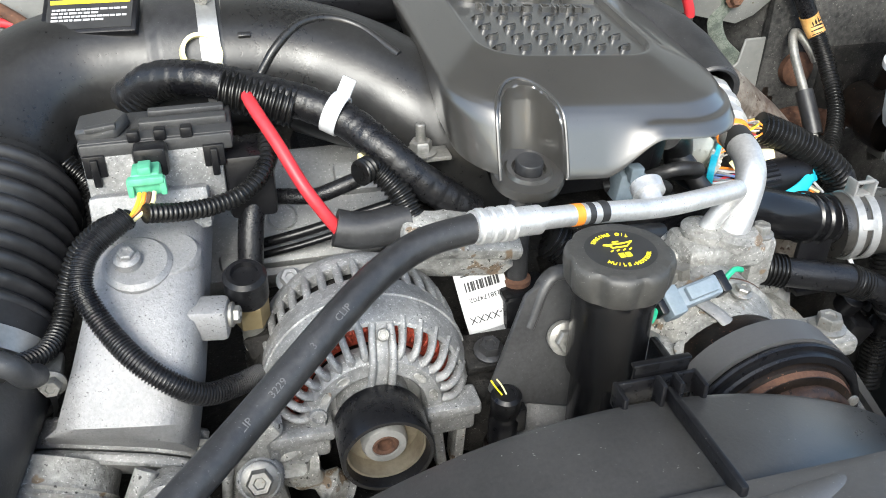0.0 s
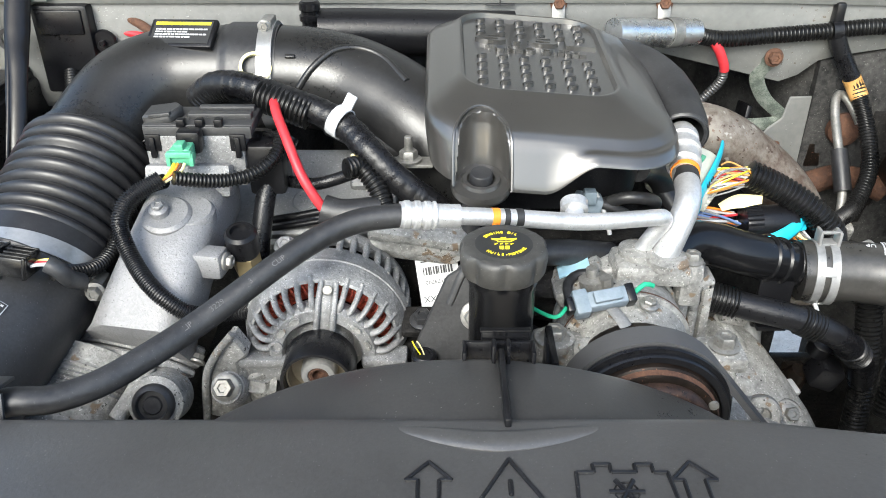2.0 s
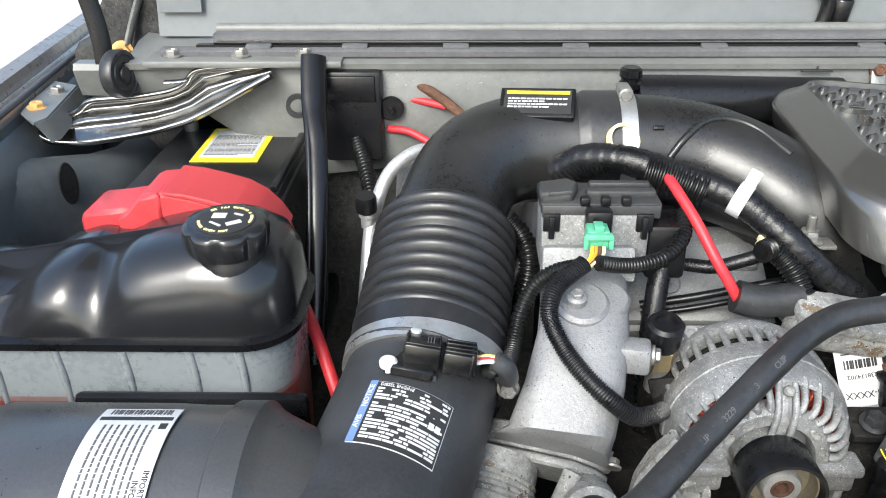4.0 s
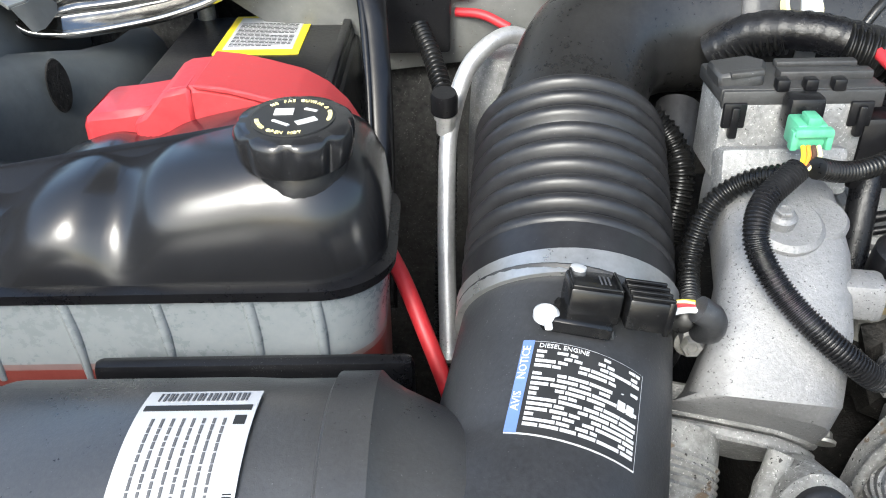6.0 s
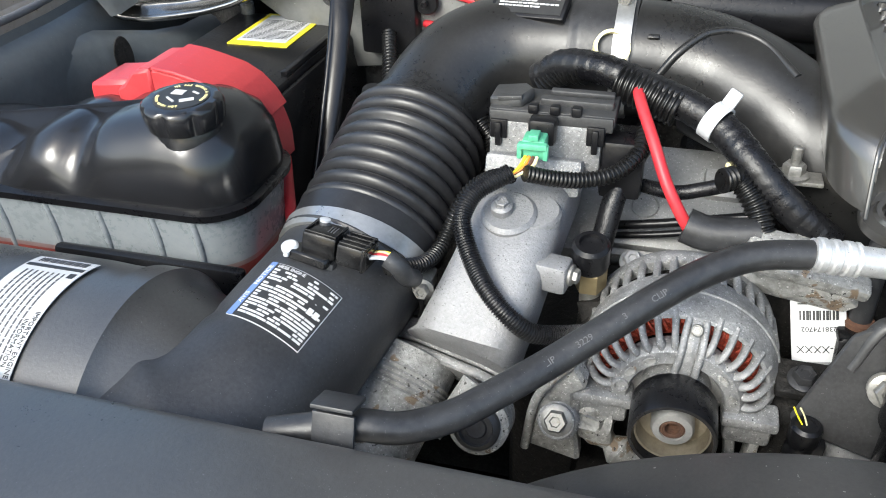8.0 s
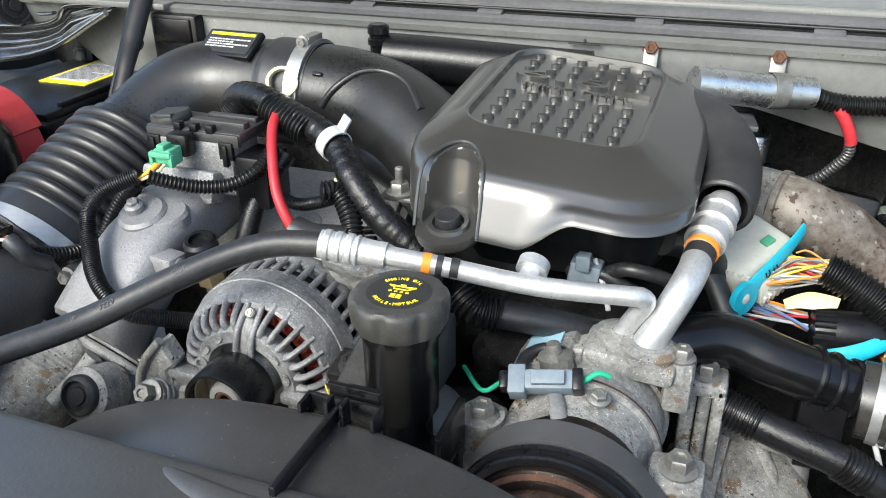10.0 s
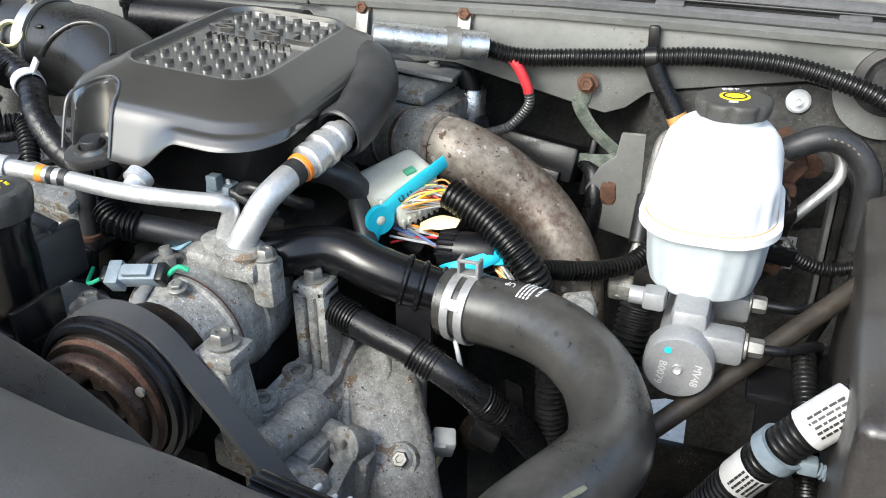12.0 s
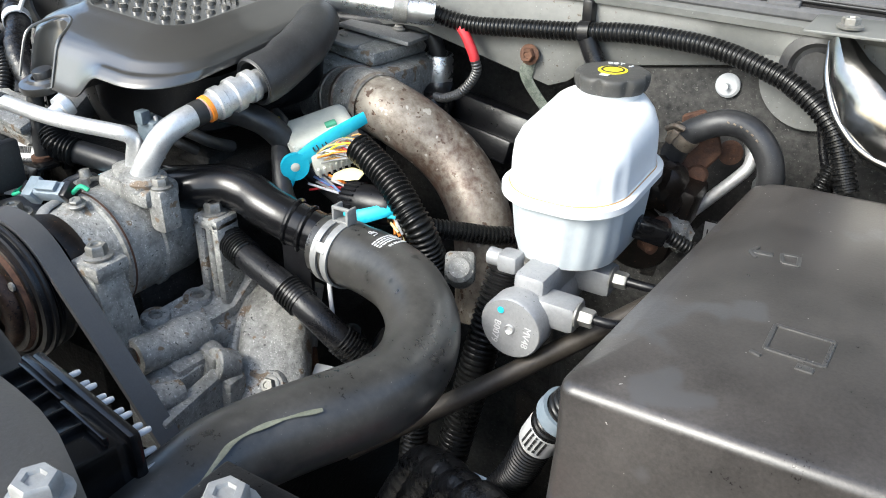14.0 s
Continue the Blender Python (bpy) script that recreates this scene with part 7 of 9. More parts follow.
single("injector_plug", merge(rbox((0.022, 0.014, 0.012), pose(0.100, 0.548, 1.215, 20, 0, 10), 0.002), rbox((0.010, 0.016, 0.006), pose(0.096, 0.546, 1.222, 20, 0, 10), 0.001)), CREAM, "pale cream injector plug", "connector")
hose("steel_line", [(0.002, 0.572, 1.146), (0.05, 0.566, 1.158), (0.126, 0.562, 1.178)], 0.004, PLASTIC, "thin black line across the grey cover", "pipe")
hose("steel_line", [(0.002, 0.565, 1.140), (0.05, 0.558, 1.152), (0.126, 0.554, 1.172)], 0.003, PLASTIC, "thin black line beside its twin", "pipe")
psw = thing("pressure_switch", (0.0, 0.48, 1.13), "brass pressure switch with a black cap", "sensor")
part("hex", lathe([(0.013, 0), (0.013, 0.02), (0.011, 0.022)], aim((0.000, 0.482, 1.145), (0, -0.25, 1)), 6), material("dull_brass", (0.32, 0.25, 0.13), (0.45, 0.37, 0.22), 0.4, metal=0.7, bump=0.1), psw)
part("stem", lathe([(0.009, 0), (0.009, 0.03)], aim((0.001, 0.489, 1.115), (0, -0.25, 1)), 16), STEEL, psw)
part("cap", lathe([(0.0135, 0), (0.0145, 0.003), (0.0145, 0.022), (0.012, 0.025), (0.009, 0.025), (0.009, 0.021), (0, 0.021)], aim((-0.0005, 0.477, 1.166), (0, -0.25, 1)), 28), PLASTIC, psw)
stud = single("mounting_stud", merge(lathe([(0.004, 0), (0.004, 0.03), (0.003, 0.031)], pose(0.143, 0.573, 1.205), 12), bolt((0.143, 0.573, 1.212), (0, 0, 1), 0.009, 0.010), rbox((0.04, 0.02, 0.004), pose(0.146, 0.575, 1.208), 0.001)), STEEL, "zinc plated stud and nut", "bolt")
bolts = [((0.055, 0.50, 1.160), (0, -0.6, 1)), ((0.030, 0.505, 1.155), (0, -0.6, 1))]
for p, d in bolts:
    single("head_bolt", bolt(p, d, 0.0075, 0.008), GREYC, "grey hexagon bolt on the engine", "bolt", "engine bolts")
hose("fuel_hose", [(0.03, 0.575, 1.235), (0.012, 0.55, 1.20), (0.004, 0.53, 1.16), (0.0, 0.515, 1.12), (0.0, 0.50, 1.06)], 0.0095, TAPE, "black cloth covered fuel hose beside the module")
cast = single("engine_casting", merge(blob((0.10, 0.05, 0.04), pose(0.155, 0.51, 1.165, 10, 8), 3, 0.2, 4), rbox((0.09, 0.04, 0.012), pose(0.155, 0.50, 1.178, 18, 10), 0.004)), DULL, "rough grey casting below the harness end", "engine casting")
# Lumps whose near-black colour carries the shade behind the alternator.
single("engine_casting", merge(blob((0.12, 0.08, 0.10), pose(0.05, 0.49, 1.10), 3, 0.25, 6), blob((0.08, 0.06, 0.08), pose(0.17, 0.45, 1.06), 3, 0.25, 8)), DARK, "grimy casting behind the alternator, blackened for deep shade", "engine casting")

tag = thing("harness_tag", (0.175, 0.50, 1.09), "white paper tag with barcode wrapped round a harness", "label")
TX = Matrix.Translation((0.173, 0.486, 1.124)) @ Euler((radians(60), radians(-8), radians(4))).to_matrix().to_4x4() @ Matrix.Diagonal((1.22, 1.12, 1, 1))
def curl(bm):
    for v in bm.verts:
        v.co.z += -9.0 * v.co.x ** 2 + 6 * v.co.y ** 2 * (1 if v.co.y < 0 else 0)
    return turned(bm, TX)
part("paper", curl(sheet(-0.016, 0.016, -0.032, 0.028, 0.0, 8, 10)), WHITE, tag)
part("barcode", curl(merge(*[sheet(-0.011 + 0.0019 * k, -0.0102 + 0.0019 * k + 0.0004 * (k % 3), 0.010, 0.0165, 0.0008, 1, 2) for k in range(12)])), INK, tag)
part("print", curl(merge(letters("M-XXXX", 0.0068, pose(0, -0.0095, 0.0006, 0, 0, 180), 0.0002), letters("238174702", 0.0046, pose(0, 0.004, 0.0006, 0, 0, 180), 0.0002), print_rows(-0.012, 0.012, 0.024, 0.0028, 2, 0.0010, 3, 0.0004))), INK, tag)
part("band", curl(sheet(-0.016, 0.016, -0.027, -0.018, 0.0008, 6, 3)), GREYC, tag)
hose("taped_harness", [(0.178, 0.530, 1.17), (0.176, 0.510, 1.14), (0.180, 0.498, 1.09), (0.190, 0.49, 1.04)], 0.012, TAPE, "black taped harness under the paper tag", "wiring", tape=True)
strut2 = thing("cover_post", (0.200, 0.50, 1.06), "dark grey cover mounting post on a bracket", "post")
part("rod", lathe([(0.0085, 0), (0.0085, 0.068), (0.007, 0.074)], aim((0.200, 0.498, 1.13), (0.02, 0.08, 1)), 18), RUBBER, strut2)
part("foot", merge(rbox((0.038, 0.032, 0.006), pose(0.203, 0.492, 1.128), 0.002), rbox((0.038, 0.010, 0.055), pose(0.203, 0.474, 1.104, -14), 0.004)), GLOSS, strut2)
part("washer", lathe([(0.011, 0), (0.011, 0.004), (0.0085, 0.005)], aim((0.200, 0.497, 1.131), (0, 0, 1)), 20), RUST, strut2)
br = thing("idler_bracket", (0.18, 0.42, 1.05), "black curved bracket with a flanged bolt", "bracket")
part("arm", merge(slab([(-0.052, -0.034), (-0.044, -0.044), (0.030, -0.060), (0.034, 0.036), (-0.006, 0.044), (-0.024, 0.032)], 0.004, aim((0.202, 0.412, 1.143), (-0.05, -1, 0.30)) @ pose(0, 0, -0.005), 0.0015), rbox((0.012, 0.05, 0.05), pose(0.232, 0.43, 1.15), 0.004), tube([(0.180, 0.420, 1.150), (0.198, 0.428, 1.183), (0.235, 0.428, 1.178)], 0.006, 12, 0.005, flat=0.6)), GREYBOX, br)
part("bolt", bolt((0.202, 0.404, 1.147), (-0.05, -1, 0.35), 0.0085, 0.008), STEEL, br)
part("washer", lathe([(0.0115, -0.002), (0.0115, 0.001), (0, 0.0012)], aim((0.202, 0.407, 1.146), (-0.05, -1, 0.35)), 26), STEEL, br)
pc = thing("pump_casting", (0.205, 0.43, 1.0), "pale grey smooth pump casting behind the filler neck", "engine casting")
part("dome", lathe([(0.0, -0.09), (0.046, -0.09), (0.046, -0.02), (0.042, -0.004), (0.030, 0.008), (0.014, 0.012), (0, 0.013)], aim((0.208, 0.432, 1.078), (0.05, -0.55, 0.8)), 44), ALUPAINT, pc)
part("pin", lathe([(0.003, 0), (0.003, 0.003), (0, 0.003)], aim((0.222, 0.405, 1.072), (0.05, -0.7, 0.6)), 12), STEEL, pc)
ob2 = thing("bolt_plate", (0.165, 0.44, 1.09), "dark bolted plate beside the alternator", "plate")
part("plate", rbox((0.040, 0.030, 0.008), pose(0.160, 0.437, 1.118, 15), 0.002), DARK, ob2)
part("bolt", bolt((0.158, 0.432, 1.123), (0, -0.25, 1), 0.008, 0.009), RUBBER, ob2)
cs = thing("crank_sensor", (0.15, 0.41, 1.05), "small black sensor with yellow wires near the alternator", "sensor")
part("body", merge(lathe([(0.0105, 0), (0.0105, 0.022), (0.009, 0.024), (0.009, 0.030), (0.0105, 0.032), (0.0105, 0.046), (0.008, 0.048), (0.006, 0.048), (0.006, 0.046), (0, 0.046)], aim((0.160, 0.402, 1.066), (0, -0.1, 1)), 22), rbox((0.012, 0.012, 0.022), pose(0.169, 0.400, 1.088), 0.002)), PLASTIC, cs)
part("base", lathe([(0.013, 0), (0.013, 0.016), (0.011, 0.018)], aim((0.160, 0.402, 1.048), (0, -0.1, 1)), 22), CLUTCH, cs, "rusty sensor base")
wires("wire", cs, [(0.157 + 0.003 * i, 0.398, 1.112) for i in range(2)], [(0.150 + 0.004 * i, 0.402, 1.123) for i in range(2)], 0.002, 0.0006, (YELLOW, CREAM, YELLOW))
hose("bypass_hose", [(0.235, 0.50, 1.150), (0.265, 0.505, 1.148), (0.30, 0.515, 1.142), (0.34, 0.53, 1.13)], 0.0125, RUBBER, "black heater hose behind the compressor")
hose("wiring_loom", [(0.225, 0.50, 1.165), (0.24, 0.495, 1.155), (0.258, 0.50, 1.15)], 0.014, LOOM, "short corrugated loom behind the filler neck", "wiring", 0.0045)
hose("vacuum_hose", [(0.33, 0.56, 1.17), (0.35, 0.545, 1.185), (0.375, 0.55, 1.18), (0.385, 0.57, 1.165), (0.38, 0.60, 1.15)], 0.006, RUBBER, "thin black vacuum hose behind the lines")
hose("vacuum_hose", [(0.30, 0.565, 1.165), (0.325, 0.552, 1.175), (0.35, 0.553, 1.165), (0.36, 0.57, 1.15)], 0.005, RUBBER, "thin black hose loop below the cover")
hose("cable_tie", [(0.322, 0.555, 1.185), (0.332, 0.548, 1.165), (0.338, 0.545, 1.145)], 0.0022, WHITE, "white cable tie tail", "cable tie")
single("vacuum_switch", merge(rbox((0.026, 0.02, 0.026), pose(0.315, 0.555, 1.170, 0, 8), 0.003), rbox((0.012, 0.012, 0.014), pose(0.315, 0.545, 1.186), 0.002)), BLUEGREY, "small grey plug under the engine cover", "connector")
# Near-black colour here includes the shade behind the compressor.
single("engine_casting", merge(blob((0.10, 0.08, 0.06), pose(0.28, 0.53, 1.10), 3, 0.25, 2), blob((0.05, 0.05, 0.05), pose(0.34, 0.60, 1.12), 3, 0.2, 5), blob((0.07, 0.06, 0.06), pose(0.24, 0.46, 1.06), 3, 0.2, 5)), DARK, "grimy casting behind the compressor, blackened for deep shade", "engine casting")

# ---- filler cap print ----
part("cap_print", merge(arc_words("ENGINE OIL", 0.0168, 98, 0.0040, CM @ pose(0, 0, 0.0006), False), arc_words("HUILE-MOTEUR", 0.0168, 278, 0.0040, CM @ pose(0, 0, 0.0006), True)), YELLOW, cap, "yellow printed words")
can = ((-0.009, 0.006), (-0.005, 0.0045), (-0.0045, 0.002), (0.005, 0.002), (0.010, 0.0065), (0.004, 0.0055), (-0.005, 0.0058), (-0.009, 0.006))
part("oil_symbol", merge(*[tube([CM @ Vector((*p, 0.0010)), CM @ Vector((*q, 0.0010))], 0.0005, 6, 0.002) for p, q in zip(can, can[1:])], rbox((0.004, 0.0008, 0.0006), CM @ pose(0, 0.0082, 0.0008), 0), *[rbox((0.0022, 0.0008, 0.0006), CM @ pose(-0.006 + 0.004 * k, -0.001, 0.0008, 0, 0, 30), 0) for k in range(4)], rbox((0.0034, 0.0042, 0.0006), CM @ pose(-0.002, -0.0065, 0.0008), 0), rbox((0.0034, 0.0042, 0.0006), CM @ pose(0.0022, -0.0065, 0.0008), 0)), YELLOW, cap)
part("paint_dot", lathe([(0.0028, 0), (0.0028, 0.0008), (0, 0.001)], aim((0.2205, 0.3606, 1.196), (0, -1, 0)), 16), material("turquoise_paint", (0.05, 0.55, 0.5), rough=0.5, bump=0), filler)
part("stay", merge(rbox((0.034, 0.003, 0.040), pose(0.220, 0.318, 1.176, 6), 0.0012), rbox((0.036, 0.005, 0.0025), pose(0.220, 0.317, 1.196), 0.0012)), GLOSS, filler)

# ---- compressor details ----
pg = thing("compressor_plug", (0.31, 0.43, 1.14), "blue-grey electrical plug with a green wire", "connector")
GF = Matrix.Translation((0.312, 0.432, 1.144)) @ Euler((radians(35), radians(-6), radians(10))).to_matrix().to_4x4() @ Matrix.Diagonal((0.8, 0.85, 0.85, 1))
part("shell", merge(rbox((0.056, 0.018, 0.018), GF, 0.003), rbox((0.030, 0.012, 0.006), GF @ pose(0.004, 0, 0.011), 0.001), rbox((0.016, 0.026, 0.020), GF @ pose(-0.024, 0, 0.0), 0.002)), BLUEGREY, pg)
part("latch", rbox((0.010, 0.020, 0.020), GF @ pose(0.030, 0, 0.0), 0.002), PLASTIC, pg)
part("latch", rbox((0.008, 0.016, 0.016), GF @ pose(-0.036, 0, 0.0), 0.002), PLASTIC, pg)
GRW = material("green_wire", (0.02, 0.3, 0.16), rough=0.45, bump=0)
part("wire", tube([GF @ Vector((-0.038, 0, 0)), GF @ Vector((-0.056, -0.008, 0.0)), (0.245, 0.45, 1.13)], 0.0018, 8, 0.004), GRW, pg)
part("wire", tube([GF @ Vector((0.034, 0, 0)), GF @ Vector((0.048, 0.006, 0.006)), GF @ Vector((0.058, 0.004, 0.002))], 0.0022, 8, 0.004), GRW, pg)
hose("compressor_cable", [(0.288, 0.452, 1.130), (0.288, 0.470, 1.136), (0.300, 0.482, 1.139), (0.316, 0.478, 1.140), (0.326, 0.462, 1.138)], 0.0045, RUBBER, "grey cable looped on the compressor", "cable")
part("valve_boss", merge(lathe([(0.013, 0), (0.013, 0.008), (0.006, 0.010), (0.005, 0.018), (0, 0.018)], aim((0.312, 0.472, 1.134), (-0.2, 0, 1)), 22), lathe([(0.006, 0), (0.006, 0.010), (0, 0.010)], aim((0.322, 0.462, 1.138), (-0.2, 0, 1)), 6)), STEEL, comp)
part("sticker", rbox((0.030, 0.020, 0.0012), pose(0.2972, 0.500, 1.1354, 0, -25), 0), material("pale_blue_sticker", (0.35, 0.55, 0.65), rough=0.5, bump=0), comp, "pale blue sticker")
part("case_bolt", bolt((0.352, 0.43, 1.141), (0.1, -0.2, 1), 0.006, 0.006), STEEL, comp)
part("strap", tube([(0.318, 0.440, 1.136), (0.326, 0.415, 1.136), (0.332, 0.402, 1.130)], 0.006, 12, 0.004, flat=0.4), GREYC, comp)
part("base_plate", rbox((0.05, 0.05, 0.02), pose(0.302, 0.495, 1.125, 0, -25), 0.006), DULL, comp)

# ---- ivory and black connectors ----
c1 = thing("ivory_connector", (0.45, 0.66, 1.13), "large ivory engine connector with a teal locking lever", "connector")
CA = Vector((0.588, 0.772, 0.240)).normalized()
CU = (Vector((0, 0, 1)) - CA * CA.z).normalized()
CW = CA.cross(CU)
C1 = Matrix((CA, CU, CW)).transposed().to_4x4()
C1.translation = Vector((0.461, 0.655, 1.153))
part("body", merge(rbox((0.076, 0.036, 0.056), C1 @ pose(0.002, -0.003, -0.030, 14), 0.011, 3), rbox((0.052, 0.026, 0.030), C1 @ pose(0.006, -0.018, -0.008), 0.003)), IVORY, c1)
for k in range(8):
    part("grip_rib", rbox((0.005, 0.026, 0.0036), C1 @ pose(-0.034 + 0.0015 * abs(k - 4), -0.004 - 0.0004 * k, -0.044 + 0.0060 * k, 14), 0.0015), IVORY, c1)
for k in range(7):
    part("comb_tooth", rbox((0.0030, 0.012, 0.008), C1 @ pose(-0.016 + 0.0066 * k, -0.027, 0.004, 20), 0.0008), IVORY, c1)
part("lever", merge(tube([C1 @ Vector(p) for p in ((-0.030, -0.008, 0.003), (-0.012, 0.000, 0.004), (0.012, 0.006, 0.003), (0.034, 0.009, 0.000), (0.050, 0.010, -0.004))], lambda s, t: 0.0098 - 0.0028 * s / t, 14, 0.004, flat=0.30, up=tuple(CW)),
     lathe([(0.0050, -0.003), (0.0150, -0.003), (0.0155, 0.0), (0.0150, 0.003), (0.0050, 0.003), (0.0050, -0.003)], C1 @ pose(-0.038, -0.012, 0.003), 28, cap=False), rbox((0.006, 0.020, 0.006), C1 @ pose(-0.044, -0.024, 0.003, 0, 0, -38), 0.002)), TEAL, c1, "teal plastic locking lever")
part("pivot", lathe([(0.0060, 0), (0.0060, 0.005), (0.003, 0.007), (0, 0.007)], C1 @ pose(-0.038, -0.012, 0.0), 16), IVORY, c1)
part("lock_mark", merge(*[tube([C1 @ Vector((x, 0.003, 0.0072)), C1 @ Vector((x + 0.001, -0.002, 0.0076)), C1 @ Vector((x + 0.005, -0.001, 0.0074)), C1 @ Vector((x + 0.004, 0.004, 0.0070))], 0.0007, 6, 0.002) for x in (-0.014, -0.004)]), INK, c1)
part("green_seal", rbox((0.012, 0.004, 0.009), C1 @ pose(0.014, 0.0125, -0.014, 14), 0.001), GREEN, c1)
rnd = random.Random(7)
wires("wire", c1, [C1 @ Vector((rnd.uniform(-0.016, 0.038), rnd.uniform(-0.020, 0.000), 0.004)) for _ in range(44)], [(0.513 + rnd.uniform(-0.008, 0.008), 0.653 + rnd.uniform(-0.008, 0.008), 1.154 + rnd.uniform(-0.009, 0.007)) for _ in range(44)], 0.009, 0.0010, (YELLOW, BRASSY, CREAM, ORANGE, PALE, GREYC, TAN, RED, PALE), 5)
wires("wire", c1, [C1 @ Vector((-0.020, 0.000, -0.03 + rnd.uniform(-0.01, 0.01))) for _ in range(8)], [(0.395 + rnd.uniform(-0.006, 0.006), 0.655 + rnd.uniform(-0.01, 0.006), 1.165 + rnd.uniform(-0.01, 0.008)) for _ in range(8)], 0.004, 0.0013, (REDW, YELLOW, CREAM, REDW, GREYC), 6)
c2 = thing("black_connector", (0.50, 0.64, 1.09), "black multi-pin connector with a teal locking lever", "connector")
C2 = Matrix.Translation((0.520, 0.650, 1.108)) @ Euler((radians(24), radians(-6), radians(2))).to_matrix().to_4x4()
part("body", merge(lathe([(0.012, -0.030), (0.0185, -0.029), (0.0195, -0.026), (0.0195, 0.022), (0.017, 0.028), (0, 0.029)], aim((0.532, 0.640, 1.106), (0.92, 0.06, 0.04)), 30), rbox((0.040, 0.030, 0.028), C2 @ pose(0.012, -0.006, -0.004), 0.005)), PLASTIC, c2)
for k in range(11):
    a = radians(10 + 16 * k)
    part("grip_rib", tube([Vector((0.503, 0.6381, 1.1047)) + Vector((0, -0.0190 * math.cos(a), 0.0190 * math.sin(a))), Vector((0.520, 0.639, 1.1055)) + Vector((0, -0.0198 * math.cos(a), 0.0198 * math.sin(a)))], 0.0016, 6, 0.01), PLASTIC, c2)
part("lever", merge(tube([(0.513, 0.617, 1.090), (0.521, 0.611, 1.097), (0.533, 0.612, 1.102), (0.548, 0.619, 1.107), (0.562, 0.630, 1.112), (0.566, 0.640, 1.113)], lambda s, t: 0.0085 - 0.002 * s / t, 14, 0.004, flat=0.40, up=(0.3, -0.8, 0.5)), rbox((0.012, 0.005, 0.016), pose(0.5635, 0.632, 1.109, -30, 0, 20), 0.002)), TEAL, c2, "teal plastic locking lever")
part("tag", tube([(0.478, 0.645, 1.122), (0.492, 0.646, 1.128), (0.508, 0.645, 1.131), (0.520, 0.640, 1.134)], lambda s, t: 0.009 - 0.004 * abs(2 * s / t - 1), 12, 0.004, flat=0.14, up=(0.1, -0.45, 0.9)), CREAM, c2, "crumpled pale yellow tape flag")
wires("wire", c2, [C2 @ Vector((-0.020, rnd.uniform(-0.012, 0.012), rnd.uniform(-0.010, 0.010))) for _ in range(12)], [(0.452 + rnd.uniform(-0.008, 0.004), 0.648 + rnd.uniform(-0.008, 0.008), 1.110 + rnd.uniform(-0.012, 0.010)) for _ in range(12)], 0.003, 0.0014, (REDW, GREYC, BLUEPRINT, ORANGE, WHITE, PALE), 8)
wires("wire", c2, [C2 @ Vector((0.026, rnd.uniform(-0.012, 0.012), rnd.uniform(-0.010, 0.006))) for _ in range(10)], [(0.575 + rnd.uniform(-0.006, 0.006), 0.632 + rnd.uniform(-0.006, 0.006), 1.085 + rnd.uniform(-0.008, 0.006)) for _ in range(10)], 0.003, 0.0014, (ORANGE, CREAM, RUST, PALE), 9)
hose("wiring_loom", [(0.385, 0.66, 1.168), (0.40, 0.655, 1.16), (0.42, 0.63, 1.135), (0.44, 0.61, 1.105), (0.47, 0.60, 1.08)], 0.010, RUBBER, "black cable below the ivory connector", "cable")
hose("wiring_loom", [(0.37, 0.60, 1.19), (0.385, 0.62, 1.18), (0.405, 0.635, 1.165), (0.43, 0.66, 1.12), (0.47, 0.67, 1.09)], 0.014, RUBBER, "thick black cable under the foam sleeve", "cable")
hose("wiring_loom", [(0.699, 0.853, 1.188), (0.712, 0.825, 1.142), (0.708, 0.785, 1.102), (0.679, 0.745, 1.072), (0.645, 0.710, 1.071), (0.610, 0.675, 1.082), (0.585, 0.650, 1.090)], 0.0095, LOOM, "corrugated loom behind the downpipe and brake unit", "wiring", 0.0045)

# ---- hose clamps and outlet ----
HS = Vector((0.540, 0.5620, 1.0935))
clampd = Vector((0.98, -0.16, 0.0)).normalized()
hc = thing("hose_clamp", (0.556, 0.562, 1.06), "silver spring clamp on the radiator hose", "clamp")
for k in (0.012, 0.026):
    part("band", lathe([(0.0312, -0.004), (0.0330, -0.004), (0.0330, 0.004), (0.0312, 0.004), (0.0312, -0.004)], aim(HS + clampd * k, clampd), 44, cap=False), CLAMP, hc)
for a in (20, 150, 250):
    m = aim(HS + clampd * 0.019, clampd) @ Matrix.Rotation(radians(a), 4, "Z")
    part("bridge", turned(rbox((0.0016, 0.010, 0.014), Matrix.Translation((0.0325, 0, 0)), 0.0005), m), CLAMP, hc)
part("ear", merge(rbox((0.003, 0.014, 0.016), pose(0.551, 0.5625, 1.133), 0.001), rbox((0.003, 0.014, 0.016), pose(0.569, 0.560, 1.133), 0.001), rbox((0.020, 0.003, 0.003), pose(0.560, 0.557, 1.140), 0.0005), rbox((0.020, 0.012, 0.003), pose(0.560, 0.562, 1.126), 0.0005)), CLAMP, hc)
part("print", on_cylinder(merge(letters("UP", 0.008, pose(0.006, -0.006, 0.0004, 0, 0, 90), 0.0002), print_rows(-0.006, 0.020, -0.018, 0.0032, 4, 0.0016, 12, 0.0002), letters("MADE IN BRAZIL", 0.0042, pose(0.004, -0.034, 0.0004), 0.0002)), (0.594, 0.5556, 1.0965), (-0.97, 0.24, 0.01), (0, -0.25, 1), 0.0312), WHITE, bpy.data.objects["radiator_hose"])
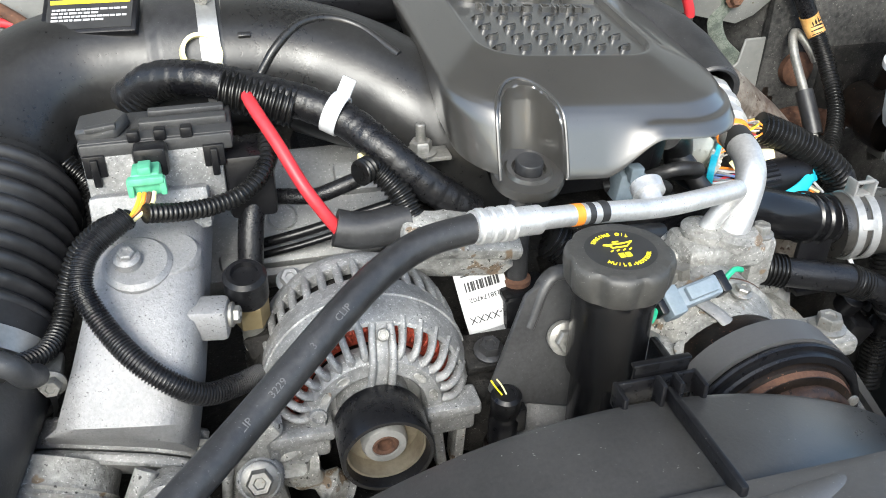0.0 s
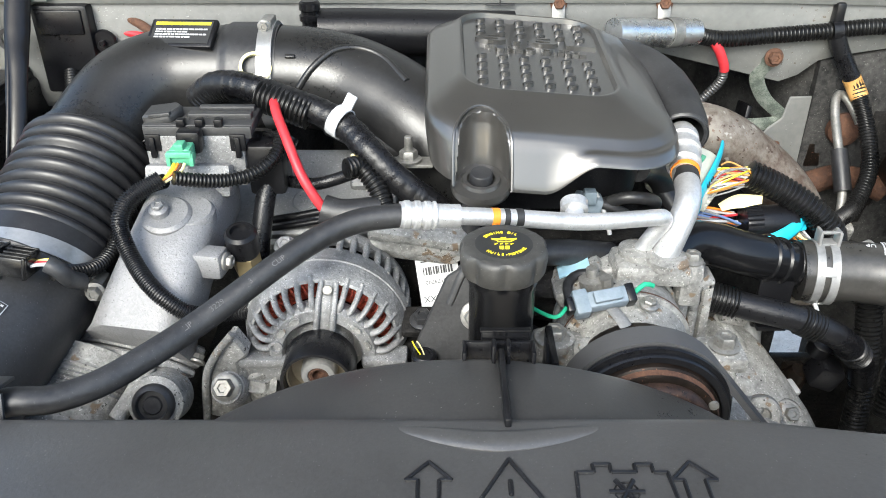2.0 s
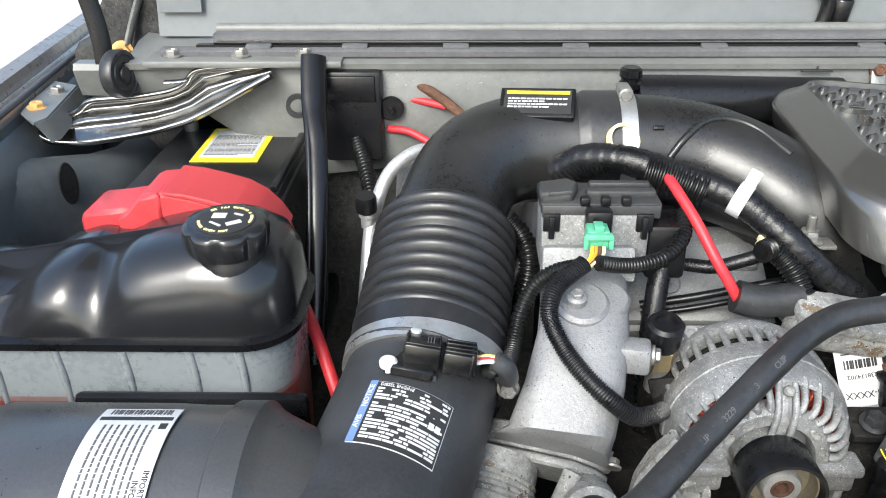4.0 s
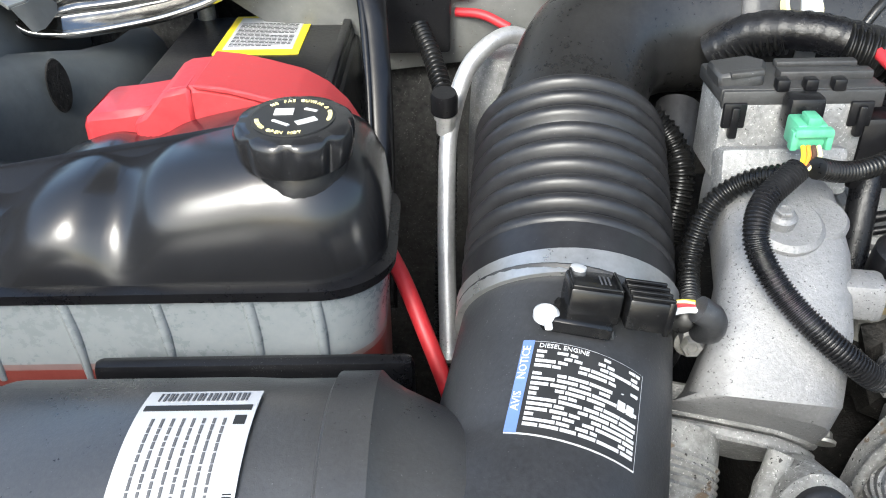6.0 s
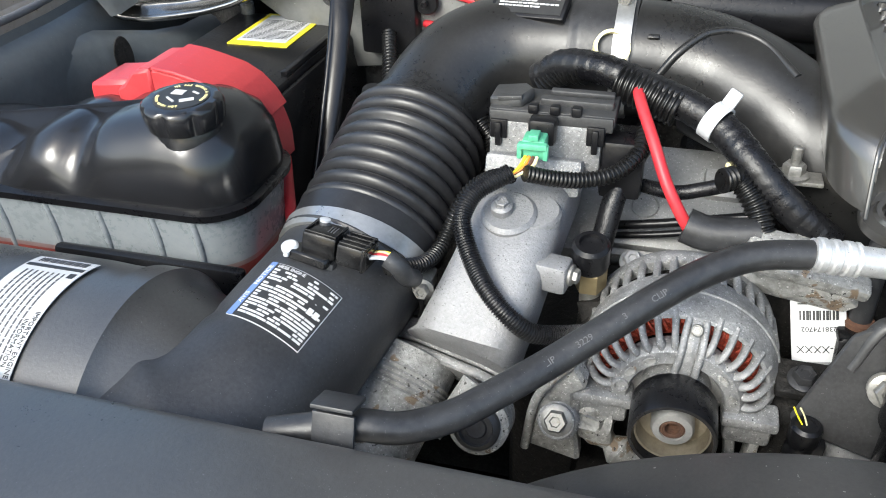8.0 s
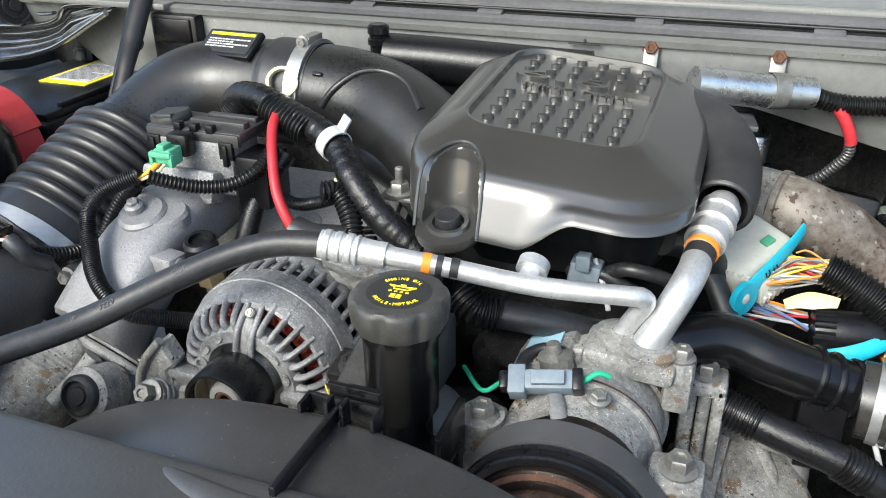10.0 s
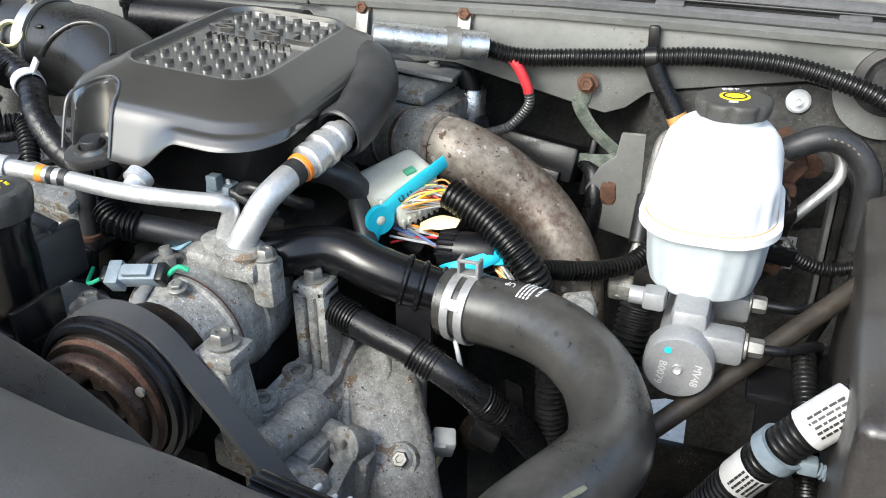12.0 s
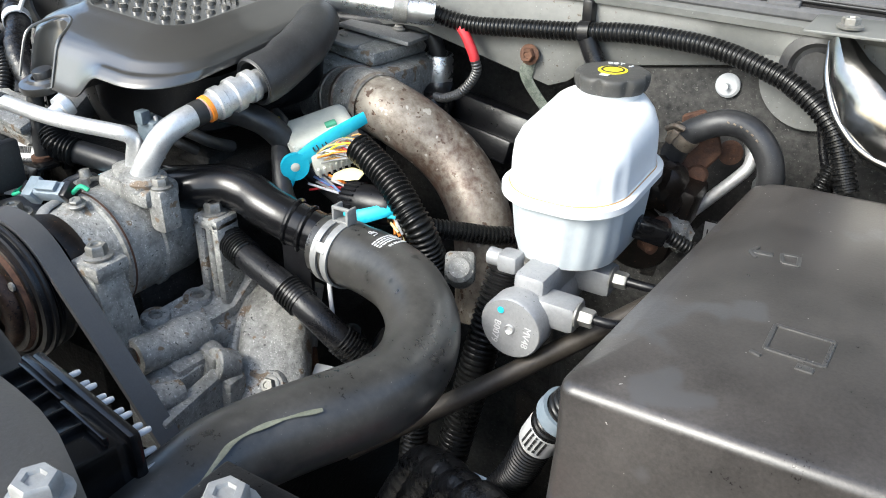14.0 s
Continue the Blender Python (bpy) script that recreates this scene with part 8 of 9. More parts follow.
part("pale_streak", tube([(0.7095, 0.3482, 1.1142), (0.6996, 0.3316, 1.1157), (0.6896, 0.3109, 1.1164), (0.6851, 0.2906, 1.1162), (0.6866, 0.2769, 1.1137), (0.690, 0.262, 1.1105)], lambda s, t: 0.0022 + 0.0008 * math.sin(s * 200), 8, 0.003, flat=0.25), PALESTREAK, bpy.data.objects["radiator_hose"], "narrow pale green streak")
for x, y, z in ((0.530, 0.564, 1.100), (0.514, 0.560, 1.1055), (0.500, 0.557, 1.111)):
    part("raised_band", lathe([(0.0225, -0.003), (0.0245, -0.001), (0.0245, 0.001), (0.0225, 0.003)], aim((x, y, z), (1, 0.25, -0.28)), 32, cap=False), GLOSS, bpy.data.objects["water_outlet"])
hose("cable_tie", [(0.552, 0.543, 1.070), (0.560, 0.535, 1.050), (0.566, 0.53, 1.03)], 0.0022, WHITE, "white cable tie hanging under the hose", "cable tie")
single("outlet_bracket", merge(rbox((0.035, 0.006, 0.06), pose(0.512, 0.546, 1.065), 0.002), rbox((0.03, 0.02, 0.005), pose(0.512, 0.543, 1.040), 0.001)), PLASTIC, "black steel bracket under the outlet pipe", "bracket")

# ---- head, sensors and lower right clutter ----
lower = thing("lower_plug", (0.54, 0.53, 0.94), "pale grey plug on a sensor low on the head", "connector")
part("shell", merge(rbox((0.022, 0.020, 0.024), pose(0.543, 0.535, 0.955, 20, 10, 25), 0.003), rbox((0.012, 0.006, 0.014), pose(0.543, 0.523, 0.957, 20, 10, 25), 0.001)), PALE, lower)
wires("wire", lower, [(0.536 + 0.004 * i, 0.53, 0.942) for i in range(3)], [(0.53 + 0.004 * i, 0.52, 0.90) for i in range(3)], 0.004, 0.0016, (GREYC, CREAM, PALE))
hose("glow_tube", [(0.505, 0.572, 1.035), (0.505, 0.562, 1.005), (0.507, 0.553, 0.972)], 0.0115, GREYC, "grey tube standing behind the head", "pipe")
hose("rusty_pipe", [(0.509, 0.551, 0.972), (0.516, 0.545, 0.950), (0.522, 0.541, 0.935)], 0.010, RUST, "rusty stem below the grey tube", "pipe")
single("rusty_fitting", merge(lathe([(0.012, 0), (0.014, 0.006), (0.012, 0.02), (0.009, 0.03)], aim((0.560, 0.565, 0.94), (0.2, -0.3, 1)), 20), rbox((0.03, 0.02, 0.016), pose(0.575, 0.585, 0.945, 0, 15, 20), 0.004)), CLUTCH, "rusty fitting below the taped harness", "fitting")
single("sensor_block", merge(rbox((0.03, 0.03, 0.03), pose(0.585, 0.545, 0.975, 10, 20), 0.005), rbox((0.02, 0.04, 0.02), pose(0.60, 0.56, 1.0, 0, 30, 20), 0.004), lathe([(0.012, 0), (0.012, 0.02), (0.008, 0.022)], aim((0.575, 0.55, 1.0), (0, -0.5, 1)), 18)), PLASTIC, "small black sensor block below the hose", "sensor")
hose("wiring_loom", [(0.63, 0.585, 1.06), (0.635, 0.57, 1.01), (0.64, 0.56, 0.95), (0.64, 0.55, 0.88)], 0.013, LOOM, "corrugated loom dropping behind the hose", "wiring", 0.005)
hose("wiring_loom", [(0.70, 0.62, 1.09), (0.695, 0.60, 1.04), (0.69, 0.58, 0.98), (0.68, 0.56, 0.90)], 0.0155, LOOM, "corrugated loom dropping beside the brake cylinder", "wiring", 0.0055)
hose("steering_shaft", [(0.641, 0.45, 0.970), (0.734, 0.535, 1.027), (0.827, 0.62, 1.087), (0.92, 0.705, 1.147)], 0.0090, SHAFT, "dull brown steel steering shaft", "shaft")
single("pipe_sensor", merge(lathe([(0.014, 0), (0.014, 0.03), (0.010, 0.034)], aim((0.640, 0.64, 1.055), (0.3, -0.6, 0.6)), 20), rbox((0.03, 0.03, 0.02), pose(0.645, 0.63, 1.07, 20, 0, 30), 0.005)), DULL, "grimy round sensor next to the downpipe", "sensor")

# ---- engine rear ----
ecm = thing("injection_module", (0.37, 0.85, 1.12), "grey dusty cast module behind the engine cover", "control module")
part("case", merge(rbox((0.12, 0.16, 0.07), pose(0.375, 0.85, 1.160, -3, 8, 0), 0.010), rbox((0.09, 0.12, 0.02), pose(0.375, 0.86, 1.205, -3, 8, 0), 0.008)), DULL, ecm)
part("top_plate", merge(rbox((0.10, 0.06, 0.006), pose(0.385, 0.87, 1.220, -3, 8, 6), 0.002), rbox((0.05, 0.10, 0.005), pose(0.365, 0.84, 1.216, -3, 8, 6), 0.002)), GREYC, ecm)
for p in ((0.40, 0.88, 1.222), (0.36, 0.82, 1.218)):
    part("bolt", bolt(p, (0.1, 0, 1), 0.006, 0.005), STEEL, ecm)
hose("heater_pipe", [(0.28, 0.86, 1.228), (0.34, 0.875, 1.226), (0.39, 0.90, 1.222), (0.42, 0.915, 1.212), (0.432, 0.92, 1.19), (0.435, 0.92, 1.14)], 0.011, RUBBER, "grey rubber heater pipe with a foil collar", "pipe")
single("foil_collar", lathe([(0.017, -0.02), (0.019, -0.018), (0.0185, 0.018), (0.017, 0.02)], aim((0.4345, 0.92, 1.168), (0.05, 0, 1)), 28, cap=False), CHROME, "shiny foil collar round the heater pipe", "collar")
bmod = thing("black_module", (0.52, 0.93, 1.06), "black plastic module low on the firewall", "control module")
part("case", merge(rbox((0.13, 0.06, 0.045), pose(0.515, 0.935, 1.105, -18, 6, -8), 0.005), rbox((0.10, 0.02, 0.03), pose(0.51, 0.90, 1.09, -18, 6, -8), 0.003)), PLASTIC, bmod)
part("connector", merge(rbox((0.035, 0.035, 0.035), pose(0.448, 0.90, 1.135, 10, 0, 20), 0.004), lathe([(0.016, 0), (0.018, 0.012), (0.012, 0.02)], aim((0.447, 0.89, 1.125), (0, -0.3, 1)), 20)), PLASTIC, bmod)
part("side_bracket", rbox((0.008, 0.04, 0.07), pose(0.590, 0.93, 1.10, -10, 8), 0.002), PLASTIC, bmod)
hose("wiring_loom", [(0.585, 0.92, 1.11), (0.60, 0.90, 1.10), (0.605, 0.885, 1.07), (0.60, 0.88, 1.03)], 0.012, TAPE, "taped cable leaving the black module", "cable")
part("flex_joint", tube([(0.34, 0.80, 1.14), (0.38, 0.785, 1.155), (0.43, 0.760, 1.169), (0.465, 0.744, 1.171)], 0.0355, 32, 0.006), DULL, bpy.data.objects["exhaust_downpipe"], "grimy banded joint")
for p, d in (((0.395, 0.778, 1.160), (0.9, -0.45, 0.2)), ((0.425, 0.762, 1.168), (0.9, -0.45, 0.1)), ((0.465, 0.744, 1.171), (0.95, -0.3, 0))):
    part("clamp_band", lathe([(0.0350, -0.004), (0.0375, -0.003), (0.0375, 0.003), (0.0350, 0.004)], aim(p, d), 36, cap=False), RUSTY, bpy.data.objects["exhaust_downpipe"])

# ---- cowl fittings ----
for p in ((0.317, 0.866, 1.288), (0.446, 0.866, 1.288)):
    bk = thing("sleeve_bracket", p, "zinc clip and rusty bolt holding the foil sleeve", "clip", "sleeve clips")
    part("bolt", bolt(p, (0, -1, 0.2), 0.0075, 0.008), RUST, bk)
    part("strap", rbox((0.016, 0.004, 0.05), pose(p[0], p[1] - 0.006, p[2] - 0.018, -18), 0.001), STEEL, bk)
part("clip_band", lathe([(0.0170, -0.008), (0.0180, -0.008), (0.0180, 0.008), (0.0170, 0.008)], aim((0.446, 0.822, 1.264), (0.055, 0.03, -0.008)), 28, cap=False), STEEL, bk)
rw = thing("fusible_wire", (0.51, 0.85, 1.14), "red wire in a thin loom dropping from the harness", "wiring")
part("red_sleeve", tube([(0.506, 0.85, 1.248), (0.517, 0.849, 1.234), (0.526, 0.850, 1.216), (0.528, 0.851, 1.208)], 0.006, 12, 0.004), REDW, rw)
part("loom", loom_tube([(0.527, 0.851, 1.212), (0.528, 0.856, 1.195), (0.518, 0.860, 1.178), (0.500, 0.862, 1.160), (0.470, 0.875, 1.146), (0.447, 0.887, 1.142)], 0.0055, 0.004), BAFFLE, rw)
part("terminal", lathe([(0.006, 0), (0.006, 0.012)], aim((0.450, 0.885, 1.142), (-1, 0.3, 0)), 14), REDW, rw)
gs = thing("ground_strap", (0.59, 0.9, 1.1), "braided grey-green ground strap bolted to the cowl", "strap")
part("braid", tube([(0.592, 0.868, 1.220), (0.586, 0.874, 1.205), (0.582, 0.880, 1.188), (0.60, 0.888, 1.158), (0.628, 0.890, 1.133), (0.622, 0.893, 1.122), (0.58, 0.91, 1.112), (0.545, 0.94, 1.104)], 0.0095, 14, 0.003, flat=0.2, up=(0, -1, 0.2)), GREENSTRAP, gs)
part("bolt", bolt((0.592, 0.864, 1.221), (0, -1, 0.1), 0.0085, 0.009), RUST, gs)
single("loom_clip", merge(lathe([(0.0105, -0.006), (0.0125, -0.006), (0.0125, 0.006), (0.0105, 0.006)], aim((0.660, 0.86, 1.256), (1, 0, 0.1)), 24, cap=False), rbox((0.012, 0.016, 0.03), pose(0.660, 0.864, 1.275), 0.003)), PLASTIC, "black clip holding the firewall loom", "clip")
tb = hose("taped_branch", [(0.662, 0.858, 1.250), (0.672, 0.858, 1.230), (0.687, 0.856, 1.206), (0.701, 0.852, 1.182)], 0.0105, TAPE, "taped branch dropping behind the reservoir", "wiring")
part("tape_marker", tube([(0.692, 0.855, 1.197), (0.699, 0.853, 1.185), (0.704, 0.846, 1.174)], 0.0112, 16, 0.004), TAN, tb, "tan tape marker")
sl = thing("steel_line", (0.676, 0.80, 1.0), "grey steel line with a black foam sleeve", "pipe")
part("tube", tube([(0.664, 0.735, 1.03), (0.670, 0.755, 1.055), (0.676, 0.776, 1.079), (0.676, 0.807, 1.116), (0.677, 0.84, 1.148), (0.680, 0.857, 1.166), (0.688, 0.866, 1.172), (0.698, 0.862, 1.165), (0.706, 0.852, 1.152), (0.712, 0.845, 1.14)], 0.0055, 14, 0.004), STEEL, sl)
part("foam_sleeve", tube([(0.676, 0.773, 1.077), (0.676, 0.79, 1.097), (0.676, 0.809, 1.118)], 0.0105, 18, 0.004), RUBBER, sl, "black foam sleeve")
part("end_fitting", merge(rbox((0.026, 0.02, 0.024), pose(0.667, 0.74, 1.04, 20), 0.004), lathe([(0.010, 0), (0.010, 0.014)], aim((0.668, 0.748, 1.046), (0.1, 0.6, 0.7)), 6)), DULL, sl)
fl = thing("rusty_flange", (0.70, 0.88, 1.05), "rusty flange plate and boss on the firewall", "flange")
part("plate", rbox((0.075, 0.006, 0.085), pose(0.705, 0.882, 1.105), 0.003), CLUTCH, fl)
part("boss", lathe([(0.022, 0), (0.022, 0.010), (0.016, 0.014), (0, 0.014)], aim((0.708, 0.879, 1.12), (0, -1, 0.1)), 26), RUST, fl)
part("lower_arm", tube([(0.67, 0.855, 1.05), (0.70, 0.85, 1.062), (0.735, 0.84, 1.06), (0.76, 0.83, 1.05)], 0.016, 16, 0.006), RUST, fl)
gr = thing("firewall_grommet", (0.885, 0.87, 1.25), "large black rubber grommet in a pale steel ring", "grommet")
part("ring", lathe([(0.0, 0), (0.052, 0), (0.052, 0.003), (0.03, 0.004)], aim((0.893, 0.874, 1.240), (0, -1, 0.05)), 44), BODY, gr)
part("rubber", lathe([(0.036, 0.0), (0.035, 0.006), (0.026, 0.008), (0.022, 0.004), (0.018, 0.010), (0, 0.010)], aim((0.893, 0.871, 1.248), (0, -1, 0.05)), 40), RUBBER, gr)
single("plastic_rivet", merge(lathe([(0.0125, 0), (0.0125, 0.002), (0.010, 0.004), (0, 0.004)], aim((0.812, 0.878, 1.218), (0, -1, 0.1)), 28), lathe([(0.003, 0.004), (0.003, 0.012), (0, 0.012)], aim((0.812, 0.878, 1.218), (0, -1, 0.1)), 12)), PALE, "pale plastic rivet in the insulation mat", "rivet")
hose("twisted_cable", [(0.905, 0.85, 1.225), (0.912, 0.85, 1.195), (0.922, 0.845, 1.165), (0.938, 0.84, 1.14), (0.955, 0.83, 1.13)], 0.0042, TAPE, "twisted black cable hanging from the grommet", "cable")
hose("wiring_loom", [(0.93, 0.84, 1.165), (0.925, 0.83, 1.15), (0.92, 0.82, 1.12), (0.92, 0.80, 1.08)], 0.009, LOOM, "short corrugated loom by the fuse box", "wiring", 0.0048)
single("pipe_end", merge(tube([(0.022, 0.806, 1.262), (0.022, 0.806, 1.292)], 0.010, 20, 0.004), lathe([(0.0125, 0), (0.0125, 0.006), (0.0105, 0.0075), (0.0105, 0.011), (0.0125, 0.0125), (0.0120, 0.020), (0.009, 0.0225), (0, 0.0225)], pose(0.022, 0.806, 1.284), 24)), GLOSS, "glossy black capped stub at the end of the firewall tube", "pipe")
# ---- brake unit details ----
wp = thing("steel_plate", (0.62, 0.89, 0.95), "pale grey steel plate with a rust stain", "plate")
part("plate", slab([(0.594, 1.088), (0.600, 1.04), (0.69, 1.02), (0.688, 1.10), (0.674, 1.163), (0.632, 1.162), (0.627, 1.132), (0.610, 1.118)], 0.004, Matrix(((1, 0, 0, 0), (0, 0, -1, 0.886), (0, 1, 0, 0), (0, 0, 0, 1)))), BODY, wp)
part("rust_patch", blob((0.02, 0.006, 0.03), pose(0.622, 0.882, 1.085), 3, 0.3, 2), RUST, wp)
bst = thing("hydraulic_booster", (0.78, 0.80, 1.05), "rusty hydraulic brake booster behind the reservoir", "brake booster")
part("body", merge(lathe([(0.0, 0), (0.034, 0), (0.036, 0.004), (0.036, 0.03), (0.030, 0.036), (0.030, 0.075), (0.0, 0.075)], aim((0.775, 0.755, 1.085), (0, 1, 0)), 36), rbox((0.045, 0.05, 0.05), pose(0.800, 0.79, 1.12, 0, 12), 0.008), blob((0.05, 0.05, 0.05), pose(0.79, 0.765, 1.145), 3, 0.3, 6)), CLUTCH, bst)
part("flange", slab([(-0.010, -0.030), (0.012, -0.034), (0.030, -0.012), (0.022, 0.012), (0.006, 0.030), (-0.014, 0.022)], 0.010, aim((0.800, 0.822, 1.176), (0.25, -1, 0.25)), 0.002), RUST, bst, "flaking rusty flange")
part("gasket_disc", lathe([(0.0125, 0), (0.0125, 0.003), (0.009, 0.004), (0, 0.0035)], aim((0.833, 0.845, 1.160), (0.1, -1, 0.2)), 24), RUST, bst)
part("dome", lathe([(0.0105, 0), (0.0105, 0.006), (0.0085, 0.011), (0.004, 0.013), (0, 0.0135)], aim((0.812, 0.812, 1.143), (0.2, -1, 0.25)), 24), RUST, bst, "rusty domed plug")
part("ridge", tube([(0.792, 0.790, 1.150), (0.806, 0.785, 1.128), (0.812, 0.782, 1.105), (0.806, 0.778, 1.085)], 0.009, 14, 0.004, flat=0.6), CLUTCH, bst)
part("lug", merge(blob((0.032, 0.024, 0.030), pose(0.812, 0.762, 1.098, 0, 25), 3, 0.35, 9), rbox((0.014, 0.02, 0.045), pose(0.800, 0.768, 1.112, 0, -32), 0.004)), DULL, bst, "flaking grey mounting lug")
part("lug_bolt", bolt((0.803, 0.742, 1.112), (0.2, -1, 0.1), 0.007, 0.007), RUST, bst)
part("clamp", merge(lathe([(0.0130, -0.006), (0.0150, -0.006), (0.0150, 0.006), (0.0130, 0.006)], aim((0.799, 0.787, 1.187), (0.6, 0, 0.8)), 24, cap=False), rbox((0.008, 0.012, 0.016), pose(0.793, 0.774, 1.192, 0, 30), 0.002), tube([(0.786, 0.772, 1.198), (0.795, 0.770, 1.203), (0.803, 0.772, 1.200)], 0.0028, 10, 0.003)), TANSTEEL, bst, "tarnished spring clamp")
dash = [(0.822, 1.2035), (0.828, 1.2060), (0.834, 1.2072), (0.840, 1.2076), (0.846, 1.2070), (0.852, 1.2056), (0.858, 1.2030), (0.863, 1.2000), (0.868, 1.1955)]
for x, z in dash:
    part("print_dash", rbox((0.0028, 0.0010, 0.0016), pose(x, 0.7800, z + 0.0040, 0, 30), 0.0003), TANSTEEL, bpy.data.objects["booster_hose"])
bp = thing("bracket_plate", (0.83, 0.87, 1.0), "dark painted bracket plate with a white sticker", "plate")
part("plate", merge(rbox((0.13, 0.008, 0.17), pose(0.81, 0.880, 1.06), 0.012), rbox((0.012, 0.03, 0.16), pose(0.872, 0.868, 1.06), 0.005)), DARK, bp)
part("edge", rbox((0.006, 0.034, 0.15), pose(0.862, 0.862, 1.06), 0.002), BODY, bp)
part("sticker", slab([(-0.012, -0.02), (0.012, -0.02), (0.012, 0.02), (-0.012, 0.02)], 0.001, pose(0.825, 0.8755, 1.045, 90), 0), WHITE, bp)
part("sticker_word", merge(letters("AJF", 0.017, pose(0.823, 0.8742, 1.045, 90) @ pose(0, 0, 0, 0, 0, 90), 0.0003), turned(print_rows(-0.016, 0.016, 0.0, 0.002, 1, 0.0016, 4, 0.0), pose(0.833, 0.8742, 1.045, 90) @ pose(0, 0, 0, 0, 0, 90))), INK, bp)
for y, z, dx in ((0.574, 1.096, 0.0), (0.648, 1.096, 0.01)):
    hose("brake_line", [(0.806, y, z), (0.825 + dx, y + 0.004, z - 0.001), (0.848 + dx, y + 0.03, z - 0.006), (0.855 + dx, y + 0.07, z - 0.04), (0.852, y + 0.09, z - 0.1)], 0.0042, PLASTIC, "thin black coated brake line", "pipe")
RM = pose(0.753, 0.702, 1.2660)
part("cap_word", merge(arc_words("DOT 3", 0.021, 90, 0.007, RM, False), rbox((0.008, 0.005, 0.0005), RM @ pose(0, -0.019, 0), 0)), WHITE, rcap)
part("ring_mark", lathe([(0.0085, 0), (0.0095, 0.0006), (0.0105, 0)], pose(0.753, 0.702, 1.2661), 28, cap=False), INK, rcap)
MX = Matrix(((1, 0, 0, 0.744), (0, 0, -1, 0.5466), (0, 1, 0, 1.080), (0, 0, 0, 1)))
part("stamp", letters("MV48", 0.009, MX @ pose(0.015, -0.004, 0.0002, 0, 0, -98), 0.0002), WHITE, brake)
part("stamp", letters("B0079", 0.009, MX @ pose(-0.013, -0.006, 0.0002, 0, 0, -98), 0.0002), WHITE, brake)
part("centre_pin", lathe([(0.0045, 0), (0.004, 0.002), (0.002, 0.0004), (0, 0.0004)], MX, 18), PIPE, brake)
part("paint_dot", lathe([(0.003, 0), (0.003, 0.0006), (0, 0.0008)], MX @ pose(-0.009, 0.016, 0), 16), TEAL, brake)
part("grommet", lathe([(0.012, 0), (0.012, 0.014)], aim((0.747, 0.612, 1.108), (0, 0, 1)), 22), MILK, brake)
part("grommet", lathe([(0.012, 0), (0.012, 0.014)], aim((0.747, 0.672, 1.108), (0, 0, 1)), 22), MILK, brake)
part("side_lug", merge(rbox((0.02, 0.02, 0.018), pose(0.715, 0.60, 1.112), 0.004), lathe([(0.008, 0), (0.008, 0.012)], aim((0.706, 0.60, 1.112), (-1, 0, 0)), 18)), SMOOTHALU, brake)
ls = thing("level_sensor", (0.80, 0.66, 1.11), "black fluid level plug with corrugated lead", "connector")
part("plug", merge(rbox((0.03, 0.022, 0.018), pose(0.808, 0.690, 1.130, 0, 15, 20), 0.003), rbox((0.014, 0.010, 0.010), pose(0.808, 0.678, 1.138, 0, 15, 20), 0.002)), GLOSS, ls)
part("lead", loom_tube([(0.82, 0.70, 1.125), (0.84, 0.71, 1.112), (0.86, 0.715, 1.108), (0.89, 0.72, 1.115)], 0.0062, 0.004), LOOM, ls)
part("rusty_tip", lathe([(0.007, 0), (0.007, 0.014), (0.004, 0.016)], aim((0.80, 0.70, 1.112), (0.6, -0.4, 0)), 16), RUST, ls)

lh = thing("labelled_loom", (0.81, 0.48, 0.98), "thick corrugated loom with two white paper labels", "wiring")
LP = [(0.876, 0.50, 1.122), (0.857, 0.484, 1.113), (0.836, 0.480, 1.090), (0.816, 0.484, 1.057), (0.794, 0.497, 1.010), (0.778, 0.51, 0.97), (0.752, 0.53, 0.92)]
part("loom", loom_tube(LP, 0.0146, 0.0055, 0.06, 20), LOOM, lh)
LS = spline(LP, 0.004)
def stretch(i, j, r):
    return tube([LS[i], LS[(i + j) // 2], LS[j]], r, 26, 0.004, caps=False)
part("paper_label", stretch(4, 13, 0.0162), WHITE, lh, "white printed paper label")
part("paper_label", stretch(25, 32, 0.0162), WHITE, lh, "white printed paper label")
for q, w, sd in ((8, 0.030, 2), (28, 0.022, 3)):
    t = (LS[q + 1] - LS[q - 1]).normalized()
    bm = print_rows(-w / 2, w / 2, 0.008, 0.0040, 5, 0.0018, sd, 0.0)
    part("label_print", on_cylinder(turned(bm, pose(0, 0, 0, 0, 0, 90)), LS[q], t, (0.3, -0.6, 0.7), 0.0164), INK, lh)
part("clip_ring", merge(lathe([(0.0155, -0.006), (0.0185, -0.006), (0.0185, 0.006), (0.0155, 0.006)], aim(LS[20], LS[21] - LS[19]), 30, cap=False), rbox((0.014, 0.012, 0.012), Matrix.Translation(LS[20] + Vector((0.021, -0.002, -0.006))), 0.002)), BLUEGREY, lh, "blue-grey plastic clip")
part("clip_pin", loom_tube([LS[20] + Vector((0.028, -0.002, -0.008)), LS[20] + Vector((0.045, -0.002, -0.014))], 0.005, 0.003, 0.2), BLUEGREY, lh)
rnd = random.Random(4)
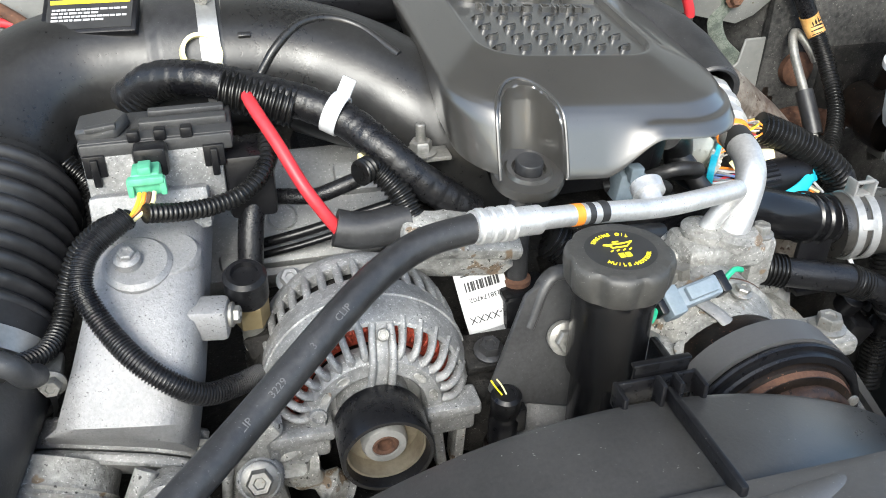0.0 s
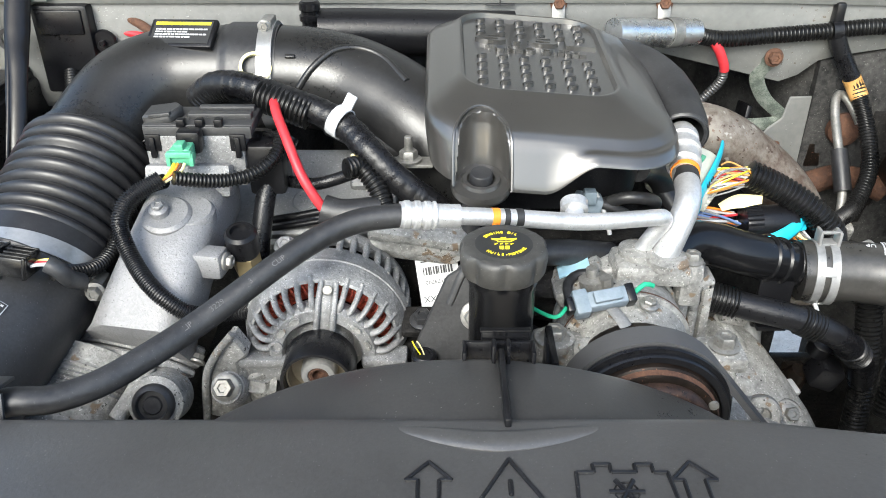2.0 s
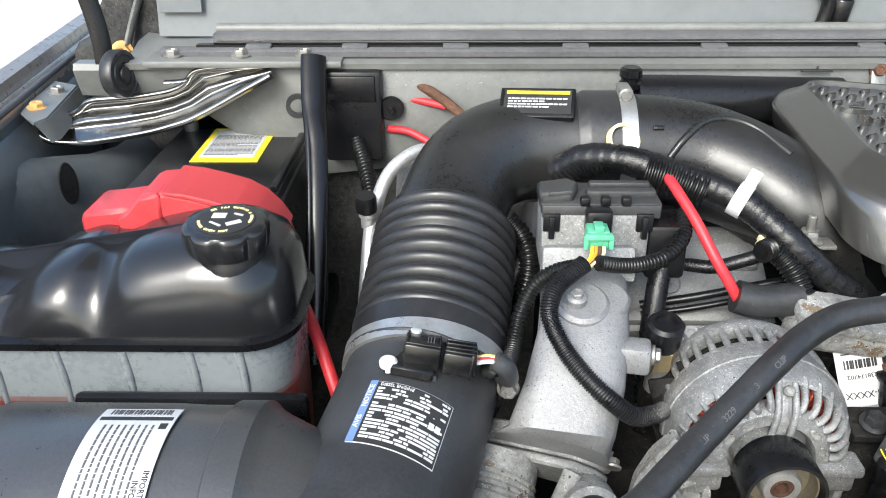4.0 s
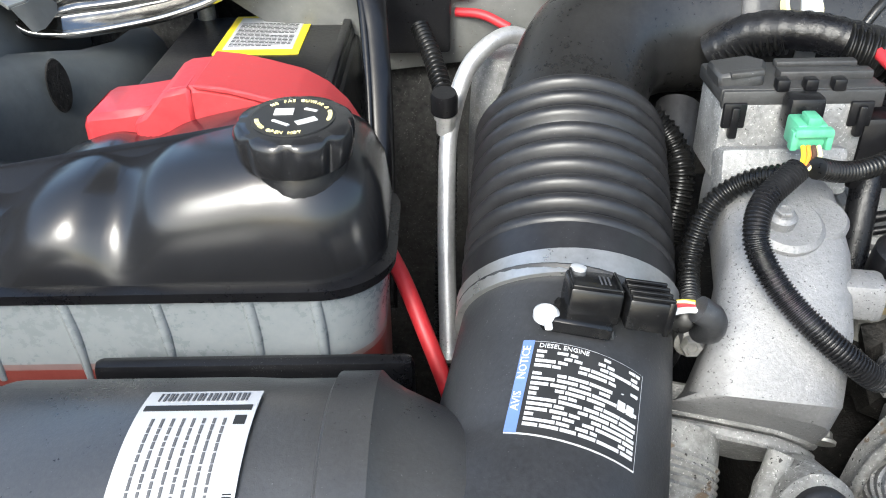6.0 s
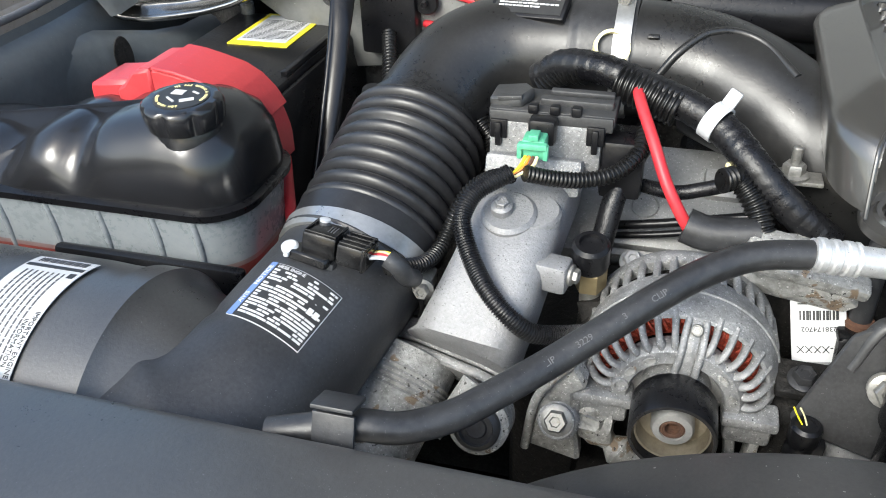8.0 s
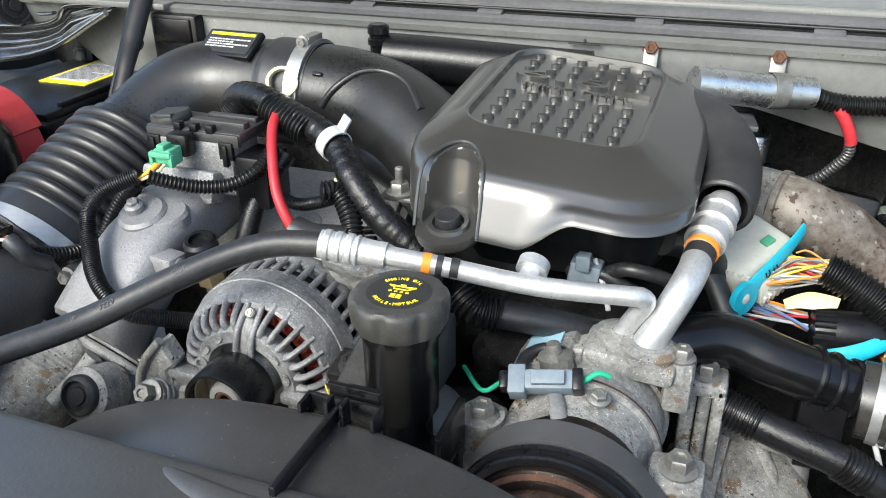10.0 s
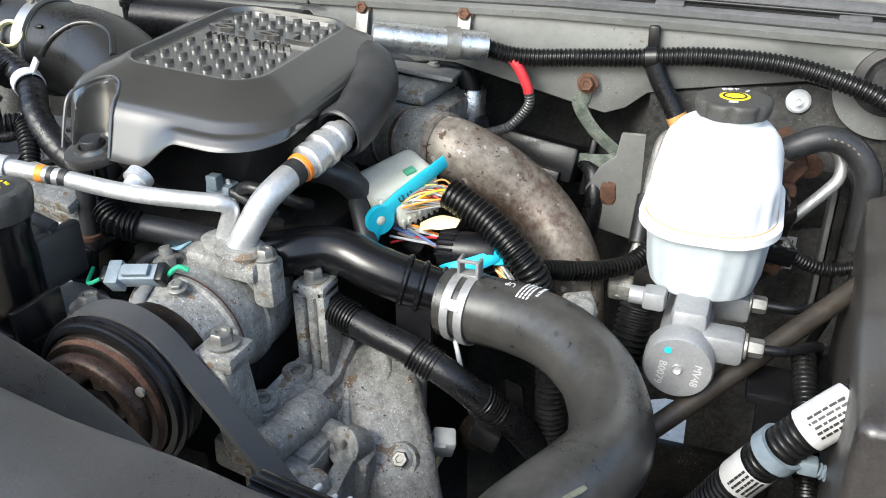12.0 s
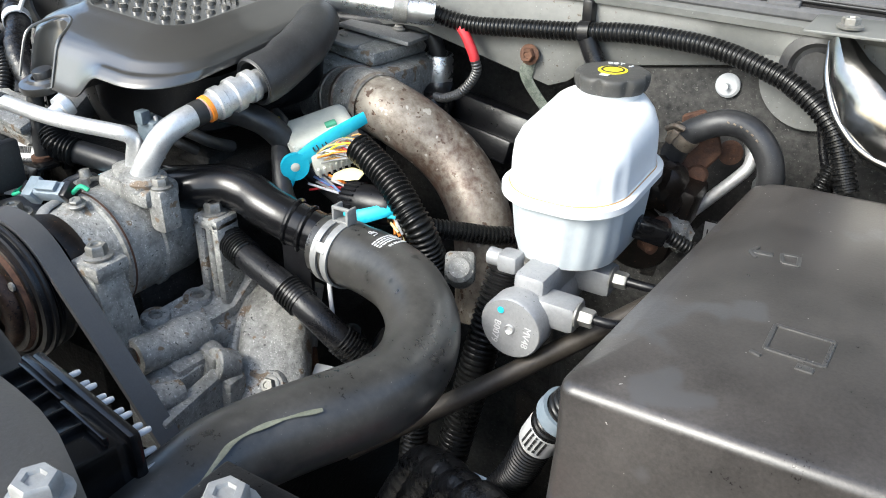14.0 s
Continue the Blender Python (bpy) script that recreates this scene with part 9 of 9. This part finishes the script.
for i in range(5):
    a = Vector((0.70 + 0.03 * i, 0.50 - 0.02 * i, 0.90 + 0.01 * i))
    hose("taped_harness", [a + Vector((-0.06, 0.0, -0.05)), a + Vector((-0.02, 0.01, 0.03 + 0.006 * i)), a + Vector((0.03, -0.02, 0.035)), a + Vector((0.08, -0.06, -0.03))], 0.016 + 0.002 * (i % 2), TAPE, "black taped harness bundle low in the bay", "wiring", tape=True)
hose("wiring_loom", [(0.84, 0.60, 1.08), (0.845, 0.55, 1.06), (0.85, 0.50, 1.03), (0.86, 0.46, 0.98)], 0.009, LOOM, "corrugated loom along the fuse box", "wiring", 0.0046)
single("fuse_box_bracket", merge(rbox((0.07, 0.05, 0.012), pose(0.835, 0.60, 1.045), 0.003), rbox((0.05, 0.012, 0.04), pose(0.835, 0.58, 1.03), 0.002)), PLASTIC, "black plastic bracket beside the brake lines", "bracket")
hose("red_cable", [(0.83, 0.40, 1.02), (0.85, 0.385, 1.04), (0.86, 0.37, 1.01)], 0.005, REDW, "red cable below the fuse box", "cable")
single("battery_terminal_boot", rbox((0.05, 0.03, 0.02), pose(0.82, 0.35, 1.03, 0, 10, 20), 0.005), RED, "red plastic terminal boot low in the bay", "terminal boot")

# ---- fuse box mouldings ----
def on_lid(x, y):
    return 1.1762 + 0.02 * (x - 0.9) + 0.004 * (y - 0.392) / 0.356 - 0.0024 * max(0.0, (0.524 - y) / 0.066)
def strip_on_lid(x0, y0, x1, y1, w=0.003):
    p, q = Vector((x0, y0, on_lid(x0, y0))), Vector((x1, y1, on_lid(x1, y1)))
    m = aim(p.lerp(q, 0.5), q - p, (0, 0, 1))
    return rbox((w, 0.0016, (q - p).length), m, 0.0004)
part("moulded_arrow", merge(strip_on_lid(0.911, 0.599, 0.915, 0.609), strip_on_lid(0.911, 0.599, 0.917, 0.592), strip_on_lid(0.913, 0.600, 0.927, 0.601, 0.006)), BAFFLE, fuse)
part("moulded_padlock", merge(strip_on_lid(0.932, 0.606, 0.944, 0.607), strip_on_lid(0.944, 0.607, 0.946, 0.593), strip_on_lid(0.946, 0.593, 0.935, 0.593), strip_on_lid(0.935, 0.593, 0.932, 0.606)), BAFFLE, fuse)
part("moulded_battery", merge(strip_on_lid(0.950, 0.508, 0.985, 0.506), strip_on_lid(0.985, 0.506, 0.984, 0.478), strip_on_lid(0.984, 0.478, 0.950, 0.480), strip_on_lid(0.950, 0.480, 0.950, 0.508), strip_on_lid(0.943, 0.473, 0.950, 0.471), strip_on_lid(0.970, 0.471, 0.980, 0.470, 0.006)), BAFFLE, fuse)
part("lower_case", merge(box(0.862, 1.05, 0.40, 0.73, 0.93, 1.01, 0.006), rbox((0.19, 0.006, 0.02), pose(0.955, 0.398, 1.005), 0.002)), PLASTIC, fuse)

# ---- front mouldings ----
IY = -0.008 + 0.192
def tri_mark(x):
    o = ((x - 0.018, IY - 0.020), (x + 0.018, IY - 0.020), (x, IY + 0.012))
    bm = bmesh.new()
    for p, q in zip(o, o[1:] + o[:1]):
        bm = merge(bm, tube([(p[0], p[1], 1.1918), (q[0], q[1], 1.1918)], 0.0013, 8, 0.01))
    return bm
def strokes(pts, r=0.0013):
    return merge(*[tube([(p[0], p[1], 1.1915), (q[0], q[1], 1.1915)], r, 8, 0.01) for p, q in zip(pts, pts[1:])])
part("moulded_triangle", merge(tri_mark(0.214), rbox((0.003, 0.012, 0.003), pose(0.214, IY - 0.010, 1.1915), 0.001)), PLASTIC, baffle)
for x in (0.168, 0.318):
    part("moulded_arrow", strokes([(x - 0.006, IY - 0.024), (x - 0.006, IY - 0.004), (x - 0.013, IY - 0.004), (x, IY + 0.010), (x + 0.013, IY - 0.004), (x + 0.006, IY - 0.004), (x + 0.006, IY - 0.024)]), PLASTIC, baffle)
part("moulded_lip", tube([(0.136, 0.230, 1.1875), (0.160, 0.221, 1.1895), (0.210, 0.212, 1.1905), (0.260, 0.221, 1.1895), (0.284, 0.230, 1.1875)], lambda s, t: 0.0015 + 0.0075 * math.sin(math.pi * s / t), 14, 0.004, flat=0.35), BAFFLE, baffle)
BT = [(0.252, 0.186), (0.262, 0.186), (0.262, 0.192), (0.272, 0.192), (0.272, 0.186), (0.286, 0.186), (0.286, 0.192), (0.296, 0.192), (0.296, 0.186), (0.304, 0.186), (0.306, 0.156), (0.250, 0.156), (0.252, 0.186)]
part("moulded_battery_symbol", strokes(BT), PLASTIC, baffle)
part("moulded_star", lathe([(0.006, -0.001), (0.007, 0.0012), (0.008, -0.001)], pose(0.278, 0.171, 1.1912), 20, cap=False), PLASTIC, baffle)
for a in range(0, 180, 60):
    c, s = 0.010 * math.cos(radians(a)), 0.010 * math.sin(radians(a))
    part("star_stroke", strokes([(0.278 - c, 0.171 - s), (0.278 + c, 0.171 + s)], 0.0016), PLASTIC, baffle)
part("panel_seam", box(-0.66, 1.06, 0.136, 0.138, 1.189, 1.1925, 0), PLASTIC, baffle)
hk = thing("hose_retainer", (-0.117, 0.255, 1.18), "clear grey plastic retainer holding the hose", "clip")
part("loop", merge(rbox((0.026, 0.003, 0.028), pose(-0.117, 0.246, 1.182, -20), 0.001), rbox((0.026, 0.022, 0.003), pose(-0.117, 0.258, 1.197, -20), 0.001)), CANVAS, hk)
ctl = thing("fan_controller", (0.58, 0.25, 1.08), "black finned plastic housing with a row of pale studs", "control housing")
FC = Matrix.Translation((0.594, 0.228, 1.105)) @ Euler((0, radians(-2), radians(-10))).to_matrix().to_4x4()
part("case", merge(rbox((0.122, 0.044, 0.080), FC @ pose(0, 0.004, -0.006), 0.004), rbox((0.048, 0.056, 0.084), FC @ pose(0.037, -0.006, -0.006), 0.006), rbox((0.03, 0.02, 0.06), FC @ pose(-0.04, -0.022, -0.012), 0.004)), GLOSS, ctl)
part("flange", merge(rbox((0.130, 0.008, 0.088), FC @ pose(0.001, 0.026, -0.004), 0.003), rbox((0.05, 0.006, 0.006), FC @ pose(-0.036, 0.018, 0.040), 0.0015)), GLOSS, ctl)
part("long_rib", merge(rbox((0.060, 0.0035, 0.006), FC @ pose(-0.030, 0.014, 0.037), 0.001), rbox((0.054, 0.0035, 0.006), FC @ pose(0.032, 0.012, 0.039), 0.001)), GLOSS, ctl)
for k in range(5):
    part("pocket_rib", rbox((0.003, 0.034, 0.006), FC @ pose(-0.055 + 0.022 * k, -0.002, 0.0365 + 0.001 * (k > 2), 0, 0, 14 if k == 2 else 0), 0.001), GLOSS, ctl)
part("brace_rib", rbox((0.040, 0.003, 0.006), FC @ pose(-0.012, -0.006, 0.036, 0, 0, 16), 0.001), GLOSS, ctl)
for k in range(9):
    part("stud", lathe([(0.0021, 0), (0.0021, 0.007), (0.0015, 0.009), (0, 0.009)], FC @ pose(-0.028 + 0.011 * k, 0.029, 0.034 - 0.003 * (k % 2), -90), 10), PALE, ctl)
for k in range(5):
    part("stud", lathe([(0.0021, 0), (0.0021, 0.007), (0.0015, 0.009), (0, 0.009)], FC @ pose(0.061, 0.029, 0.020 - 0.012 * k, -90), 10), PALE, ctl)
part("cheek", loft([[(x, y, z) for y, z in ((0.242, 1.05), (0.246, zt - 0.02), (0.235, zt), (0.20, zt + 0.004), (0.10, 1.185), (0.10, 1.05))] for x, zt in ((0.40, 1.15), (0.48, 1.142), (0.515, 1.13), (0.522, 1.09))]), BAFFLE, shroud)
single("panel_bolt", bolt((0.711, 0.160, 1.193), (0, 0, 1), 0.011, 0.012), CLAMP, "pale zinc hexagon bolt in the front baffle", "bolt")
single("mounting_tab", rbox((0.05, 0.07, 0.006), pose(0.778, 0.195, 1.180), 0.002), PLASTIC, "black steel tab beside the front baffle", "bracket")
single("panel_bolt", bolt((0.779, 0.205, 1.184), (0, 0, 1), 0.011, 0.012), CLAMP, "pale zinc hexagon bolt in the front baffle", "bolt")

for at, words in (((-0.011, 0.3335, 1.1830), "CLIP"), ((0.009, 0.3505, 1.1912), "3229"), ((0.031, 0.369, 1.2005), "3"), ((0.050, 0.384, 1.2088), "CLIP")):
    part("faint_print", on_cylinder(letters(words, 0.006, pose(0, 0, 0, 0, 0, 90), 0.0002), at, (0.030, 0.025, 0.013), (0.25, -0.55, 0.75), 0.0099), SEAL, ac_hose, "faint grey print")
